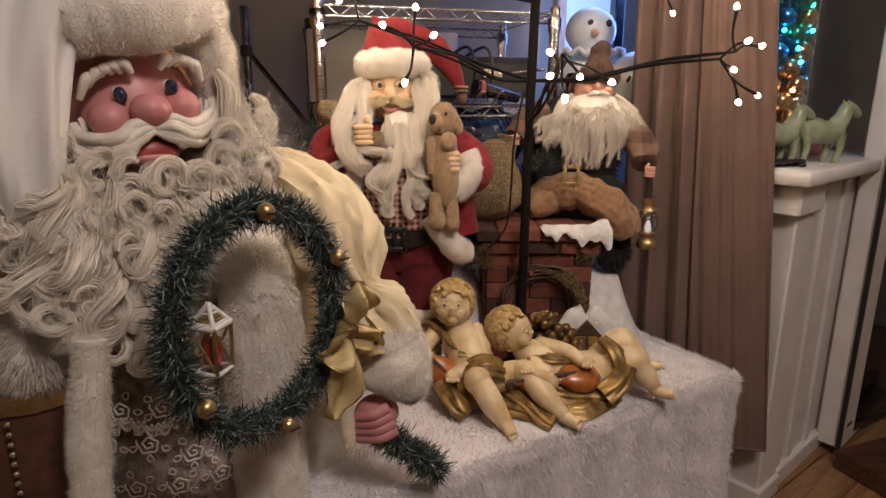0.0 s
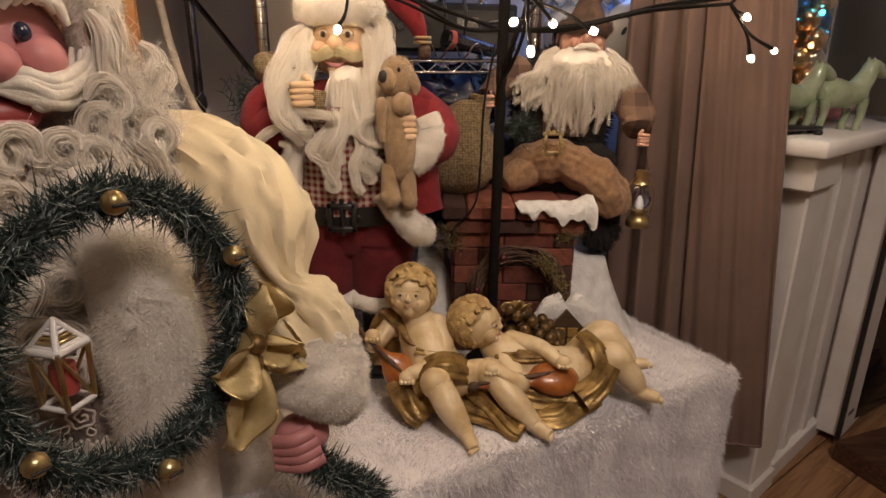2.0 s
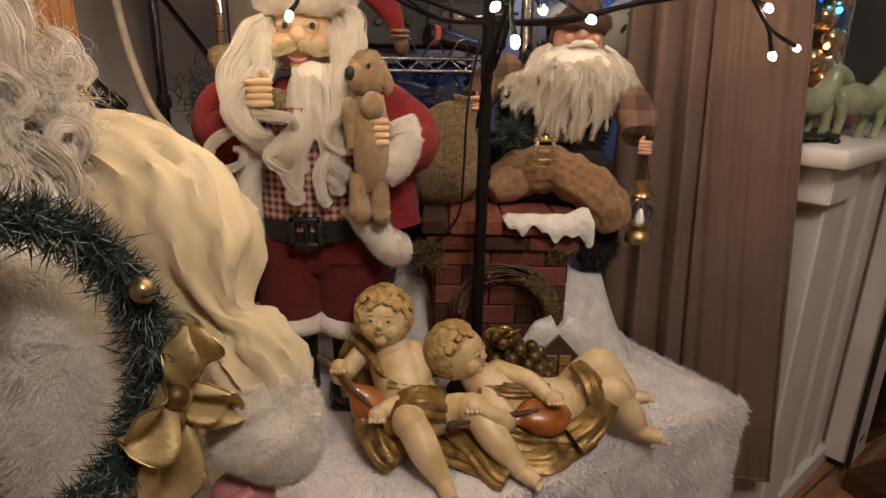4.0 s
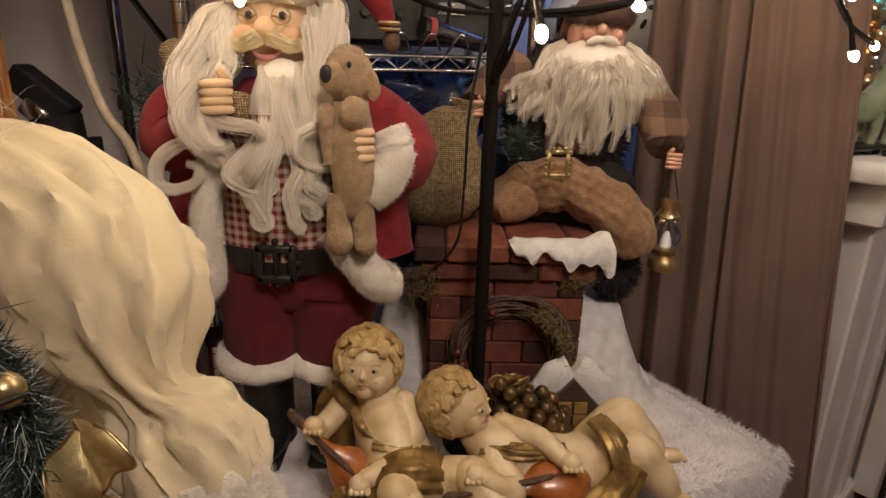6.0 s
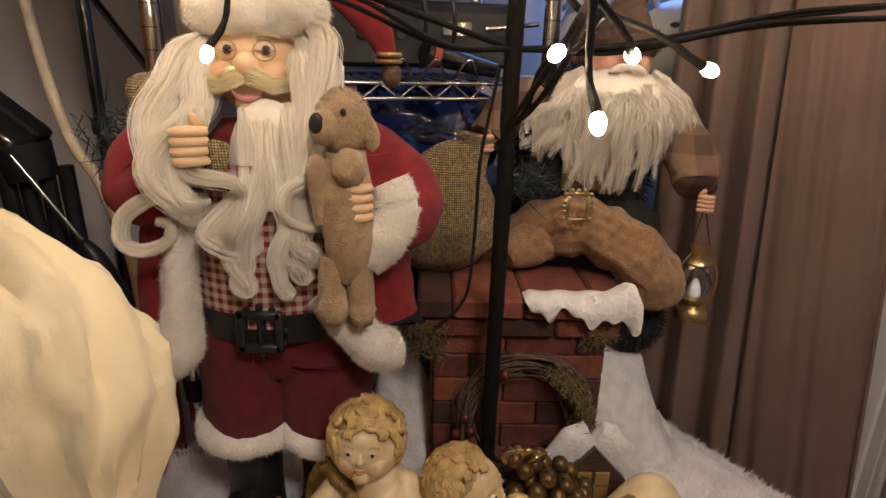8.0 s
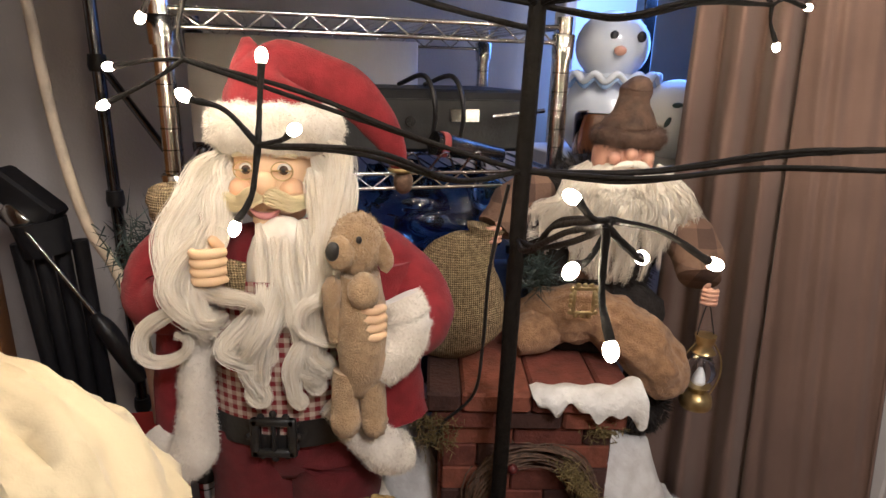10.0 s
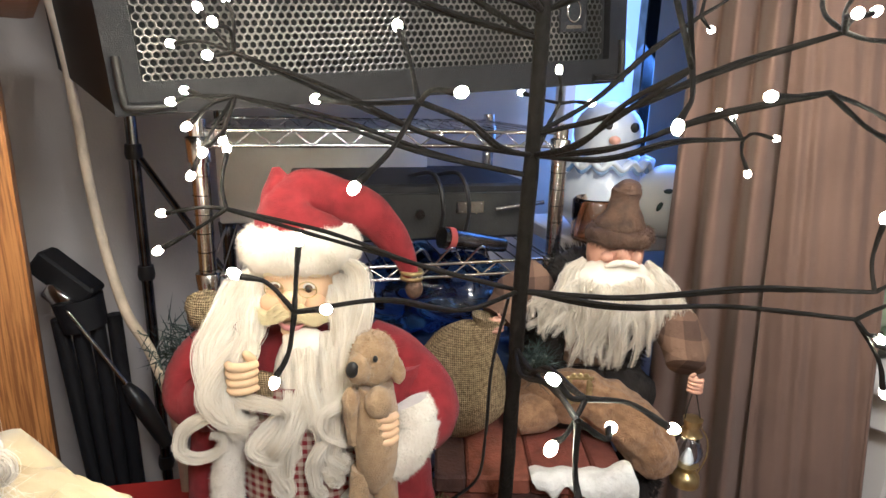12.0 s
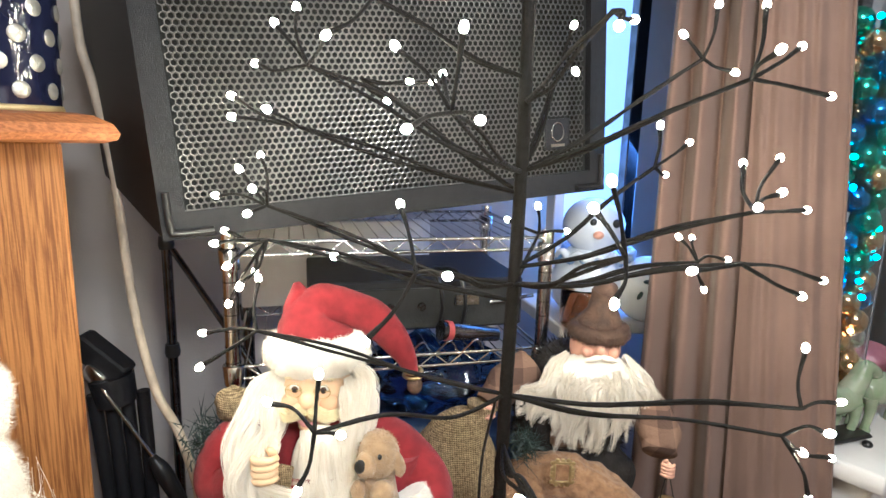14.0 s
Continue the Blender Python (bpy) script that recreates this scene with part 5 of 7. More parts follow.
def lying_angel():
    s = Shape()
    c = (0.138, 1.125, 0.632)
    s.ball(c, (0.041, 0.037, 0.043), BODY, seg=26, rings=16)
    f = np.array((0.91, -0.37, 0.19))
    sd = np.array((-0.37, -0.93, 0.0))
    baby_face(s, c, f, sd * -1, UP - f * f[2], 0.041)
    curls(s, np.array(c) + (-0.008, 0, 0.006), 0.045, BLOND, 120, 2, lambda p: p[0] < -0.12 or (p[2] > 0.74 and p[0] < 0.45))
    s.tube([(0.155, 1.125, 0.6), (0.19, 1.12, 0.575), (0.24, 1.118, 0.55), (0.3, 1.12, 0.545), (0.34, 1.13, 0.548)], (0.022, 0.038, 0.044, 0.043, 0.04), BODY, 20, 5)
    limb(s, [(0.185, 1.1, 0.575), (0.205, 1.06, 0.555), (0.19, 1.04, 0.57), (0.165, 1.045, 0.585)], (0.022, 0.021, 0.016, 0.013))
    little_fist(s, (0.158, 1.045, 0.588), 0.014)
    limb(s, [(0.2, 1.13, 0.6), (0.245, 1.1, 0.6), (0.272, 1.075, 0.588)], (0.017, 0.015, 0.012))
    little_fist(s, (0.28, 1.066, 0.59), 0.014)
    lute_shape(s, (0.272, 1.075, 0.556), (0.135, 1.03, 0.565), 0.036, (0, -0.5, 0.86))
    limb(s, [(0.325, 1.14, 0.56), (0.365, 1.15, 0.602), (0.385, 1.145, 0.588), (0.405, 1.14, 0.565), (0.418, 1.14, 0.552)], (0.032, 0.027, 0.024, 0.022, 0.015))
    limb(s, [(0.33, 1.11, 0.55), (0.372, 1.1, 0.582), (0.39, 1.095, 0.566), (0.408, 1.088, 0.545), (0.42, 1.083, 0.53)], (0.033, 0.027, 0.024, 0.022, 0.015))
    foot(s, (0.428, 1.137, 0.549), (0.9, -0.15, 0.1), 0.018)
    foot(s, (0.43, 1.075, 0.524), (0.85, -0.5, -0.05), 0.019)
    for k, (pts, r) in enumerate((([(0.16, 1.09, 0.56), (0.23, 1.07, 0.53), (0.3, 1.07, 0.52), (0.34, 1.08, 0.53)], 0.026), ([(0.33, 1.09, 0.52), (0.352, 1.075, 0.56), (0.342, 1.09, 0.602), (0.325, 1.13, 0.612)], 0.014),
                                  ([(0.31, 1.05, 0.53), (0.34, 1.06, 0.55), (0.36, 1.07, 0.585)], 0.017), ([(0.17, 1.1, 0.59), (0.22, 1.085, 0.59), (0.28, 1.1, 0.585)], 0.009),
                                  ([(0.3, 1.06, 0.512), (0.27, 1.03, 0.506), (0.22, 1.03, 0.505)], 0.018), ([(0.41, 1.14, 0.545), (0.428, 1.125, 0.54)], 0.011))):
        folded(s, pts, np.linspace(r * 1.1, r * 0.8, len(pts)), GILT)
    return thing("angel_figurine", s, "reclining blond resin angel with an orange lute", "figurine", (0.25, 1.11, 0.497), "resin angels")


lying_angel()

# ---- large doll in cream robe ----
LACE = material("mauve_lace", (0.5, 0.42, 0.38), 0.9, second=(0.24, 0.19, 0.18), scale=55, bump=0.9, fine=240)
SATIN = material("white_satin", (0.78, 0.76, 0.74), 0.45, second=(0.72, 0.7, 0.68), scale=6, bump=0.06)


def large_doll():
    s = Shape()
    f = np.array((0.66, -0.75, 0.0))
    r = np.array((0.75, 0.66, 0.0))
    H = np.array((-0.447, 0.873, 1.068))
    K = 0.78
    P = lambda a, b, d: H + r * a + UP * b + f * d
    F = lambda a, b, d: P(a * K, b * K + 0.003 + a * 0.13, d * K + 0.004)
    # head
    s.ball(H, (0.088, 0.088, 0.1), PINK, seg=32, rings=20)
    s.ball(F(0, 0.0, 0.12), (0.025, 0.026, 0.022), PINK, (0, 0, -49), seg=24, rings=16)
    for k in (-1, 1):
        s.ball(F(0.058 * k, -0.005, 0.092), (0.03, 0.026, 0.025), PINK, (0, 0, -49), seg=22, rings=14)
        s.ball(F(0.041 * k, 0.032, 0.094), (0.0115, 0.009, 0.0105), EYE_WHITE, (0, 0, -49))
        s.ball(F(0.041 * k, 0.031, 0.106), (0.0115, 0.0085, 0.011), EYE_BLUE, (0, 0, -49))
        # tiny white dot on each iris: the eye's glint, modelled as colour
        s.ball(F(0.036 * k, 0.036, 0.1135), 0.0014, EYE_WHITE, seg=8, rings=6)
        for j in range(5):
            a = 0.022 + 0.013 * j
            s.tube([F(a * k, 0.064 + 0.004 * j * (1 - j * 0.25), 0.112 - 0.004 * j), F((a + 0.012) * k, 0.08 - 0.001 * j * j, 0.118 - 0.004 * j), F((a + 0.024) * k, 0.074 - 0.0025 * j * j, 0.108 - 0.004 * j)], (0.0045, 0.0072, 0.004), CARVED, 9, 4)
        # carved moustache in several ridges
        gm = np.random.default_rng(60 + k)
        for j in range(12):
            o, w = gm.uniform(-0.014, 0.014), gm.uniform(-0.004, 0.004)
            e = gm.uniform(0.75, 1.08)
            s.tube([F(0.0, -0.028 + o * 0.6, 0.128), F(0.03 * k, -0.034 + o + w, 0.136 - abs(o) * 0.4), F(0.055 * k * e, -0.046 + o * 1.3 - w, 0.128), F(0.085 * k * e, -0.05 + o * 1.2 + w, 0.108), F(0.112 * k * e, -0.03 + o, 0.082), F(0.124 * k * e, 0.002 + o * 0.4, 0.064)], np.array((0.0045, 0.0075, 0.009, 0.008, 0.0055, 0.002)) * gm.uniform(0.75, 1.1), CARVED, 10, 5, rough=0.2, freq=70)
    s.ball(F(0, -0.07, 0.1), (0.036, 0.02, 0.021), LIP, (0, 0, 41))
    s.ball(F(0, -0.079, 0.112), (0.027, 0.012, 0.009), PINK, (0, 0, 41))
    # hat: thick fur band, satin crown falling to one side
    band = [P(0.112 * math.cos(t) - 0.008 * max(0.0, math.cos(t)), 0.126 + 0.014 * math.cos(t), -0.006 + 0.102 * math.sin(t)) for t in np.linspace(0, 2 * math.pi, 30)]
    s.fur_tube(band, [0.05 - 0.012 * max(0.0, math.cos(t)) for t in np.linspace(0, 2 * math.pi, 30)], FUR, 9000, 0.014, 0.0011, seed=31)
    s.fur_tube([P(0.06, 0.14, 0.06), P(0.095, 0.1, 0.05), P(0.112, 0.03, 0.03), P(0.115, -0.03, 0.015)], (0.02, 0.036, 0.03, 0.016), FUR, 3600, 0.016, seed=36)
    s.tube([P(0, 0.13, 0), P(0, 0.2, -0.01), P(-0.03, 0.25, 0.0), P(-0.1, 0.25, 0.03)], (0.12, 0.115, 0.09, 0.06), SATIN, 24, 6, rough=0.1)
    tail = spline([P(-0.06, 0.25, 0.075), P(-0.104, 0.16, 0.092), P(-0.13, 0.07, 0.1), P(-0.142, -0.02, 0.11), P(-0.148, -0.1, 0.115), P(-0.146, -0.128, 0.115)], 10)
    wide = np.interp(np.linspace(0, 1, len(tail)), (0, 0.2, 0.45, 0.7, 0.92, 1), (0.06, 0.055, 0.05, 0.04, 0.02, 0.008))
    turn = np.linspace(0, 2 * math.pi, 48, endpoint=False)
    rows = [[tail[i] + r * (wide[i] * math.cos(t) * (1 + 0.05 * math.sin(3 * t + i * 0.12))) + f * (wide[i] * 0.45 * math.sin(t) * (1 + 0.34 * math.sin(5 * t + i * 0.09) + 0.18 * math.sin(9 * t - i * 0.05))) for t in turn] for i in range(len(tail))]
    s.grid(np.array(rows).reshape(-1, 3), len(tail), 48, SATIN, caps=True)
    s.ball(P(-0.148, -0.145, 0.115), 0.015, SATIN, rough=0.004, freq=80)
    s.ball(P(-0.15, -0.172, 0.115), 0.011, OLDGOLD)
    # robe
    B = np.array((-0.43, 0.93, 0.0))
    s.tube([B + UP * z for z in (0.02, 0.3, 0.55, 0.72, 0.88, 0.98, 1.03)], (0.27, 0.235, 0.2, 0.185, 0.17, 0.13, 0.06), LACE, 40, 6, rough=0.06, freq=12)
    s.tube([P(0.13, -0.08, -0.06), P(0.16, -0.2, -0.03), P(0.17, -0.4, -0.01), P(0.19, -0.7, 0.0), P(0.21, -1.04, 0.0)], (0.07, 0.1, 0.11, 0.13, 0.15), CREAM, 22, 6, rough=0.12, freq=14)
    # sleeve: puffed cotton with a tied gather above the fur cuff
    path = np.array([(-0.335, 0.985, 0.955), (-0.262, 0.955, 0.935), (-0.195, 0.93, 0.895), (-0.158, 0.902, 0.85), (-0.13, 0.872, 0.805), (-0.11, 0.865, 0.775), (-0.085, 0.86, 0.735), (-0.075, 0.855, 0.7)])
    rad = (0.05, 0.072, 0.08, 0.07, 0.032, 0.05, 0.054, 0.03)
    p, q = spline(path, 9), spline(np.array(rad)[:, None], 9)[:, 0]
    t = np.gradient(p, axis=0)
    t /= np.linalg.norm(t, axis=1)[:, None]
    sx = np.cross(t, (0, 0, 1.0))
    sx /= np.linalg.norm(sx, axis=1)[:, None]
    nx = np.cross(sx, t)
    a = np.linspace(0, 2 * math.pi, 72, endpoint=False)
    u = np.linspace(0, 1, len(p))
    fold = 1 + (0.05 * np.sin(a * 7 + 1.0)[None] + 0.035 * np.sin(a * 11 + 4)[None]) * (0.1 + np.exp(-((u - 0.58) / 0.12) ** 2))[:, None] * 1.6
    v = p[:, None] + (q[:, None] * fold)[:, :, None] * (np.cos(a)[None, :, None] * sx[:, None] + np.sin(a)[None, :, None] * nx[:, None])
    v = v.reshape(-1, 3)
    c = np.repeat(p, 72, axis=0)
    push = []
    for i, uu in enumerate(u):
        for t0 in a:
            q1 = Vector((2.6 * math.cos(t0 + uu), 2.6 * math.sin(t0 + uu), uu * 4.0))
            q2 = Vector((7 * math.cos(t0 - uu), 7 * math.sin(t0 - uu), uu * 3 + 4))
            push.append(0.013 * (0.4 - abs(noise.noise(q1)) * 2.0) + 0.008 * (0.35 - abs(noise.noise(q2)) * 1.8))
    w = (v - c) / np.linalg.norm(v - c, axis=1)[:, None]
    v = v + w * np.array(push)[:, None]
    s.grid(v, len(p), 72, CREAM, caps=True)
    for dx in (-0.004, 0.006):
        s.tube([(-0.118 + dx, 0.835, 0.8), (-0.122 + dx, 0.828, 0.76), (-0.12 + dx * 2, 0.83, 0.72)], 0.0013, CREAM, 5, 4)
    s.fur_tube([(-0.088, 0.848, 0.745), (-0.078, 0.838, 0.705), (-0.08, 0.83, 0.665), (-0.085, 0.825, 0.65)], (0.045, 0.058, 0.055, 0.035), FUR, 7000, 0.014, seed=33)
    s.ball((-0.1, 0.808, 0.628), (0.034, 0.03, 0.028), PINK, (0, 0, 20))
    for i in range(4):
        s.tube([(-0.082 + 0.004 * i, 0.785, 0.648 - 0.012 * i), (-0.1 + 0.003 * i, 0.772, 0.645 - 0.012 * i), (-0.125, 0.778, 0.638 - 0.011 * i)], (0.009, 0.0095, 0.008), PINK, 9, 4)
    # second sleeve, fur cuff and mitten ball on the other arm
    s.tube([P(-0.13, -0.06, -0.03), P(-0.18, -0.14, 0.02), P(-0.18, -0.22, 0.06)], (0.06, 0.06, 0.04), CREAM, 20, 6, rough=0.2, freq=16)
    s.fur_tube([(-0.475, 0.69, 0.815), (-0.45, 0.685, 0.81), (-0.415, 0.68, 0.822)], (0.025, 0.033, 0.02), FUR, 2200, 0.014, seed=34)
    s.ball((-0.525, 0.705, 0.79), (0.06, 0.055, 0.072), FUR, rough=0.014, freq=40)
    s.fluff((-0.525, 0.705, 0.79), (0.06, 0.055, 0.072), FUR, 11000, 0.014, 0.0006, seed=35)
    # fur borders of the robe
    s.fur_tube([P(0.05, -0.12, 0.13), P(0.075, -0.2, 0.2), P(0.08, -0.3, 0.205), P(0.08, -0.45, 0.2), P(0.08, -0.75, 0.215), P(0.08, -1.04, 0.23)], (0.03, 0.05, 0.055, 0.05, 0.05, 0.05), FUR, 9000, 0.016, seed=37)
    s.fur_tube([P(-0.12, -0.26, 0.18), P(-0.135, -0.35, 0.19), P(-0.15, -0.5, 0.2), P(-0.16, -0.8, 0.22), P(-0.16, -1.04, 0.23)], (0.016, 0.02, 0.022, 0.024, 0.024), FUR, 5000, 0.014, seed=38)
    s.fur_tube([P(0.17, -0.4, 0.13), P(0.19, -0.55, 0.13), P(0.2, -0.8, 0.14)], (0.04, 0.05, 0.05), FUR, 4000, 0.015, seed=39)
    # lace flowers and scallops over the skirt
    g = np.random.default_rng(12)
    for row, z in enumerate((0.57, 0.62, 0.68)):
        for j in range(7):
            ang = radians(-118 + j * 15 + row * 6)
            R = 0.212 - 0.05 * (z - 0.55)
            cc = B + np.array((R * math.cos(ang), R * math.sin(ang), z + g.uniform(-0.012, 0.012)))
            o = np.array((math.cos(ang), math.sin(ang), 0))
            w = np.cross(o, UP)
            s.tube([cc + o * 0.002 + (w * math.cos(t0) + UP * math.sin(t0)) * (0.0012 * t0) * (1 + 0.12 * math.sin(5 * t0)) for t0 in np.linspace(1, 13, 44)], 0.0016, HAIR, 4)
            for m in range(5):
                t0 = m * 1.257 + row
                q = w * math.cos(t0) + UP * math.sin(t0)
                s.tube([cc + q * 0.016, cc + q * 0.023 + np.cross(o, q) * 0.005 + o * 0.002, cc + q * 0.028, cc + q * 0.022 - np.cross(o, q) * 0.004 + o * 0.002, cc + q * 0.016], 0.0011, HAIR, 4, 3)
    for j in range(26):
        ang = radians(-140 + j * 4.4)
        R = 0.208
        z = 0.655 + 0.006 * math.sin(j * 1.3)
        pts = [B + np.array((R * math.cos(ang + d), R * math.sin(ang + d), z - 0.012 * math.sin((d / radians(4.4)) * math.pi))) for d in np.linspace(0, radians(4.4), 7)]
        s.tube(pts, 0.0022, HAIR, 5)
        s.tube([q + UP * (0.006 + 0.4 * (z - q[2])) for q in pts], 0.0026, HAIR, 5)
        s.ball(pts[3] + UP * 0.017, 0.003, HAIR, seg=7, rings=5)
        for q in pts[1:-1:2]:
            s.tube([q, np.array((q[0], q[1], z + 0.006))], 0.0009, HAIR, 3)
    # beard: a soft mass in the shade-coloured hair, big curls of fine strands, then frizz
    g = np.random.default_rng(41)
    s.ball(P(0, -0.2, 0.06), (0.15, 0.09, 0.11), HAIR_SHADED, (0, 0, 41), 40, 24, rough=0.03, freq=22)
    s.ball(P(0.02, -0.26, 0.1), (0.12, 0.08, 0.1), HAIR_SHADED, (0, 0, 41), 40, 24, rough=0.03, freq=22)
    for i in range(80):
        u = g.uniform(-1, 1)
        tier = g.uniform(0, 1)
        x0 = 0.135 * u
        d0 = 0.1 * math.sqrt(max(0.05, 1 - (u * 0.95) ** 2)) + 0.02
        z0 = -0.1 + 0.11 * abs(u) ** 1.5 - 0.12 * tier
        ln = 0.06 + 0.07 * g.uniform()
        x1 = x0 * 1.2 + 0.02 * g.normal()
        out = 0.02 + 0.05 * tier
        lock(s, [P(x0, z0, d0), P(x0 * 1.15, z0 - 0.3 * ln, d0 + out), P(x1, z0 - 0.65 * ln, d0 + out + 0.012 * g.normal()), P(x1 + 0.016 * g.normal(), z0 - ln, d0 + out)],
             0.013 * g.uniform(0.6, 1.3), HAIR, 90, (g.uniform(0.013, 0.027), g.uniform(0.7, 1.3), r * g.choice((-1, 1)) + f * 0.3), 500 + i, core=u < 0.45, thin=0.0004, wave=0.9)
    # fat C and S curls on top of it
    for i in range(74):
        u = -1 + 2 * (i % 19) / 18 + 0.08 * g.normal()
        row = i // 19
        q0 = P(0.15 * u, -0.09 + 0.09 * abs(u) ** 1.5 - 0.062 * row + 0.014 * g.normal(), 0.135 + 0.022 * row - 0.06 * abs(u) + 0.006 * g.normal())
        R, a0, way = g.uniform(0.015, 0.027), g.uniform(0, 6.28), g.choice((-1, 1))
        pts = [q0 + (r * math.cos(a0 + way * t) + UP * math.sin(a0 + way * t) * 1.15) * R * (1 - 0.09 * t) + f * 0.004 * t for t in np.linspace(0, g.uniform(3.6, 6.2), 7)]
        lock(s, pts, 0.0105 * g.uniform(0.7, 1.25), HAIR, 90, None, 900 + i, thin=0.0004, steps=4, wave=0.12)
    for i in range(52):
        k = 1 if i % 2 else -1
        z0 = g.uniform(-0.04, 0.06)
        x1 = k * g.uniform(0.14, 0.2) if k < 0 else g.uniform(0.11, 0.135)
        lock(s, [P(0.115 * k, z0, 0.06), P(x1, z0 - 0.05, 0.055), P(x1 + 0.012 * k, z0 - 0.12, 0.06 + 0.02 * g.normal()), P(x1 + 0.01 * g.normal(), z0 - g.uniform(0.1, 0.22), 0.07)],
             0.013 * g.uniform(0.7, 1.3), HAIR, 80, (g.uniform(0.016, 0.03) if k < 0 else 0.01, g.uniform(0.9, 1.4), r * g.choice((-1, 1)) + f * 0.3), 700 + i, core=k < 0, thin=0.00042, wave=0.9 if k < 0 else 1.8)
    for i in range(12):
        o = g.normal(0, 0.008, 3)
        lock(s, [P(0.1, 0.09 - 0.012 * i, 0.055) + o, P(0.118, 0.03 - 0.012 * i, 0.06) + o, P(0.126, -0.04 - 0.01 * i, 0.05) + o, P(0.135 + 0.01 * g.normal(), -0.1 - 0.012 * i, 0.05) + o], 0.014, HAIR, 110, None, 800 + i, thin=0.00042, wave=0.7)
    n = 3000
    u = g.uniform(-1, 1, n)
    base = H + r * (0.165 * u)[:, None] + UP * (-0.11 + 0.12 * np.abs(u) - g.uniform(0, 0.22, n))[:, None] + f * (0.1 + 0.075 * g.uniform(0, 1, n) - 0.06 * np.abs(u))[:, None]
    s.hairs(base, g.normal(0, 1, (n, 3)) + f * 0.4 - UP * 0.6, 0.03, 0.0002, HAIR, 0.8, 42)
    n = 2000
    u = 1 - 2 * g.uniform(0, 1, n) ** 1.7
    base = H + r * (0.16 * u)[:, None] + UP * (-0.1 + 0.13 * np.abs(u) - 0.22 * g.uniform(0, 1, n))[:, None] + f * (0.13 + 0.06 * g.uniform(0, 1, n) - 0.06 * np.abs(u))[:, None]
    way, off, ph = g.normal(0, 0.75, (n, 1, 3)) - UP * 0.7, g.normal(0, 1, (n, 1, 3)), g.uniform(0, 6, (n, 1))
    m = np.arange(14)[None]
    s.strips(base[:, None] + way * (0.0028 * m)[:, :, None] + off * (0.0038 * np.sin(m * 0.9 + ph))[:, :, None], 0.0002, HAIR, 43)
    # loose wisps that stand off the side of the head
    for i in range(170):
        a = P(0.12 + 0.012 * g.normal(), 0.0 - 0.12 * g.uniform(), 0.02 + 0.03 * g.normal())
        d = r * g.uniform(0.5, 1.0) + UP * g.normal(-0.25, 0.35) + f * g.normal(0, 0.3)
        ln = g.uniform(0.02, 0.04)
        s.tube([a, a + d * ln * 0.5 + g.normal(0, 0.006, 3), a + d * ln - UP * 0.012 + g.normal(0, 0.009, 3), a + d * ln * 1.1 - UP * 0.03 + g.normal(0, 0.008, 3)], 0.0002, HAIR, 3, 6)
    # frizzy yellow-white hair falling over the shoulder
    for i in range(420):
        a = P(0.12 + 0.02 * g.normal(), 0.06 - 0.12 * g.uniform(), 0.0 + 0.03 * g.normal())
        e = np.array((-0.295, 0.895, 1.01)) + np.clip(g.normal(0, 1, 3), -1.6, 1.6) * np.array((0.03, 0.02, 0.018))
        m = a * 0.5 + e * 0.5 + np.array((0.0, 0, 0.012)) + g.normal(0, 0.012, 3)
        s.tube([a, m, e, e + np.clip(g.normal(0, 0.012, 3), -0.02, 0.02)], 0.0002, HAIR, 3, 6)
    return thing("bearded_doll", s, "large bearded doll in cream robe with curly white beard", "doll", (-0.43, 0.93, 0.0))


large_doll()


def beaded_bag():
    c = np.array((-0.56, 0.7, 0.0))
    LEATHER = material("brown_leather", (0.12, 0.055, 0.03), 0.55, second=(0.07, 0.03, 0.018), scale=40, bump=0.3)
    bag = holder("beaded_bag", tuple(c + UP * 0.5), "brown bag with gold rim and beads against the robe", "bag")
    part("body", Shape().tube([c + UP * 0.5, c + UP * 0.58, c + UP * 0.71], (0.07, 0.08, 0.075), LEATHER, 24, 4, 0.6, up=(0, 1, 0)), bag)
    part("rim", Shape().tube([c + UP * 0.708, c + UP * 0.735], (0.08, 0.08), GOLD, 24, 0, 0.62, up=(0, 1, 0)), bag, "shiny gold rim")
    me = Shape().ball((0, 0, 0), 0.0042, STEEL, seg=10, rings=7).mesh("bead")
    for x in (-0.03, 0.0, 0.03):
        for i in range(10):
            ob = new("bead", me)
            ob.parent = bag
            ob.location = (x, -0.05, 0.2 - i * 0.0135)
    part("stand", Shape().tube([c, c + UP * 0.5], (0.07, 0.07), LEATHER, 20, 0, 0.6, up=(0, 1, 0)), bag)


beaded_bag()

# ---- green wreath on the large doll's arm ----
WA, WN = np.array((0.6, 0.8, 0.0)), np.array((0.8, -0.6, 0.0))
WC = np.array((-0.215, 0.665, 0.832))


def wreath_at(t, r=1.0, out=0.0):
    return WC + WA * (0.113 * r * math.cos(t)) + UP * (0.133 * r * math.sin(t)) + WN * out


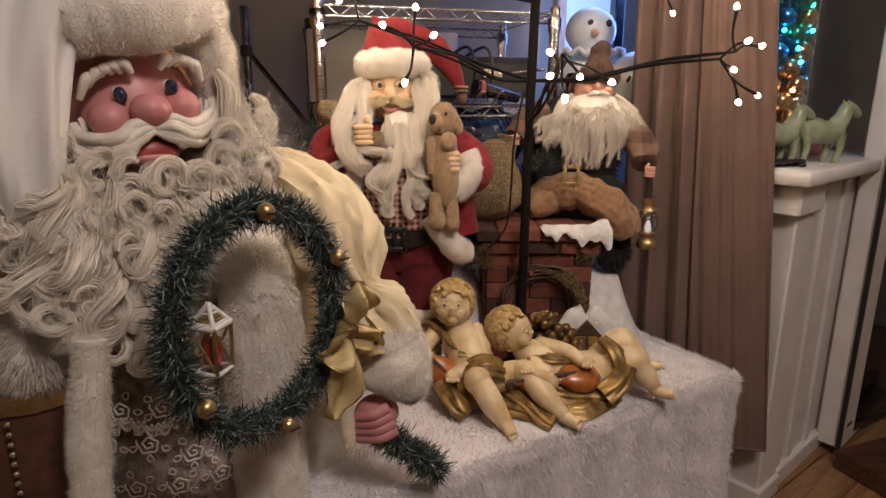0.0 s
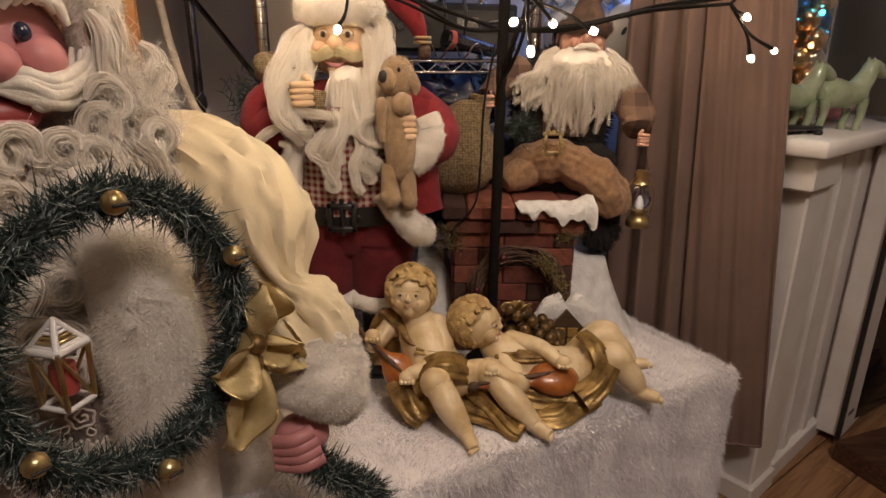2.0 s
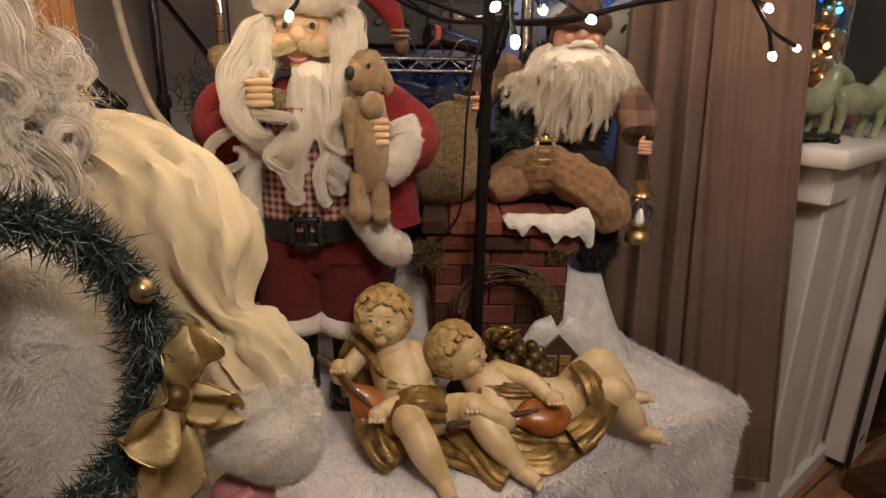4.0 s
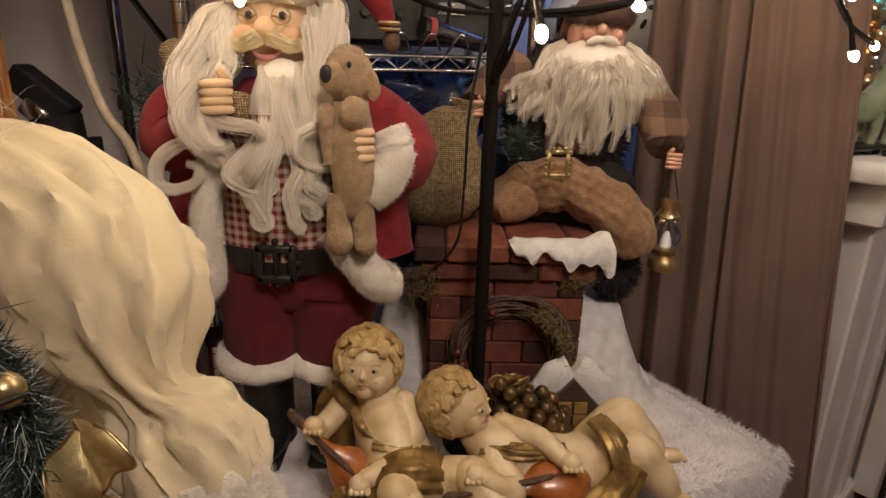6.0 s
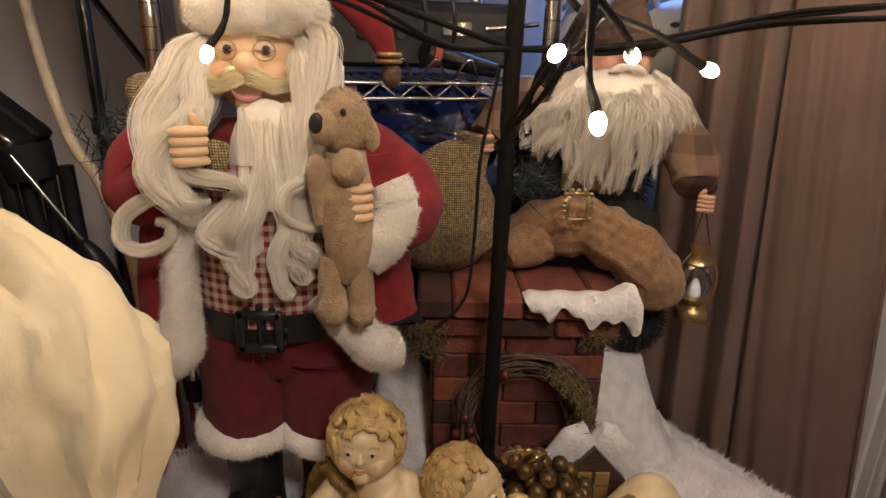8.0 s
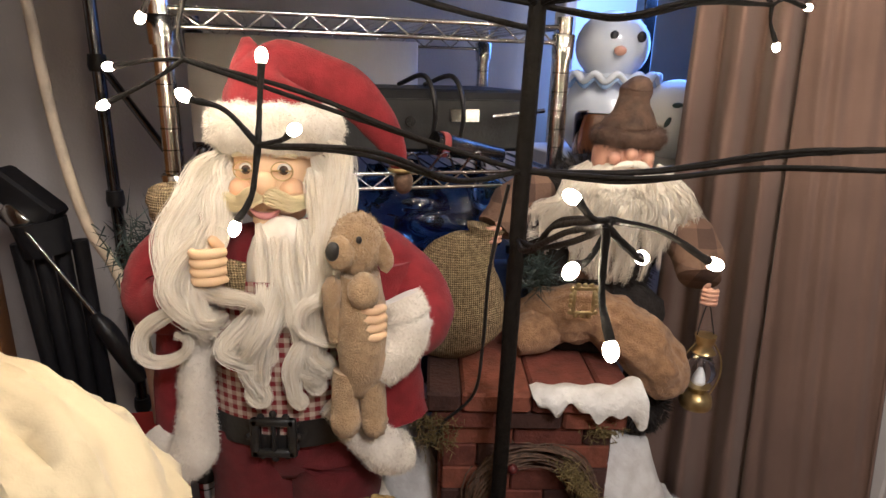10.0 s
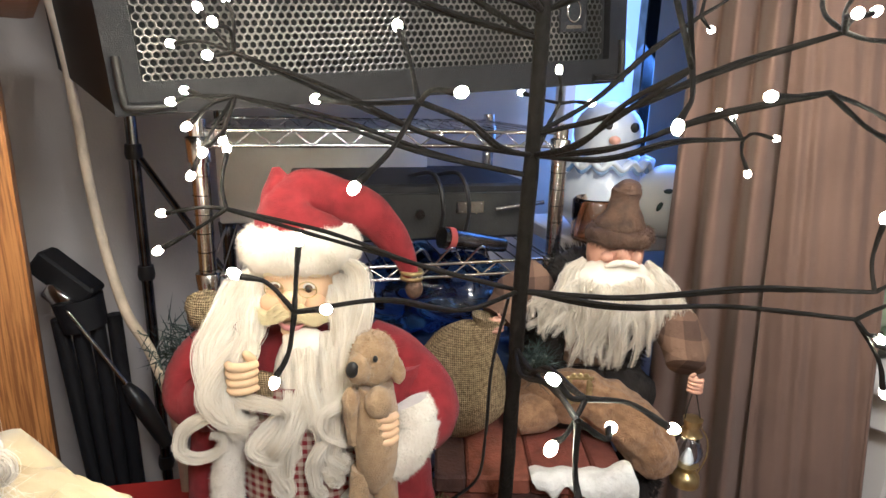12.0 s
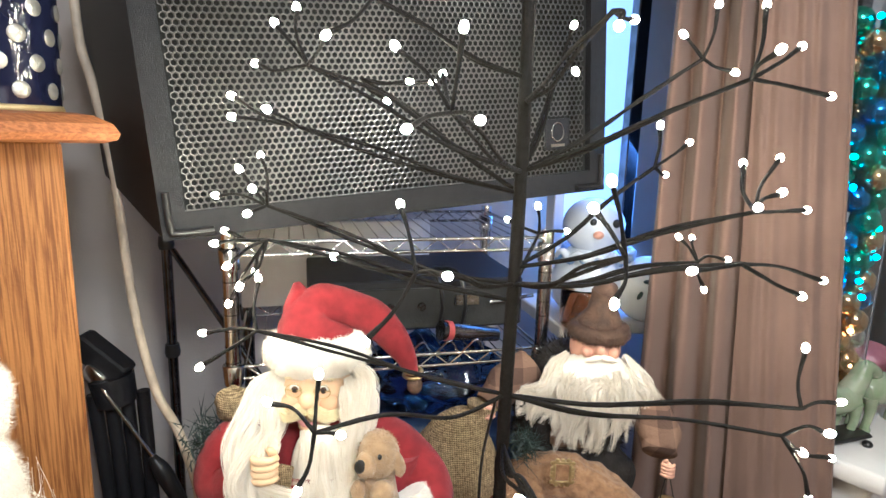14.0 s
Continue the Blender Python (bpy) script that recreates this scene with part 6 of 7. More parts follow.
def green_wreath():
    w = holder("garland_wreath", tuple(WC - UP * 0.13), "dark green tinsel wreath with bells, lantern and bow", "wreath")
    s = Shape()
    s.tube([wreath_at(t) for t in np.linspace(0, 2 * math.pi, 60)], 0.011, GREEN, 8)
    part("wire_ring", s, w)
    g = np.random.default_rng(51)

    def needles(pts, n, seed, length=0.022):
        k = g.integers(0, len(pts), n)
        p = np.array(pts)[k] + g.normal(0, 0.004, (n, 3))
        d = g.normal(0, 1, (n, 3))
        f = Shape().hairs(p + d * 0.005, d, length * 0.9, 0.001, GREEN, 0.3, seed)
        m = n // 3
        f.hairs(p[:m] + d[:m] * 0.006, d[:m], length * 0.85, 0.0006, FROST, 0.3, seed + 1)
        return f

    part("needles", needles([wreath_at(t) for t in np.linspace(0, 2 * math.pi, 300)], 9500, 52), w, kind="stuff")
    tail = spline([(-0.1, 0.79, 0.615), (-0.065, 0.79, 0.585), (-0.03, 0.8, 0.555), (-0.01, 0.81, 0.53)], 40)
    part("tail_needles", needles(tail, 2800, 55, 0.022), w, kind="stuff")
    for t, out in ((1.62, 0.03), (3.65, 0.03), (4.75, 0.03), (0.45, 0.025)):
        b = Shape().ball(wreath_at(t, 1.0, out), 0.0105, GOLD, seg=18, rings=12)
        b.tube([wreath_at(t, 1.0, out + 0.013) + WA * x for x in (-0.007, 0.007)], 0.0016, BLACK, 5)
        part("jingle_bell", b, w, "gold jingle bell")
    # open star lantern in white and gold
    c = np.array((-0.272, 0.652, 0.805))
    lan = part("lantern_frame", lantern_frame(c), w, "white and gold toy lantern frame")
    part("red_candle", Shape().tube([c - UP * 0.022, c + UP * 0.006], 0.011, LIP, 12), lan, "red candle")
    # bow of wired gold ribbon
    k = np.array((-0.135, 0.765, 0.775))
    bow = part("bow_knot", Shape().ball(k, (0.014, 0.012, 0.016), LAME, rough=0.006, freq=90), w, "wired gold ribbon bow")

    def petal(way, length, wide, lift, seed):
        """A crumpled loop of ribbon, broad in the middle, with a wired edge."""
        d = np.array(way, float)
        d /= np.linalg.norm(d)
        ac = np.cross(d, WN)
        us, cs = np.linspace(0, 1, 18), np.linspace(-1, 1, 13)
        v = [[k + d * length * u + ac * wide * x * (0.25 + 0.75 * math.sin(math.pi * min(1, u * 0.9 + 0.1)) ** 0.7) + WN * (lift * math.sin(math.pi * u * 0.8) + 0.012 * math.sin(4 * x + seed + 3 * u) + 0.007 * math.sin(11 * u + 5 * x + seed * 2)) for x in cs] for u in us]
        sh = Shape().grid(np.array(v).reshape(-1, 3), 18, 13, LAME, closed=False)
        sh.grid((np.array(v) - WN * 0.0015).reshape(-1, 3), 18, 13, LAME, closed=False)
        for e in (0, -1):
            sh.tube([x[e] for x in v], 0.0013, GOLD, 5)
        return sh

    part("ribbon_loop", petal(WA * 0.1 + UP, 0.075, 0.022, 0.03, 1), bow)
    part("ribbon_loop", petal(-WA * 0.9 - UP * 0.15, 0.062, 0.034, 0.035, 2), bow)
    part("ribbon_tail", petal(-WA * 0.45 - UP, 0.115, 0.03, 0.02, 3), bow)
    part("ribbon_tail", petal(WA * 0.8 - UP * 0.6, 0.06, 0.02, 0.025, 4), bow)
    for d in ((0.006, -0.022, -0.012), (0.012, -0.024, 0.012)):
        part("jingle_bell", Shape().ball(k + d, 0.011, OLDGOLD, seg=16, rings=10), bow)


def lantern_frame(c):
    s = Shape()
    h, r = 0.072, 0.021
    low = [c + WA * (r * math.cos(t)) + WN * (r * math.sin(t)) - UP * h * 0.45 for t in (0.4, 1.97, 3.54, 5.11)]
    top = [c + WA * (r * 1.1 * math.cos(t)) + WN * (r * 1.1 * math.sin(t)) + UP * h * 0.35 for t in (0.4, 1.97, 3.54, 5.11)]
    for i in range(4):
        j = (i + 1) % 4
        s.tube([low[i], low[j]], 0.0028, SATIN, 6)
        s.tube([top[i], top[j]], 0.004, SATIN, 6)
        s.tube([low[i], top[i]], 0.0026, GOLD, 6)
        s.tube([low[i], top[j]], 0.0018, GOLD, 6)
        s.tube([top[i], c + UP * h * 0.7], 0.003, SATIN, 6)
        for q in np.linspace(0.15, 0.85, 6):
            s.tube([top[i] * (1 - q) + (c + UP * h * 0.7) * q, top[j] * (1 - q) + (c + UP * h * 0.7) * q], 0.0018, SATIN if int(q * 10) % 2 else GOLD, 5)
        for q in np.linspace(0.05, 0.95, 10):
            s.ball(low[i] * (1 - q) + top[i] * q, 0.0026, GOLD, seg=6, rings=5)
    return s


green_wreath()

# ---- twig tree with small lamps ----
POLE = spline([(0.172, 1.235, 0.497), (0.172, 1.225, 0.8), (0.17, 1.19, 1.12), (0.172, 1.165, 1.4), (0.168, 1.15, 1.74)], 12)
tree = holder("twig_light_tree", (0.172, 1.235, 0.497), "black twig tree with warm white lamps on branch tips", "light tree")
part("trunk", Shape().tube(POLE, np.linspace(0.0105, 0.008, len(POLE)), BARK, 14, rough=0.08, freq=60), tree)
part("foot_plate", Shape().lathe((0.172, 1.235, 0), [(0.05, 0.497), (0.05, 0.503), (0.016, 0.508)], BARK, 24), tree)
BULB = Shape().ball((0, 0, 0), (0.0042, 0.0042, 0.006), LED, seg=10, rings=8).mesh("lamp")


def branch(z, fork, tips):
    """A limb from the trunk at height z to the fork, with a twig and a lamp for each tip."""
    g = random.Random(int(fork[0] * 9000) + int(z * 100))
    i = int(np.argmin(abs(POLE[:, 2] - z)))
    a, b = POLE[i], np.array(fork)
    ln = np.linalg.norm(b - a)
    jit = lambda k: np.array([g.uniform(-1, 1) for _ in range(3)]) * k * ln
    s = Shape()
    for _ in range(2):
        o = jit(0.012)
        s.tube([a, a * 0.66 + b * 0.34 + jit(0.02) + o - UP * 0.03 * ln, a * 0.33 + b * 0.67 + jit(0.02) + o, b], (0.0029, 0.0026, 0.0023, 0.0022), BARK, 7, 7, rough=0.3, freq=120)
    limb_ob = part("branch", s, tree)
    for t in tips:
        t = np.array(t)
        d = t - b
        m = b + d * 0.5 + jit(0.025)
        end = t - d / np.linalg.norm(d) * 0.004
        tw = part("twig", Shape().tube([b, m, end], (0.0024, 0.002, 0.003), BARK, 6, 6, rough=0.25, freq=140), limb_ob)
        lamp = new("lamp", BULB)
        lamp.parent = limb_ob
        lamp.location = Vector(t) - tree.location
        lamp.rotation_euler = Vector(d).to_track_quat("Z", "Y").to_euler()


branch(1.12, (-0.046, 0.985, 1.166), [(-0.094, 0.985, 1.198), (-0.043, 0.995, 1.225), (-0.014, 0.956, 1.180), (-0.060, 0.966, 1.111)])
branch(1.13, (-0.150, 1.130, 1.222), [(-0.221, 1.137, 1.214), (-0.213, 1.105, 1.182), (-0.156, 1.160, 1.281)])
branch(1.13, (0.505, 1.080, 1.165), [(0.501, 1.083, 1.239), (0.550, 1.080, 1.175)])
branch(1.12, (0.462, 1.040, 1.151), [(0.487, 1.000, 1.176), (0.485, 1.035, 1.134), (0.564, 1.100, 1.092), (0.497, 1.030, 1.081)])
branch(1.04, (0.179, 0.900, 1.139), [(0.156, 0.905, 1.151), (0.151, 0.872, 1.117), (0.249, 0.912, 1.110)])
branch(1.03, (0.164, 0.860, 1.145), [(0.167, 0.840, 1.086), (0.199, 0.900, 1.117)])
branch(1.28, (0.055, 0.980, 1.338), [(0.034, 1.036, 1.397), (0.085, 0.939, 1.346), (0.009, 0.955, 1.276), (-0.037, 1.050, 1.337)])
branch(1.28, (-0.136, 1.140, 1.378), [(-0.172, 1.150, 1.420), (-0.140, 1.100, 1.402), (-0.206, 1.160, 1.386), (-0.147, 1.100, 1.373), (-0.161, 1.200, 1.435)])
branch(1.26, (-0.137, 1.140, 1.336), [(-0.200, 1.170, 1.340), (-0.202, 1.140, 1.329), (-0.180, 1.120, 1.306), (-0.166, 1.120, 1.281), (-0.160, 1.160, 1.291), (-0.184, 1.130, 1.256)])
branch(1.28, (0.244, 0.950, 1.366), [(0.218, 0.920, 1.436), (0.194, 0.876, 1.418), (0.233, 0.934, 1.327)])
branch(1.29, (0.373, 1.000, 1.353), [(0.317, 0.979, 1.349), (0.458, 1.035, 1.313), (0.507, 1.080, 1.320)])
branch(1.30, (0.395, 1.030, 1.401), [(0.377, 0.990, 1.410), (0.431, 1.050, 1.420), (0.477, 1.080, 1.399), (0.411, 1.100, 1.447), (0.451, 1.100, 1.454)])
branch(1.27, (0.446, 1.270, 1.298), [(0.498, 1.290, 1.299), (0.459, 1.330, 1.323), (0.427, 1.300, 1.329), (0.464, 1.280, 1.255)])
branch(1.30, (0.354, 1.220, 1.434), [(0.408, 1.250, 1.467), (0.356, 1.220, 1.488), (0.380, 1.250, 1.423)])
branch(1.27, (0.212, 1.250, 1.336), [(0.208, 1.250, 1.374), (0.254, 1.270, 1.337), (0.172, 1.300, 1.347)])
branch(1.42, (0.084, 0.980, 1.489), [(0.030, 1.000, 1.548), (0.092, 0.950, 1.558), (0.047, 0.930, 1.473), (0.108, 0.930, 1.482), (0.073, 1.100, 1.534)])
branch(1.42, (-0.075, 1.100, 1.539), [(-0.116, 1.120, 1.585), (-0.091, 1.120, 1.602), (-0.038, 1.020, 1.559), (-0.145, 1.140, 1.543)])
branch(1.41, (-0.090, 1.120, 1.472), [(-0.174, 1.140, 1.506), (-0.115, 1.080, 1.490), (-0.171, 1.130, 1.482)])
branch(1.43, (0.384, 1.050, 1.533), [(0.384, 1.000, 1.555), (0.458, 1.100, 1.573), (0.497, 1.100, 1.522), (0.415, 1.100, 1.614)])
branch(1.43, (0.394, 1.200, 1.570), [(0.367, 1.200, 1.598), (0.406, 1.200, 1.634), (0.435, 1.200, 1.555)])
branch(1.43, (0.222, 1.200, 1.575), [(0.231, 1.200, 1.605), (0.237, 1.200, 1.551)])
branch(1.52, (0.218, 0.960, 1.576), [(0.216, 0.930, 1.559), (0.248, 1.000, 1.577)])
branch(1.41, (-0.045, 1.300, 1.542), [(-0.009, 1.300, 1.513), (0.024, 1.280, 1.539), (0.055, 1.300, 1.541)])
branch(1.53, (0.003, 1.050, 1.600), [(-0.034, 1.000, 1.556), (-0.020, 1.050, 1.618)])

part("cable", Shape().tube([(0.16, 1.22, 1.1), (0.145, 1.23, 1.0), (0.142, 1.235, 0.9), (0.135, 1.25, 0.82), (0.1, 1.265, 0.77), (0.09, 1.27, 0.745)], 0.0022, BLACK, 6, 8), tree)

# ---- wire shelf with the loudspeaker ----
RX, RY = turned(15)
RA = np.array((-0.272, 1.372, 0.0))
RL, RD = 0.56, 0.36


def at_rack(a, b, z):
    return RA + RX * a + RY * b + UP * z


rack = holder("wire_shelf", tuple(at_rack(0.28, 0.18, 0)), "chrome wire shelf rack with ribbed posts", "shelf")
for a, b, mat in ((0, 0, STEEL), (RL, 0, STEEL), (0, RD, DARKSTEEL), (RL, RD, STEEL)):
    s = Shape().tube([at_rack(a, b, 0.03), at_rack(a, b, 1.3)], 0.0127, mat, 18)
    for z in np.arange(0.1, 1.28, 0.028):
        s.tube([at_rack(a, b, z - 0.0008), at_rack(a, b, z + 0.0008)], 0.0133, DARKSTEEL, 18)
    post = part("post", s, rack)
    part("foot", Shape().lathe(at_rack(a, b, 0), [(0.02, 0), (0.02, 0.02), (0.014, 0.03)], BLACK, 14), post)
    for z in (0.62, 1.07, 1.27):
        part("collar", Shape().lathe(at_rack(a, b, 0), [(0.016, z - 0.03), (0.0185, z + 0.004), (0.016, z + 0.006)], BLACK if z < 1 else mat, 18), post)


def wire_shelf(z):
    s = Shape()
    for b in (0, RD):
        for dz in (0.0, -0.022):
            s.tube([at_rack(0, b, z + dz), at_rack(RL, b, z + dz)], 0.003, STEEL, 8)
        pts = [at_rack(0.02 + i * 0.0275, b, z - (0.022 if i % 2 else 0.0)) for i in range(20)]
        s.tube(pts, 0.0018, STEEL, 6)
    for a in (0, RL):
        s.tube([at_rack(a, 0, z), at_rack(a, RD, z)], 0.003, STEEL, 8)
    part("shelf_frame", s, rack)
    for i in range(22):
        part("shelf_wire", Shape().tube([at_rack(0.02 + i * 0.025, 0, z + 0.003), at_rack(0.02 + i * 0.025, RD, z + 0.003)], 0.0014, STEEL, 5), rack)


for z in (0.35, 0.68, 1.07, 1.285):
    wire_shelf(z)

# loudspeaker: textured cabinet, perforated grille, corner guards and badge
S0, S1 = np.array((-0.325, 1.262, 1.305)), np.array((0.388, 1.6, 1.37))
SX = (S1 - S0) / np.linalg.norm(S1 - S0)
SN = np.cross(SX, UP)
SN /= np.linalg.norm(SN)
SU = np.cross(SN, SX) * -1
SU = SU if SU[2] > 0 else -SU
SW, SH, SD = float(np.linalg.norm(S1 - S0)), 0.45, 0.46


def at_spk(a, b, d):
    return S0 + SX * a + SU * b + SN * d


spk = holder("loudspeaker", tuple(S0), "black stage loudspeaker with perforated steel grille lying on its side", "loudspeaker")


def slab(a0, a1, b0, b1, d0, d1, mat, bevel=0.0):
    s = Shape()
    v = [at_spk(a, b, d) for d in (d0, d1) for a, b in ((a0, b0), (a1, b0), (a1, b1), (a0, b1))]
    return s.add(v, [(3, 2, 1, 0), (4, 5, 6, 7), (0, 1, 5, 4), (1, 2, 6, 5), (2, 3, 7, 6), (3, 0, 4, 7)], mat)


v = [at_spk(a, b, d) for d, a0, a1, b0 in ((-SD, -0.1, SW - 0.06, 0.07), (-0.02, 0.0, SW, 0.0)) for a, b in ((a0, b0), (a1, b0), (a1, SH), (a0, SH))]
part("cabinet", Shape().add(v, [(3, 2, 1, 0), (4, 5, 6, 7), (0, 1, 5, 4), (1, 2, 6, 5), (2, 3, 7, 6), (3, 0, 4, 7)], PLASTIC), spk, smooth=False)
for q in ((0, SW, 0, 0.04), (0, SW, SH - 0.04, SH), (0, 0.035, 0.04, SH - 0.04), (SW - 0.035, SW, 0.04, SH - 0.04)):
    part("front_rim", slab(*q, -0.02, 0.0, PLASTIC), spk, smooth=False)
part("baffle", slab(0.03, SW - 0.03, 0.035, SH - 0.035, -0.02, -0.016, material("black_foam", (0.012, 0.012, 0.012), 0.95)), spk, smooth=False)


def grille():
    """A steel sheet with round holes in staggered rows, cut as rings of six-sided cells."""
    s = Shape()
    p = 0.0102
    verts, faces = [], []
    a = np.arange(6) * math.pi / 3 + math.pi / 6
    cell = np.stack([np.cos(a), np.sin(a)], -1)
    rows = int((SH - 0.084) / (p * 0.866))
    for j in range(rows):
        y = 0.044 + j * p * 0.866
        for i in range(int((SW - 0.08) / p)):
            x = 0.042 + (i + 0.5 * (j % 2)) * p
            if 0.657 < x < 0.713 and 0.083 < y < 0.143:
                continue
            k = len(verts)
            for q in cell * p * 0.5774:
                verts.append(at_spk(x + q[0], y + q[1], -0.008))
            for q in cell * p * 0.40:
                verts.append(at_spk(x + q[0], y + q[1], -0.0085))
            faces += [(k + m, k + (m + 1) % 6, k + 6 + (m + 1) % 6, k + 6 + m) for m in range(6)]
    return s.add(verts, faces, GRILLE)


GRILLE = material("grille_steel", (0.13, 0.126, 0.12), 0.28, 0.92, second=(0.09, 0.087, 0.083), scale=12, bump=0.0)
part("grille", grille(), spk, "perforated grey steel grille", smooth=False)
badge = part("badge", slab(0.659, 0.712, 0.085, 0.141, -0.01, -0.004, PLASTIC), spk, "square black badge with ring mark", smooth=False)
part("ring_mark", Shape().tube([at_spk(0.685 + 0.013 * math.cos(t), 0.117 + 0.017 * math.sin(t), -0.003) for t in np.linspace(0, 6.283, 24)], 0.0016, STEEL, 6), badge)
part("lettering_bar", slab(0.670, 0.700, 0.090, 0.095, -0.004, -0.003, STEEL), badge, smooth=False)
for a, w in ((0.0, 1), (SW, -1)):
    for b, h in ((0.0, 1), (SH, -1)):
        s = Shape().tube([at_spk(a + 0.07 * w, b + 0.01 * h, 0.004), at_spk(a + 0.02 * w, b + 0.01 * h, 0.004), at_spk(a + 0.012 * w, b + 0.02 * h, 0.004), at_spk(a + 0.012 * w, b + 0.07 * h, 0.004)], 0.009, BLACK, 8, 3, 0.6)
        part("corner_guard", s, spk)

# things on the rack
amp = holder("amplifier", tuple(at_rack(0.34, 0.2, 1.075)), "black amplifier with cables on the wire shelf", "amplifier")
part("case", Shape().box(at_rack(0.34, 0.21, 1.14), (0.42, 0.26, 0.1), PLASTIC, (0, 0, 15), bevel=0.004), amp, smooth=False)
part("front_plate", Shape().box(at_rack(0.34, 0.078, 1.135), (0.4, 0.008, 0.08), material("amp_face", (0.03, 0.03, 0.03), 0.4), (0, 0, 15), bevel=0.002), amp, smooth=False)
for i in range(3):
    part("socket", Shape().tube([at_rack(0.22 + 0.06 * i, 0.074, 1.14), at_rack(0.22 + 0.06 * i, 0.066, 1.14)], 0.008, DARKSTEEL, 12), amp)
part("label_bars", Shape().box(at_rack(0.43, 0.072, 1.15), (0.05, 0.004, 0.02), STEEL, (0, 0, 15)), amp, smooth=False)
for i in range(2):
    x = 0.36 + 0.045 * i
    part("cable", Shape().tube([at_rack(x - 0.02, 0.16, 1.195), at_rack(x, 0.06, 1.21), at_rack(x + 0.01, 0.03, 1.16), at_rack(x + 0.01, 0.06, 1.09)], 0.004, BLACK, 8, 6), amp)
part("handle_bar", Shape().tube([at_rack(0.47, 0.05, 1.15), at_rack(0.56, 0.05, 1.16)], 0.004, STEEL, 8), amp)
thing("white_box", Shape().box(at_rack(0.2, 0.33, 1.175), (0.42, 0.03, 0.19), WHITE, (0, 0, 15), bevel=0.003), "flat white carton standing behind the amplifier", "box", tuple(at_rack(0.2, 0.33, 1.08)))
BLUEGLASS = clear("blue_plastic", (0.07, 0.17, 0.45), 0.12)
GREENGLASS = clear("green_glass", (0.08, 0.35, 0.2), 0.05)


def bottle(name, a, b, z, h, r, mat, label, lying=False):
    prof = [(r * 0.9, 0), (r, 0.01), (r, h * 0.6), (r * 0.85, h * 0.7), (r * 0.36, h * 0.82), (r * 0.34, h)]
    base = at_rack(a, b, z)
    ob = holder(name, tuple(base), label, "bottle", "bottles on the wire shelf")
    sh = Shape()
    turn = (0, 80, 15) if lying else (0, 0, 0)
    sh.lathe(base + (UP * r if lying else 0), prof, mat, 20, turn)
    part("bottle_body", sh, ob)
    cap = Shape().lathe(base + (UP * r if lying else 0), [(r * 0.4, h), (r * 0.42, h + 0.014), (r * 0.38, h + 0.016)], BLACK, 14, turn)
    part("cap", cap, ob)


g0 = random.Random(12)
for i in range(7):
    bottle("glass_bottle", 0.2 + 0.055 * i, 0.08 + 0.1 * (i % 2), 0.69, 0.2 + 0.06 * g0.random(), 0.026, GREENGLASS if i % 2 else BLUEGLASS, "upright tinted bottle on the wire shelf")
for i in range(5):
    bottle("water_bottle", 0.24 + 0.07 * i, 0.22 + 0.08 * (i % 2), 0.69, 0.28, 0.033, BLUEGLASS, "blue plastic water bottle on the wire shelf")
can = holder("microphone", tuple(at_rack(0.5, -0.02, 1.075)), "dark microphone lying on the wire shelf", "microphone")
part("handle", Shape().tube([at_rack(0.36, 0.0, 1.115), at_rack(0.48, 0.03, 1.09)], (0.018, 0.013), DARKSTEEL, 16), can)
part("band", Shape().tube([at_rack(0.37, 0.002, 1.113), at_rack(0.38, 0.004, 1.111)], 0.0192, LIP, 16), can)
for i in range(3):
    part("stand_wire", Shape().tube([at_rack(0.3 + 0.05 * i, -0.01, 1.075), at_rack(0.32 + 0.05 * i, -0.03, 1.105), at_rack(0.34 + 0.05 * i, -0.01, 1.08)], 0.002, STEEL, 6, 5), can)
thing("blue_bag", Shape().ball(at_rack(0.38, 0.1, 0.99), (0.15, 0.1, 0.07), BLUEGLASS, rough=0.03, freq=30, seg=40, rings=24), "crumpled blue plastic bag under the wire shelf", "bag", tuple(at_rack(0.38, 0.1, 0.93)))
thing("storage_box", Shape().box(at_rack(0.38, 0.15, 0.8), (0.36, 0.24, 0.22), material("dark_blue_tub", (0.03, 0.05, 0.12), 0.4), (0, 0, 15), bevel=0.01), "dark blue plastic storage tub on the shelf", "box", tuple(at_rack(0.38, 0.15, 0.69)))

# second dark post and braces behind
s = Shape().tube([(-0.537, 1.707, 0.0), (-0.537, 1.707, 1.33)], 0.011, DARKSTEEL, 14)
st = thing("dark_pole", s, "dark metal pole leaning behind the shelf", "pole", (-0.537, 1.707, 0))
for z in (0.5, 0.95, 1.2):
    part("clamp", Shape().lathe((-0.537, 1.707, 0), [(0.015, z), (0.017, z + 0.01), (0.015, z + 0.03)], BLACK, 14), st)
part("brace", Shape().tube([(-0.52, 1.7, 1.2), (-0.3, 1.6, 0.95)], 0.007, DARKSTEEL, 10), st)

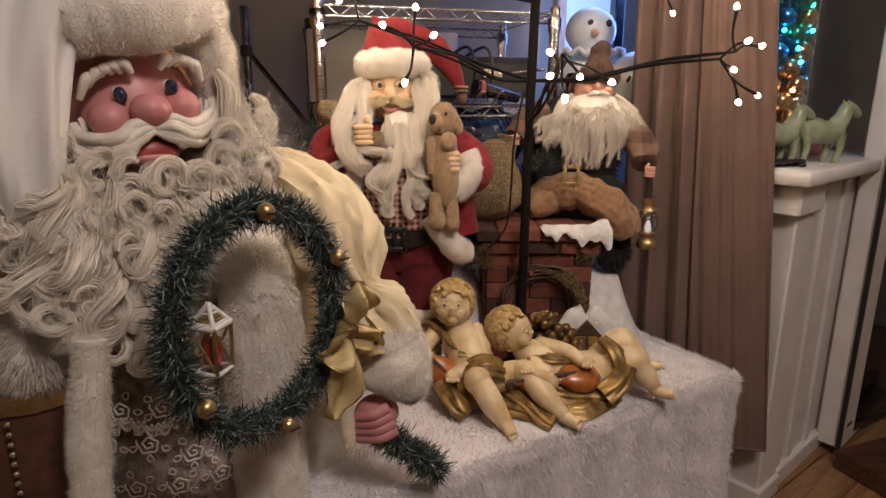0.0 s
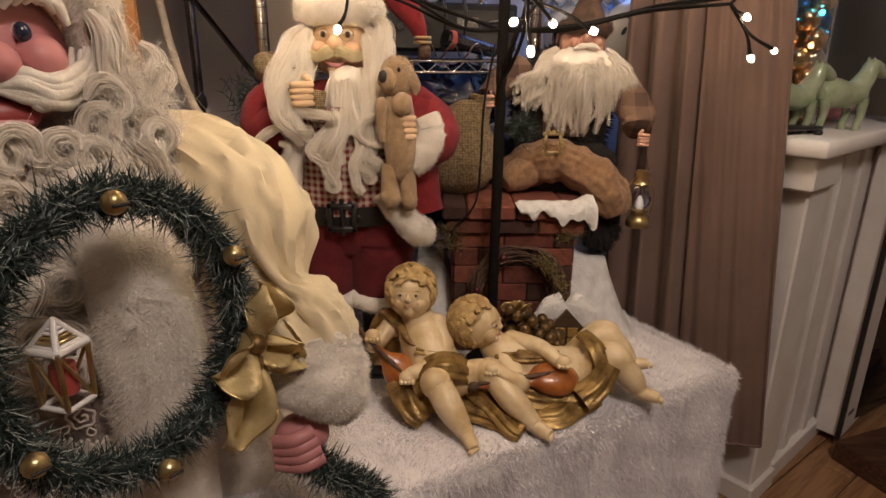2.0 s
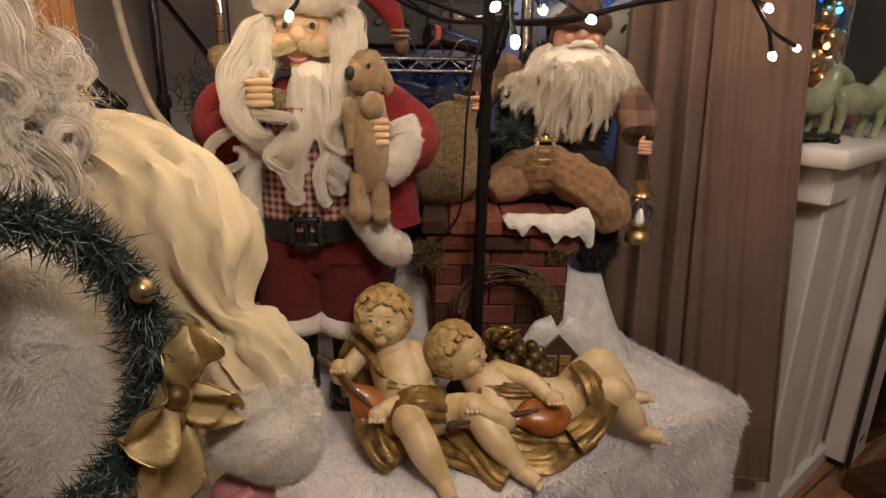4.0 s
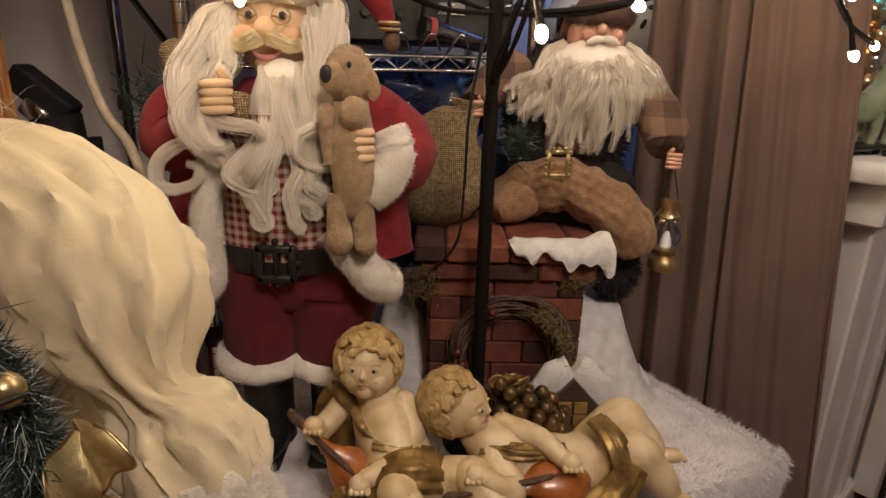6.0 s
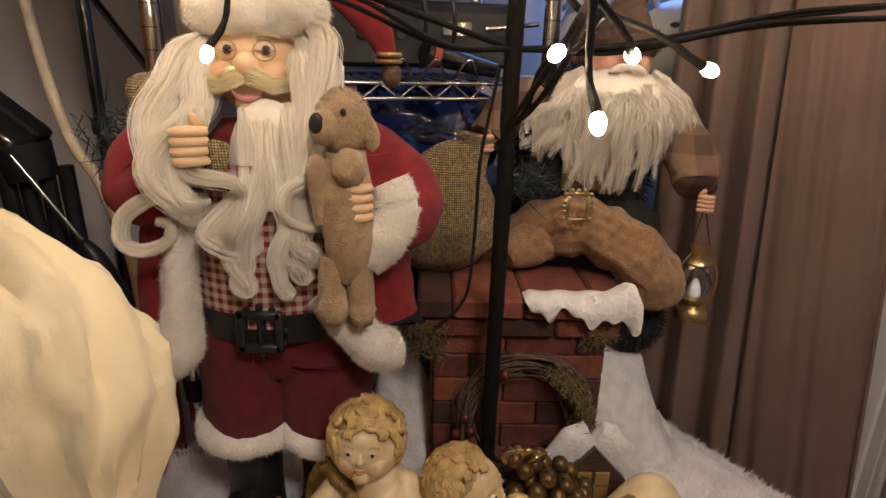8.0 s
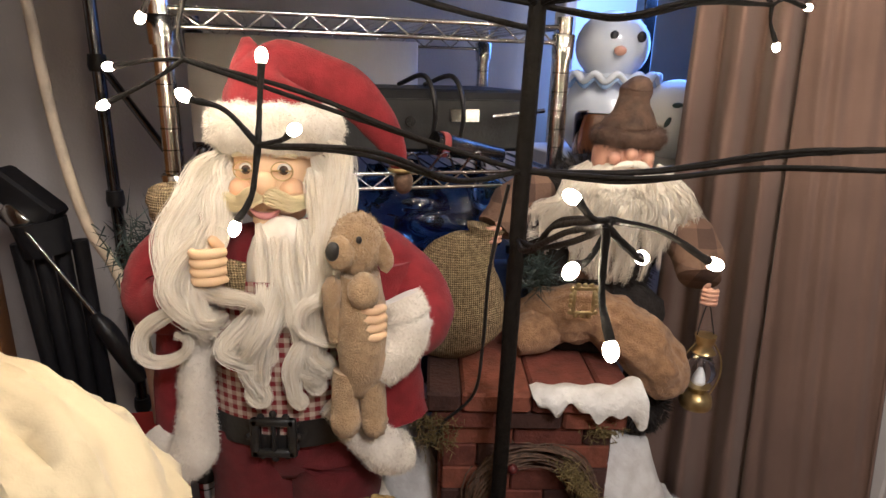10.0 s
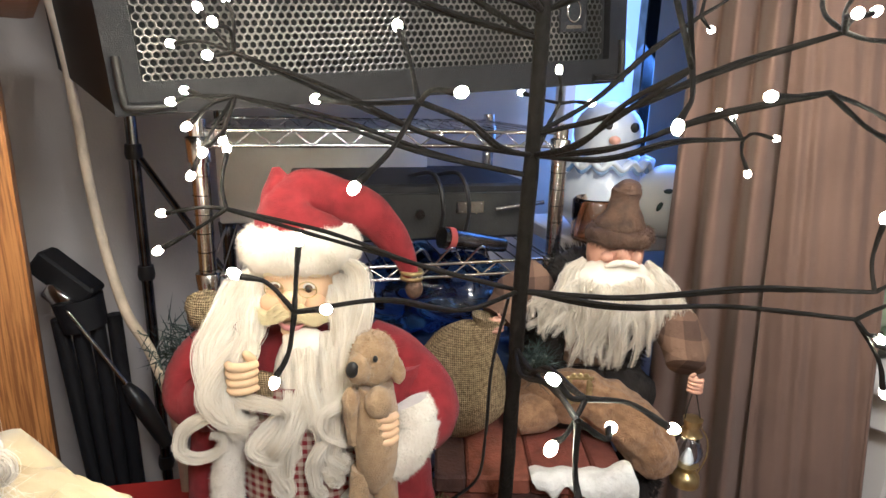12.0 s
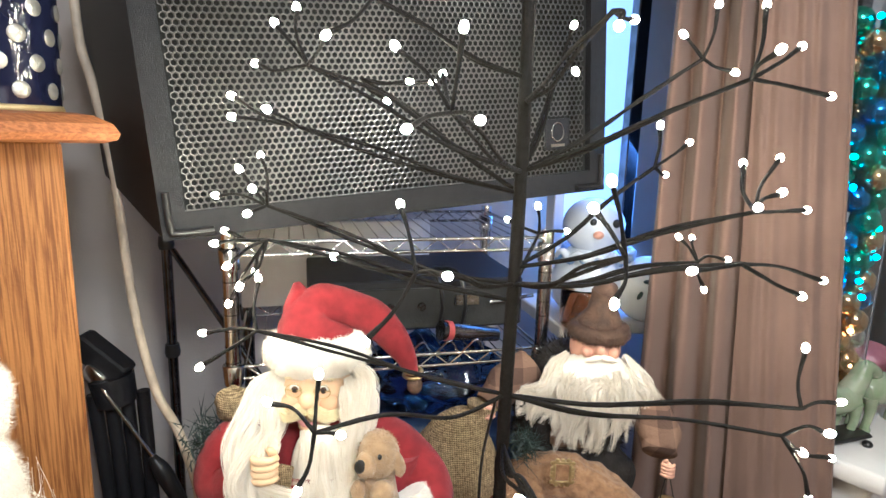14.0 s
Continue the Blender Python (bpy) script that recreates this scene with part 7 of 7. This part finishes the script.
# ornaments on the window ledge
def cookie_jar(x, y, z):
    j = holder("snowman_jar", (x, y, z), "white ceramic snowman jar with blue shading", "jar")
    C = material("glazed_white", (0.75, 0.78, 0.85), 0.15, second=(0.6, 0.66, 0.8), scale=12, bump=0.03, coat=0.5)
    part("body", Shape().lathe((x, y, 0), [(0.06, z), (0.085, z + 0.03), (0.09, z + 0.08), (0.07, z + 0.13), (0.05, z + 0.15)], C, 26), j)
    part("lid", Shape().ball((x, y, z + 0.2), (0.07, 0.07, 0.065), C, seg=24, rings=14), j)
    BL = material("glazed_blue", (0.2, 0.32, 0.6), 0.15, second=(0.4, 0.5, 0.7), scale=20, bump=0.03, coat=0.5)
    rim = [(x + 0.088 * math.cos(t), y + 0.088 * math.sin(t), z + 0.142 + 0.007 * math.sin(14 * t)) for t in np.linspace(0, 2 * math.pi, 140)]
    part("frill", Shape().tube(rim, 0.011, C, 10, flat=0.6), j, "wavy white frill")
    part("frill_edge", Shape().tube([(a, b, c - 0.009) for a, b, c in rim], 0.005, BL, 8), j, "blue painted edge of the frill")
    for k in (-1, 1):
        part("eye", Shape().ball((x + 0.025 * k + 0.01, y - 0.062, z + 0.215), (0.009, 0.006, 0.01), BLACK, seg=10, rings=8), j)
    part("beak", Shape().ball((x - 0.005, y - 0.072, z + 0.19), (0.012, 0.012, 0.009), SKIN, seg=10, rings=8), j)


cookie_jar(0.415, 1.77, 1.072)
EGG = material("painted_egg", (0.75, 0.74, 0.72), 0.15, second=(0.7, 0.7, 0.7), bump=0.0, coat=0.4)
egg = holder("painted_bank", (0.535, 1.72, 1.072), "round white ceramic bank painted with dark leaves", "ornament")
part("body", Shape().ball((0.535, 1.72, 1.14), (0.075, 0.065, 0.075), EGG, seg=28, rings=18), egg)
for i, (a, b) in enumerate(((-0.02, 0.03), (0.005, 0.045), (0.02, 0.02), (-0.035, 0.0), (0.035, -0.01), (0.0, 0.005))):
    part("painted_leaf", Shape().ball((0.535 + a, 1.72 - 0.065 * math.sqrt(max(0, 1 - (a / 0.075) ** 2 - (b / 0.075) ** 2)), 1.14 + b), (0.011, 0.003, 0.005), GREEN, (0, 40 * i, 0), seg=10, rings=7), egg)
thing("glass_jar", Shape().lathe((0.375, 1.66, 0), [(0.04, 1.071), (0.045, 1.08), (0.045, 1.15), (0.04, 1.155), (0.037, 1.15), (0.037, 1.08)], clear("jar_glass", (0.9, 0.6, 0.4)), 24), "glass jar with amber contents", "jar", (0.375, 1.66, 1.07))

# ---- oak cabinet with the spotted vase ----
CX, CY = turned(35)
CE = np.array((-0.417, 1.197, 0.0))


def at_cab(a, b, z):
    return CE - CX * a + CY * b + UP * z


cab = holder("oak_cabinet", tuple(at_cab(0.3, 0.2, 0)), "oak cabinet with rounded top edge", "cabinet")
part("body", Shape().box(at_cab(0.3, 0.2, 0.7225), (0.6, 0.38, 1.445), OAK, (0, 0, 35), bevel=0.004), cab, smooth=False)
s = Shape()
prof = [(-0.045, 0), (-0.058, 0.004), (-0.062, 0.012), (-0.055, 0.024), (-0.035, 0.034), (-0.015, 0.037)]
loop = lambda o, z: [at_cab(-0.0 + x, y, z) for x, y in ((o, o), (0.64 - o, o), (0.64 - o, 0.4 - o), (o, 0.4 - o))]
v = np.array([loop(o, 1.445 + z) for o, z in prof]).reshape(-1, 3)
s.grid(v, len(prof), 4, OAKTOP, caps=True)
part("top", s, cab, smooth=False)
part("groove", Shape().box(at_cab(0.13, 0.008, 0.65), (0.006, 0.004, 1.1), DARKWOOD, (0, 0, 35)), cab, smooth=False)
VASE = material("dark_blue_vase", (0.015, 0.018, 0.05), 0.1, bump=0.0, coat=0.6)
vc = at_cab(0.06, 0.12, 0.045)
vase = holder("spotted_vase", tuple(vc + UP * 1.437), "dark blue glossy vase with silver dots", "vase")
part("vase_body", Shape().lathe(vc, [(0.066, 1.438), (0.07, 1.446), (0.074, 1.6), (0.078, 1.75), (0.072, 1.75), (0.068, 1.46)], VASE, 36), vase)
part("foot_ring", Shape().lathe(vc, [(0.071, 1.437), (0.073, 1.44), (0.071, 1.446)], LAME, 36), vase)
SILVER = material("silver_leaf", (0.7, 0.68, 0.62), 0.35, 0.7, second=(0.5, 0.48, 0.44), scale=60, bump=0.4)
for j in range(8):
    for i in range(10):
        t = (i + 0.5 * (j % 2)) * 0.628
        z = 1.465 + 0.035 * j
        r = 0.0712 + 0.0255 * (z - 1.446)
        o = np.array((math.cos(t), math.sin(t), 0))
        part("silver_dot", Shape().ball(vc + o * r + UP * z, (0.0022, 0.011, 0.0115), SILVER, (0, 0, math.degrees(t)), seg=12, rings=8), vase)

# cream hose, folded black stand and red carton behind
thing("cream_hose", Shape().tube([(-0.6, 1.56, 2.2), (-0.6, 1.55, 1.68), (-0.578, 1.55, 1.535), (-0.553, 1.55, 1.384), (-0.523, 1.53, 1.13), (-0.46, 1.47, 0.98), (-0.39, 1.42, 0.9), (-0.36, 1.42, 0.7), (-0.36, 1.42, 0.02)], 0.0085, material("cream_rubber", (0.66, 0.56, 0.42), 0.5), 12, 8), "cream plastic hose hanging down the wall", "hose", (-0.36, 1.42, 0))
stand = holder("folded_stand", (-0.485, 1.5, 0), "folded black metal stand with chrome rod", "stand")
for i in range(4):
    part("leg", Shape().tube([(-0.545 + 0.03 * i, 1.49 + 0.01 * i, 0.95), (-0.485 + 0.02 * i, 1.5, 0.045)], (0.014, 0.014), PLASTIC, 10), stand)
part("head", Shape().box((-0.525, 1.5, 1.03), (0.12, 0.05, 0.05), PLASTIC, (0, 40, 0), bevel=0.005), stand, smooth=False)
part("clip", Shape().box((-0.530, 1.475, 1.0), (0.05, 0.02, 0.035), STEEL, (0, 40, 0), bevel=0.004), stand)
part("collar", Shape().tube([(-0.510, 1.5, 0.99), (-0.500, 1.5, 0.93)], (0.045, 0.04), PLASTIC, 16), stand)
part("rod", Shape().tube([(-0.510, 1.46, 0.985), (-0.409, 1.46, 0.825)], 0.004, STEEL, 8), stand, "thin chrome rod")
part("grip", Shape().tube([(-0.413, 1.46, 0.83), (-0.390, 1.46, 0.79), (-0.345, 1.46, 0.7)], (0.008, 0.018, 0.013), BLACK, 12, 4), stand, "black rubber grip")
stand.location = (-0.595, 1.6, -0.045)
RB = material("red_carton", (0.42, 0.03, 0.025), 0.5, second=(0.36, 0.025, 0.02), scale=10, bump=0.1)
box = holder("red_carton", (-0.43, 1.36, 0.0), "red printed carton with white lettering", "box")
part("carton", Shape().box((-0.43, 1.36, 0.33), (0.22, 0.16, 0.66), RB, (0, 0, 12), bevel=0.003), box, smooth=False)
for txt, dz in (("uper", 0.0), ("uck", -0.028)):
    cu = bpy.data.curves.new("print", "FONT")
    cu.body, cu.size, cu.extrude, cu.align_x = txt, 0.032, 0.0004, "RIGHT"
    cu.materials.append(WHITE)
    ob = new("lettering", cu)
    ob.parent = box
    ob.matrix_basis = pose(0.08, -0.065, 0.625 + dz, 90, 0, 12)

# ---- on the white ledge ----
JADE = material("pale_jade", (0.4, 0.44, 0.3), 0.25, second=(0.27, 0.34, 0.2), scale=25, bump=0.05, coat=0.5)
JADE.node_tree.nodes["Principled BSDF"].inputs["Subsurface Weight"].default_value = 0.4
JADE.node_tree.nodes["Principled BSDF"].inputs["Subsurface Radius"].default_value = (0.01, 0.02, 0.01)


def jade_horse(a, b, turn, k, label):
    base = at_ledge(a, b, 0.928)
    d = np.array((math.cos(radians(turn)), math.sin(radians(turn)), 0))
    w = np.cross(UP, d)
    P = lambda x, y, z: base + (d * x + w * y + UP * z) * k
    s = Shape()
    s.tube([P(-0.06, 0, 0.07), P(-0.03, 0, 0.075), P(0.02, 0, 0.07), P(0.05, 0, 0.075)], np.array((0.022, 0.03, 0.026, 0.024)) * k, JADE, 16, 5)
    s.tube([P(0.045, 0, 0.08), P(0.065, 0, 0.105), P(0.075, 0, 0.125), P(0.1, 0, 0.115), P(0.112, 0, 0.108)], np.array((0.022, 0.018, 0.015, 0.012, 0.008)) * k, JADE, 14, 5)
    for x, y in ((-0.055, 0.012), (-0.05, -0.012), (0.04, 0.012), (0.05, -0.012)):
        s.tube([P(x, y, 0.065), P(x + 0.004, y, 0.035), P(x - 0.003, y, 0.008), P(x, y, 0.002)], np.array((0.013, 0.008, 0.007, 0.009)) * k, JADE, 10, 4)
    s.tube([P(-0.078, 0, 0.08), P(-0.095, 0, 0.06), P(-0.092, 0, 0.03)], np.array((0.009, 0.009, 0.004)) * k, JADE, 10, 4)
    for y in (-0.006, 0.006):
        s.tube([P(0.07, y, 0.13), P(0.068, y, 0.143)], np.array((0.005, 0.001)) * k, JADE, 8)
    return thing("horse_figurine", s, label, "figurine", tuple(base))


jade_horse(0.22, 0.07, 18, 1.1, "pale green jade horse on the white sill")
jade_horse(0.07, 0.12, 18, 1.05, "green jade horse on a black carved base")
s = Shape().box(at_ledge(0.07, 0.1, 0.941), (0.13, 0.05, 0.008), BLACK, (0, 0, 20), bevel=0.003)
for dx in (-0.05, 0.05):
    for dy in (-0.015, 0.015):
        s.ball(at_ledge(0.07, 0.1, 0.933) + np.array((dx, dy, 0)), (0.009, 0.009, 0.007), BLACK)
thing("figurine_base", s, "small black carved stand on the sill", "stand", tuple(at_ledge(0.07, 0.1, 0.928)))
thing("rose_quartz", Shape().ball(at_ledge(0.42, 0.15, 0.985), (0.065, 0.05, 0.05), material("rose_stone", (0.5, 0.22, 0.26), 0.3, second=(0.36, 0.14, 0.18), scale=16, bump=0.3), rough=0.012, freq=30), "pink polished stone on the sill", "stone", tuple(at_ledge(0.42, 0.15, 0.928)))
thing("drinking_glass", Shape().lathe(at_ledge(0.35, 0.24, 0), [(0.025, 0.928), (0.033, 1.05), (0.031, 1.05), (0.024, 0.933)], clear("thin_glass", (0.95, 0.97, 1.0)), 20), "clear drinking glass on the sill", "glass", tuple(at_ledge(0.35, 0.24, 0.928)))

# tall glass cylinder full of baubles with coloured lights
tc = at_ledge(0.235, 0.2, 0)
tower = holder("bauble_vase", tuple(tc + UP * 0.928), "tall glass cylinder filled with shiny baubles and blue lights", "vase")
glass = part("cylinder", Shape().lathe(tc, [(0.085, 0.929), (0.085, 1.75), (0.082, 1.75), (0.082, 0.934)], clear("cylinder_glass", (0.96, 0.98, 1.0), 0.02), 32), tower, "clear glass cylinder")
glass.visible_shadow = False
metal = [material("bauble_%s" % n, c, 0.12, 0.95, second=tuple(v * 0.8 for v in c), bump=0.02) for n, c in (("gold", (0.75, 0.5, 0.25)), ("copper", (0.6, 0.28, 0.14)), ("green", (0.1, 0.5, 0.35)), ("blue", (0.08, 0.3, 0.7)), ("silver", (0.7, 0.68, 0.66)))]
balls = [Shape().ball((0, 0, 0), 0.027, m, seg=20, rings=14).mesh("bauble") for m in metal]
g1 = random.Random(44)
for k in range(19):
    for i in range(5):
        t = i * 1.2566 + k * 0.7
        ob = new("bauble", balls[g1.choice((0, 1, 4, 0)) if k < 5 else g1.choice((0, 2, 3, 3, 2))])
        ob.parent, ob.location = tower, Vector((0.054 * math.cos(t), 0.054 * math.sin(t), 0.03 + k * 0.041))
CYAN = glowing("cyan_light", (0.05, 0.55, 1.0), 9.0)
TEAL = glowing("teal_light", (0.05, 0.9, 0.6), 7.0)
AMBER = glowing("amber_light", (1.0, 0.5, 0.15), 6.0)
pins = [Shape().ball((0, 0, 0), 0.006, m, seg=8, rings=6).mesh("lamp") for m in (CYAN, TEAL, AMBER)]
for k in range(64):
    t, z = g1.uniform(0, 6.28), g1.uniform(0.02, 0.78)
    ob = new("lamp", pins[g1.choice((0, 0, 1)) if z > 0.2 else 2])
    ob.parent, ob.location = tower, Vector((0.073 * math.cos(t), 0.073 * math.sin(t), z))

# planks of the floor that come into view
pm = None
for i in range(8):
    for j in range(3):
        if pm is None:
            pm = Shape().box((0, 0, 0), (0.596, 0.117, 0.014), PLANK, bevel=0.002).mesh("plank", False)
        ob = new("plank", pm)
        ob.parent = floor
        ob.matrix_basis = Matrix.Translation((0.75 + 0.0 * i, 1.1, -0.007)) @ pose(0, 0, 0, 0, 0, 37) @ Matrix.Translation((j * 0.6 + 0.3 * (i % 2) - 0.3, 0.12 * i - 0.6, 0))
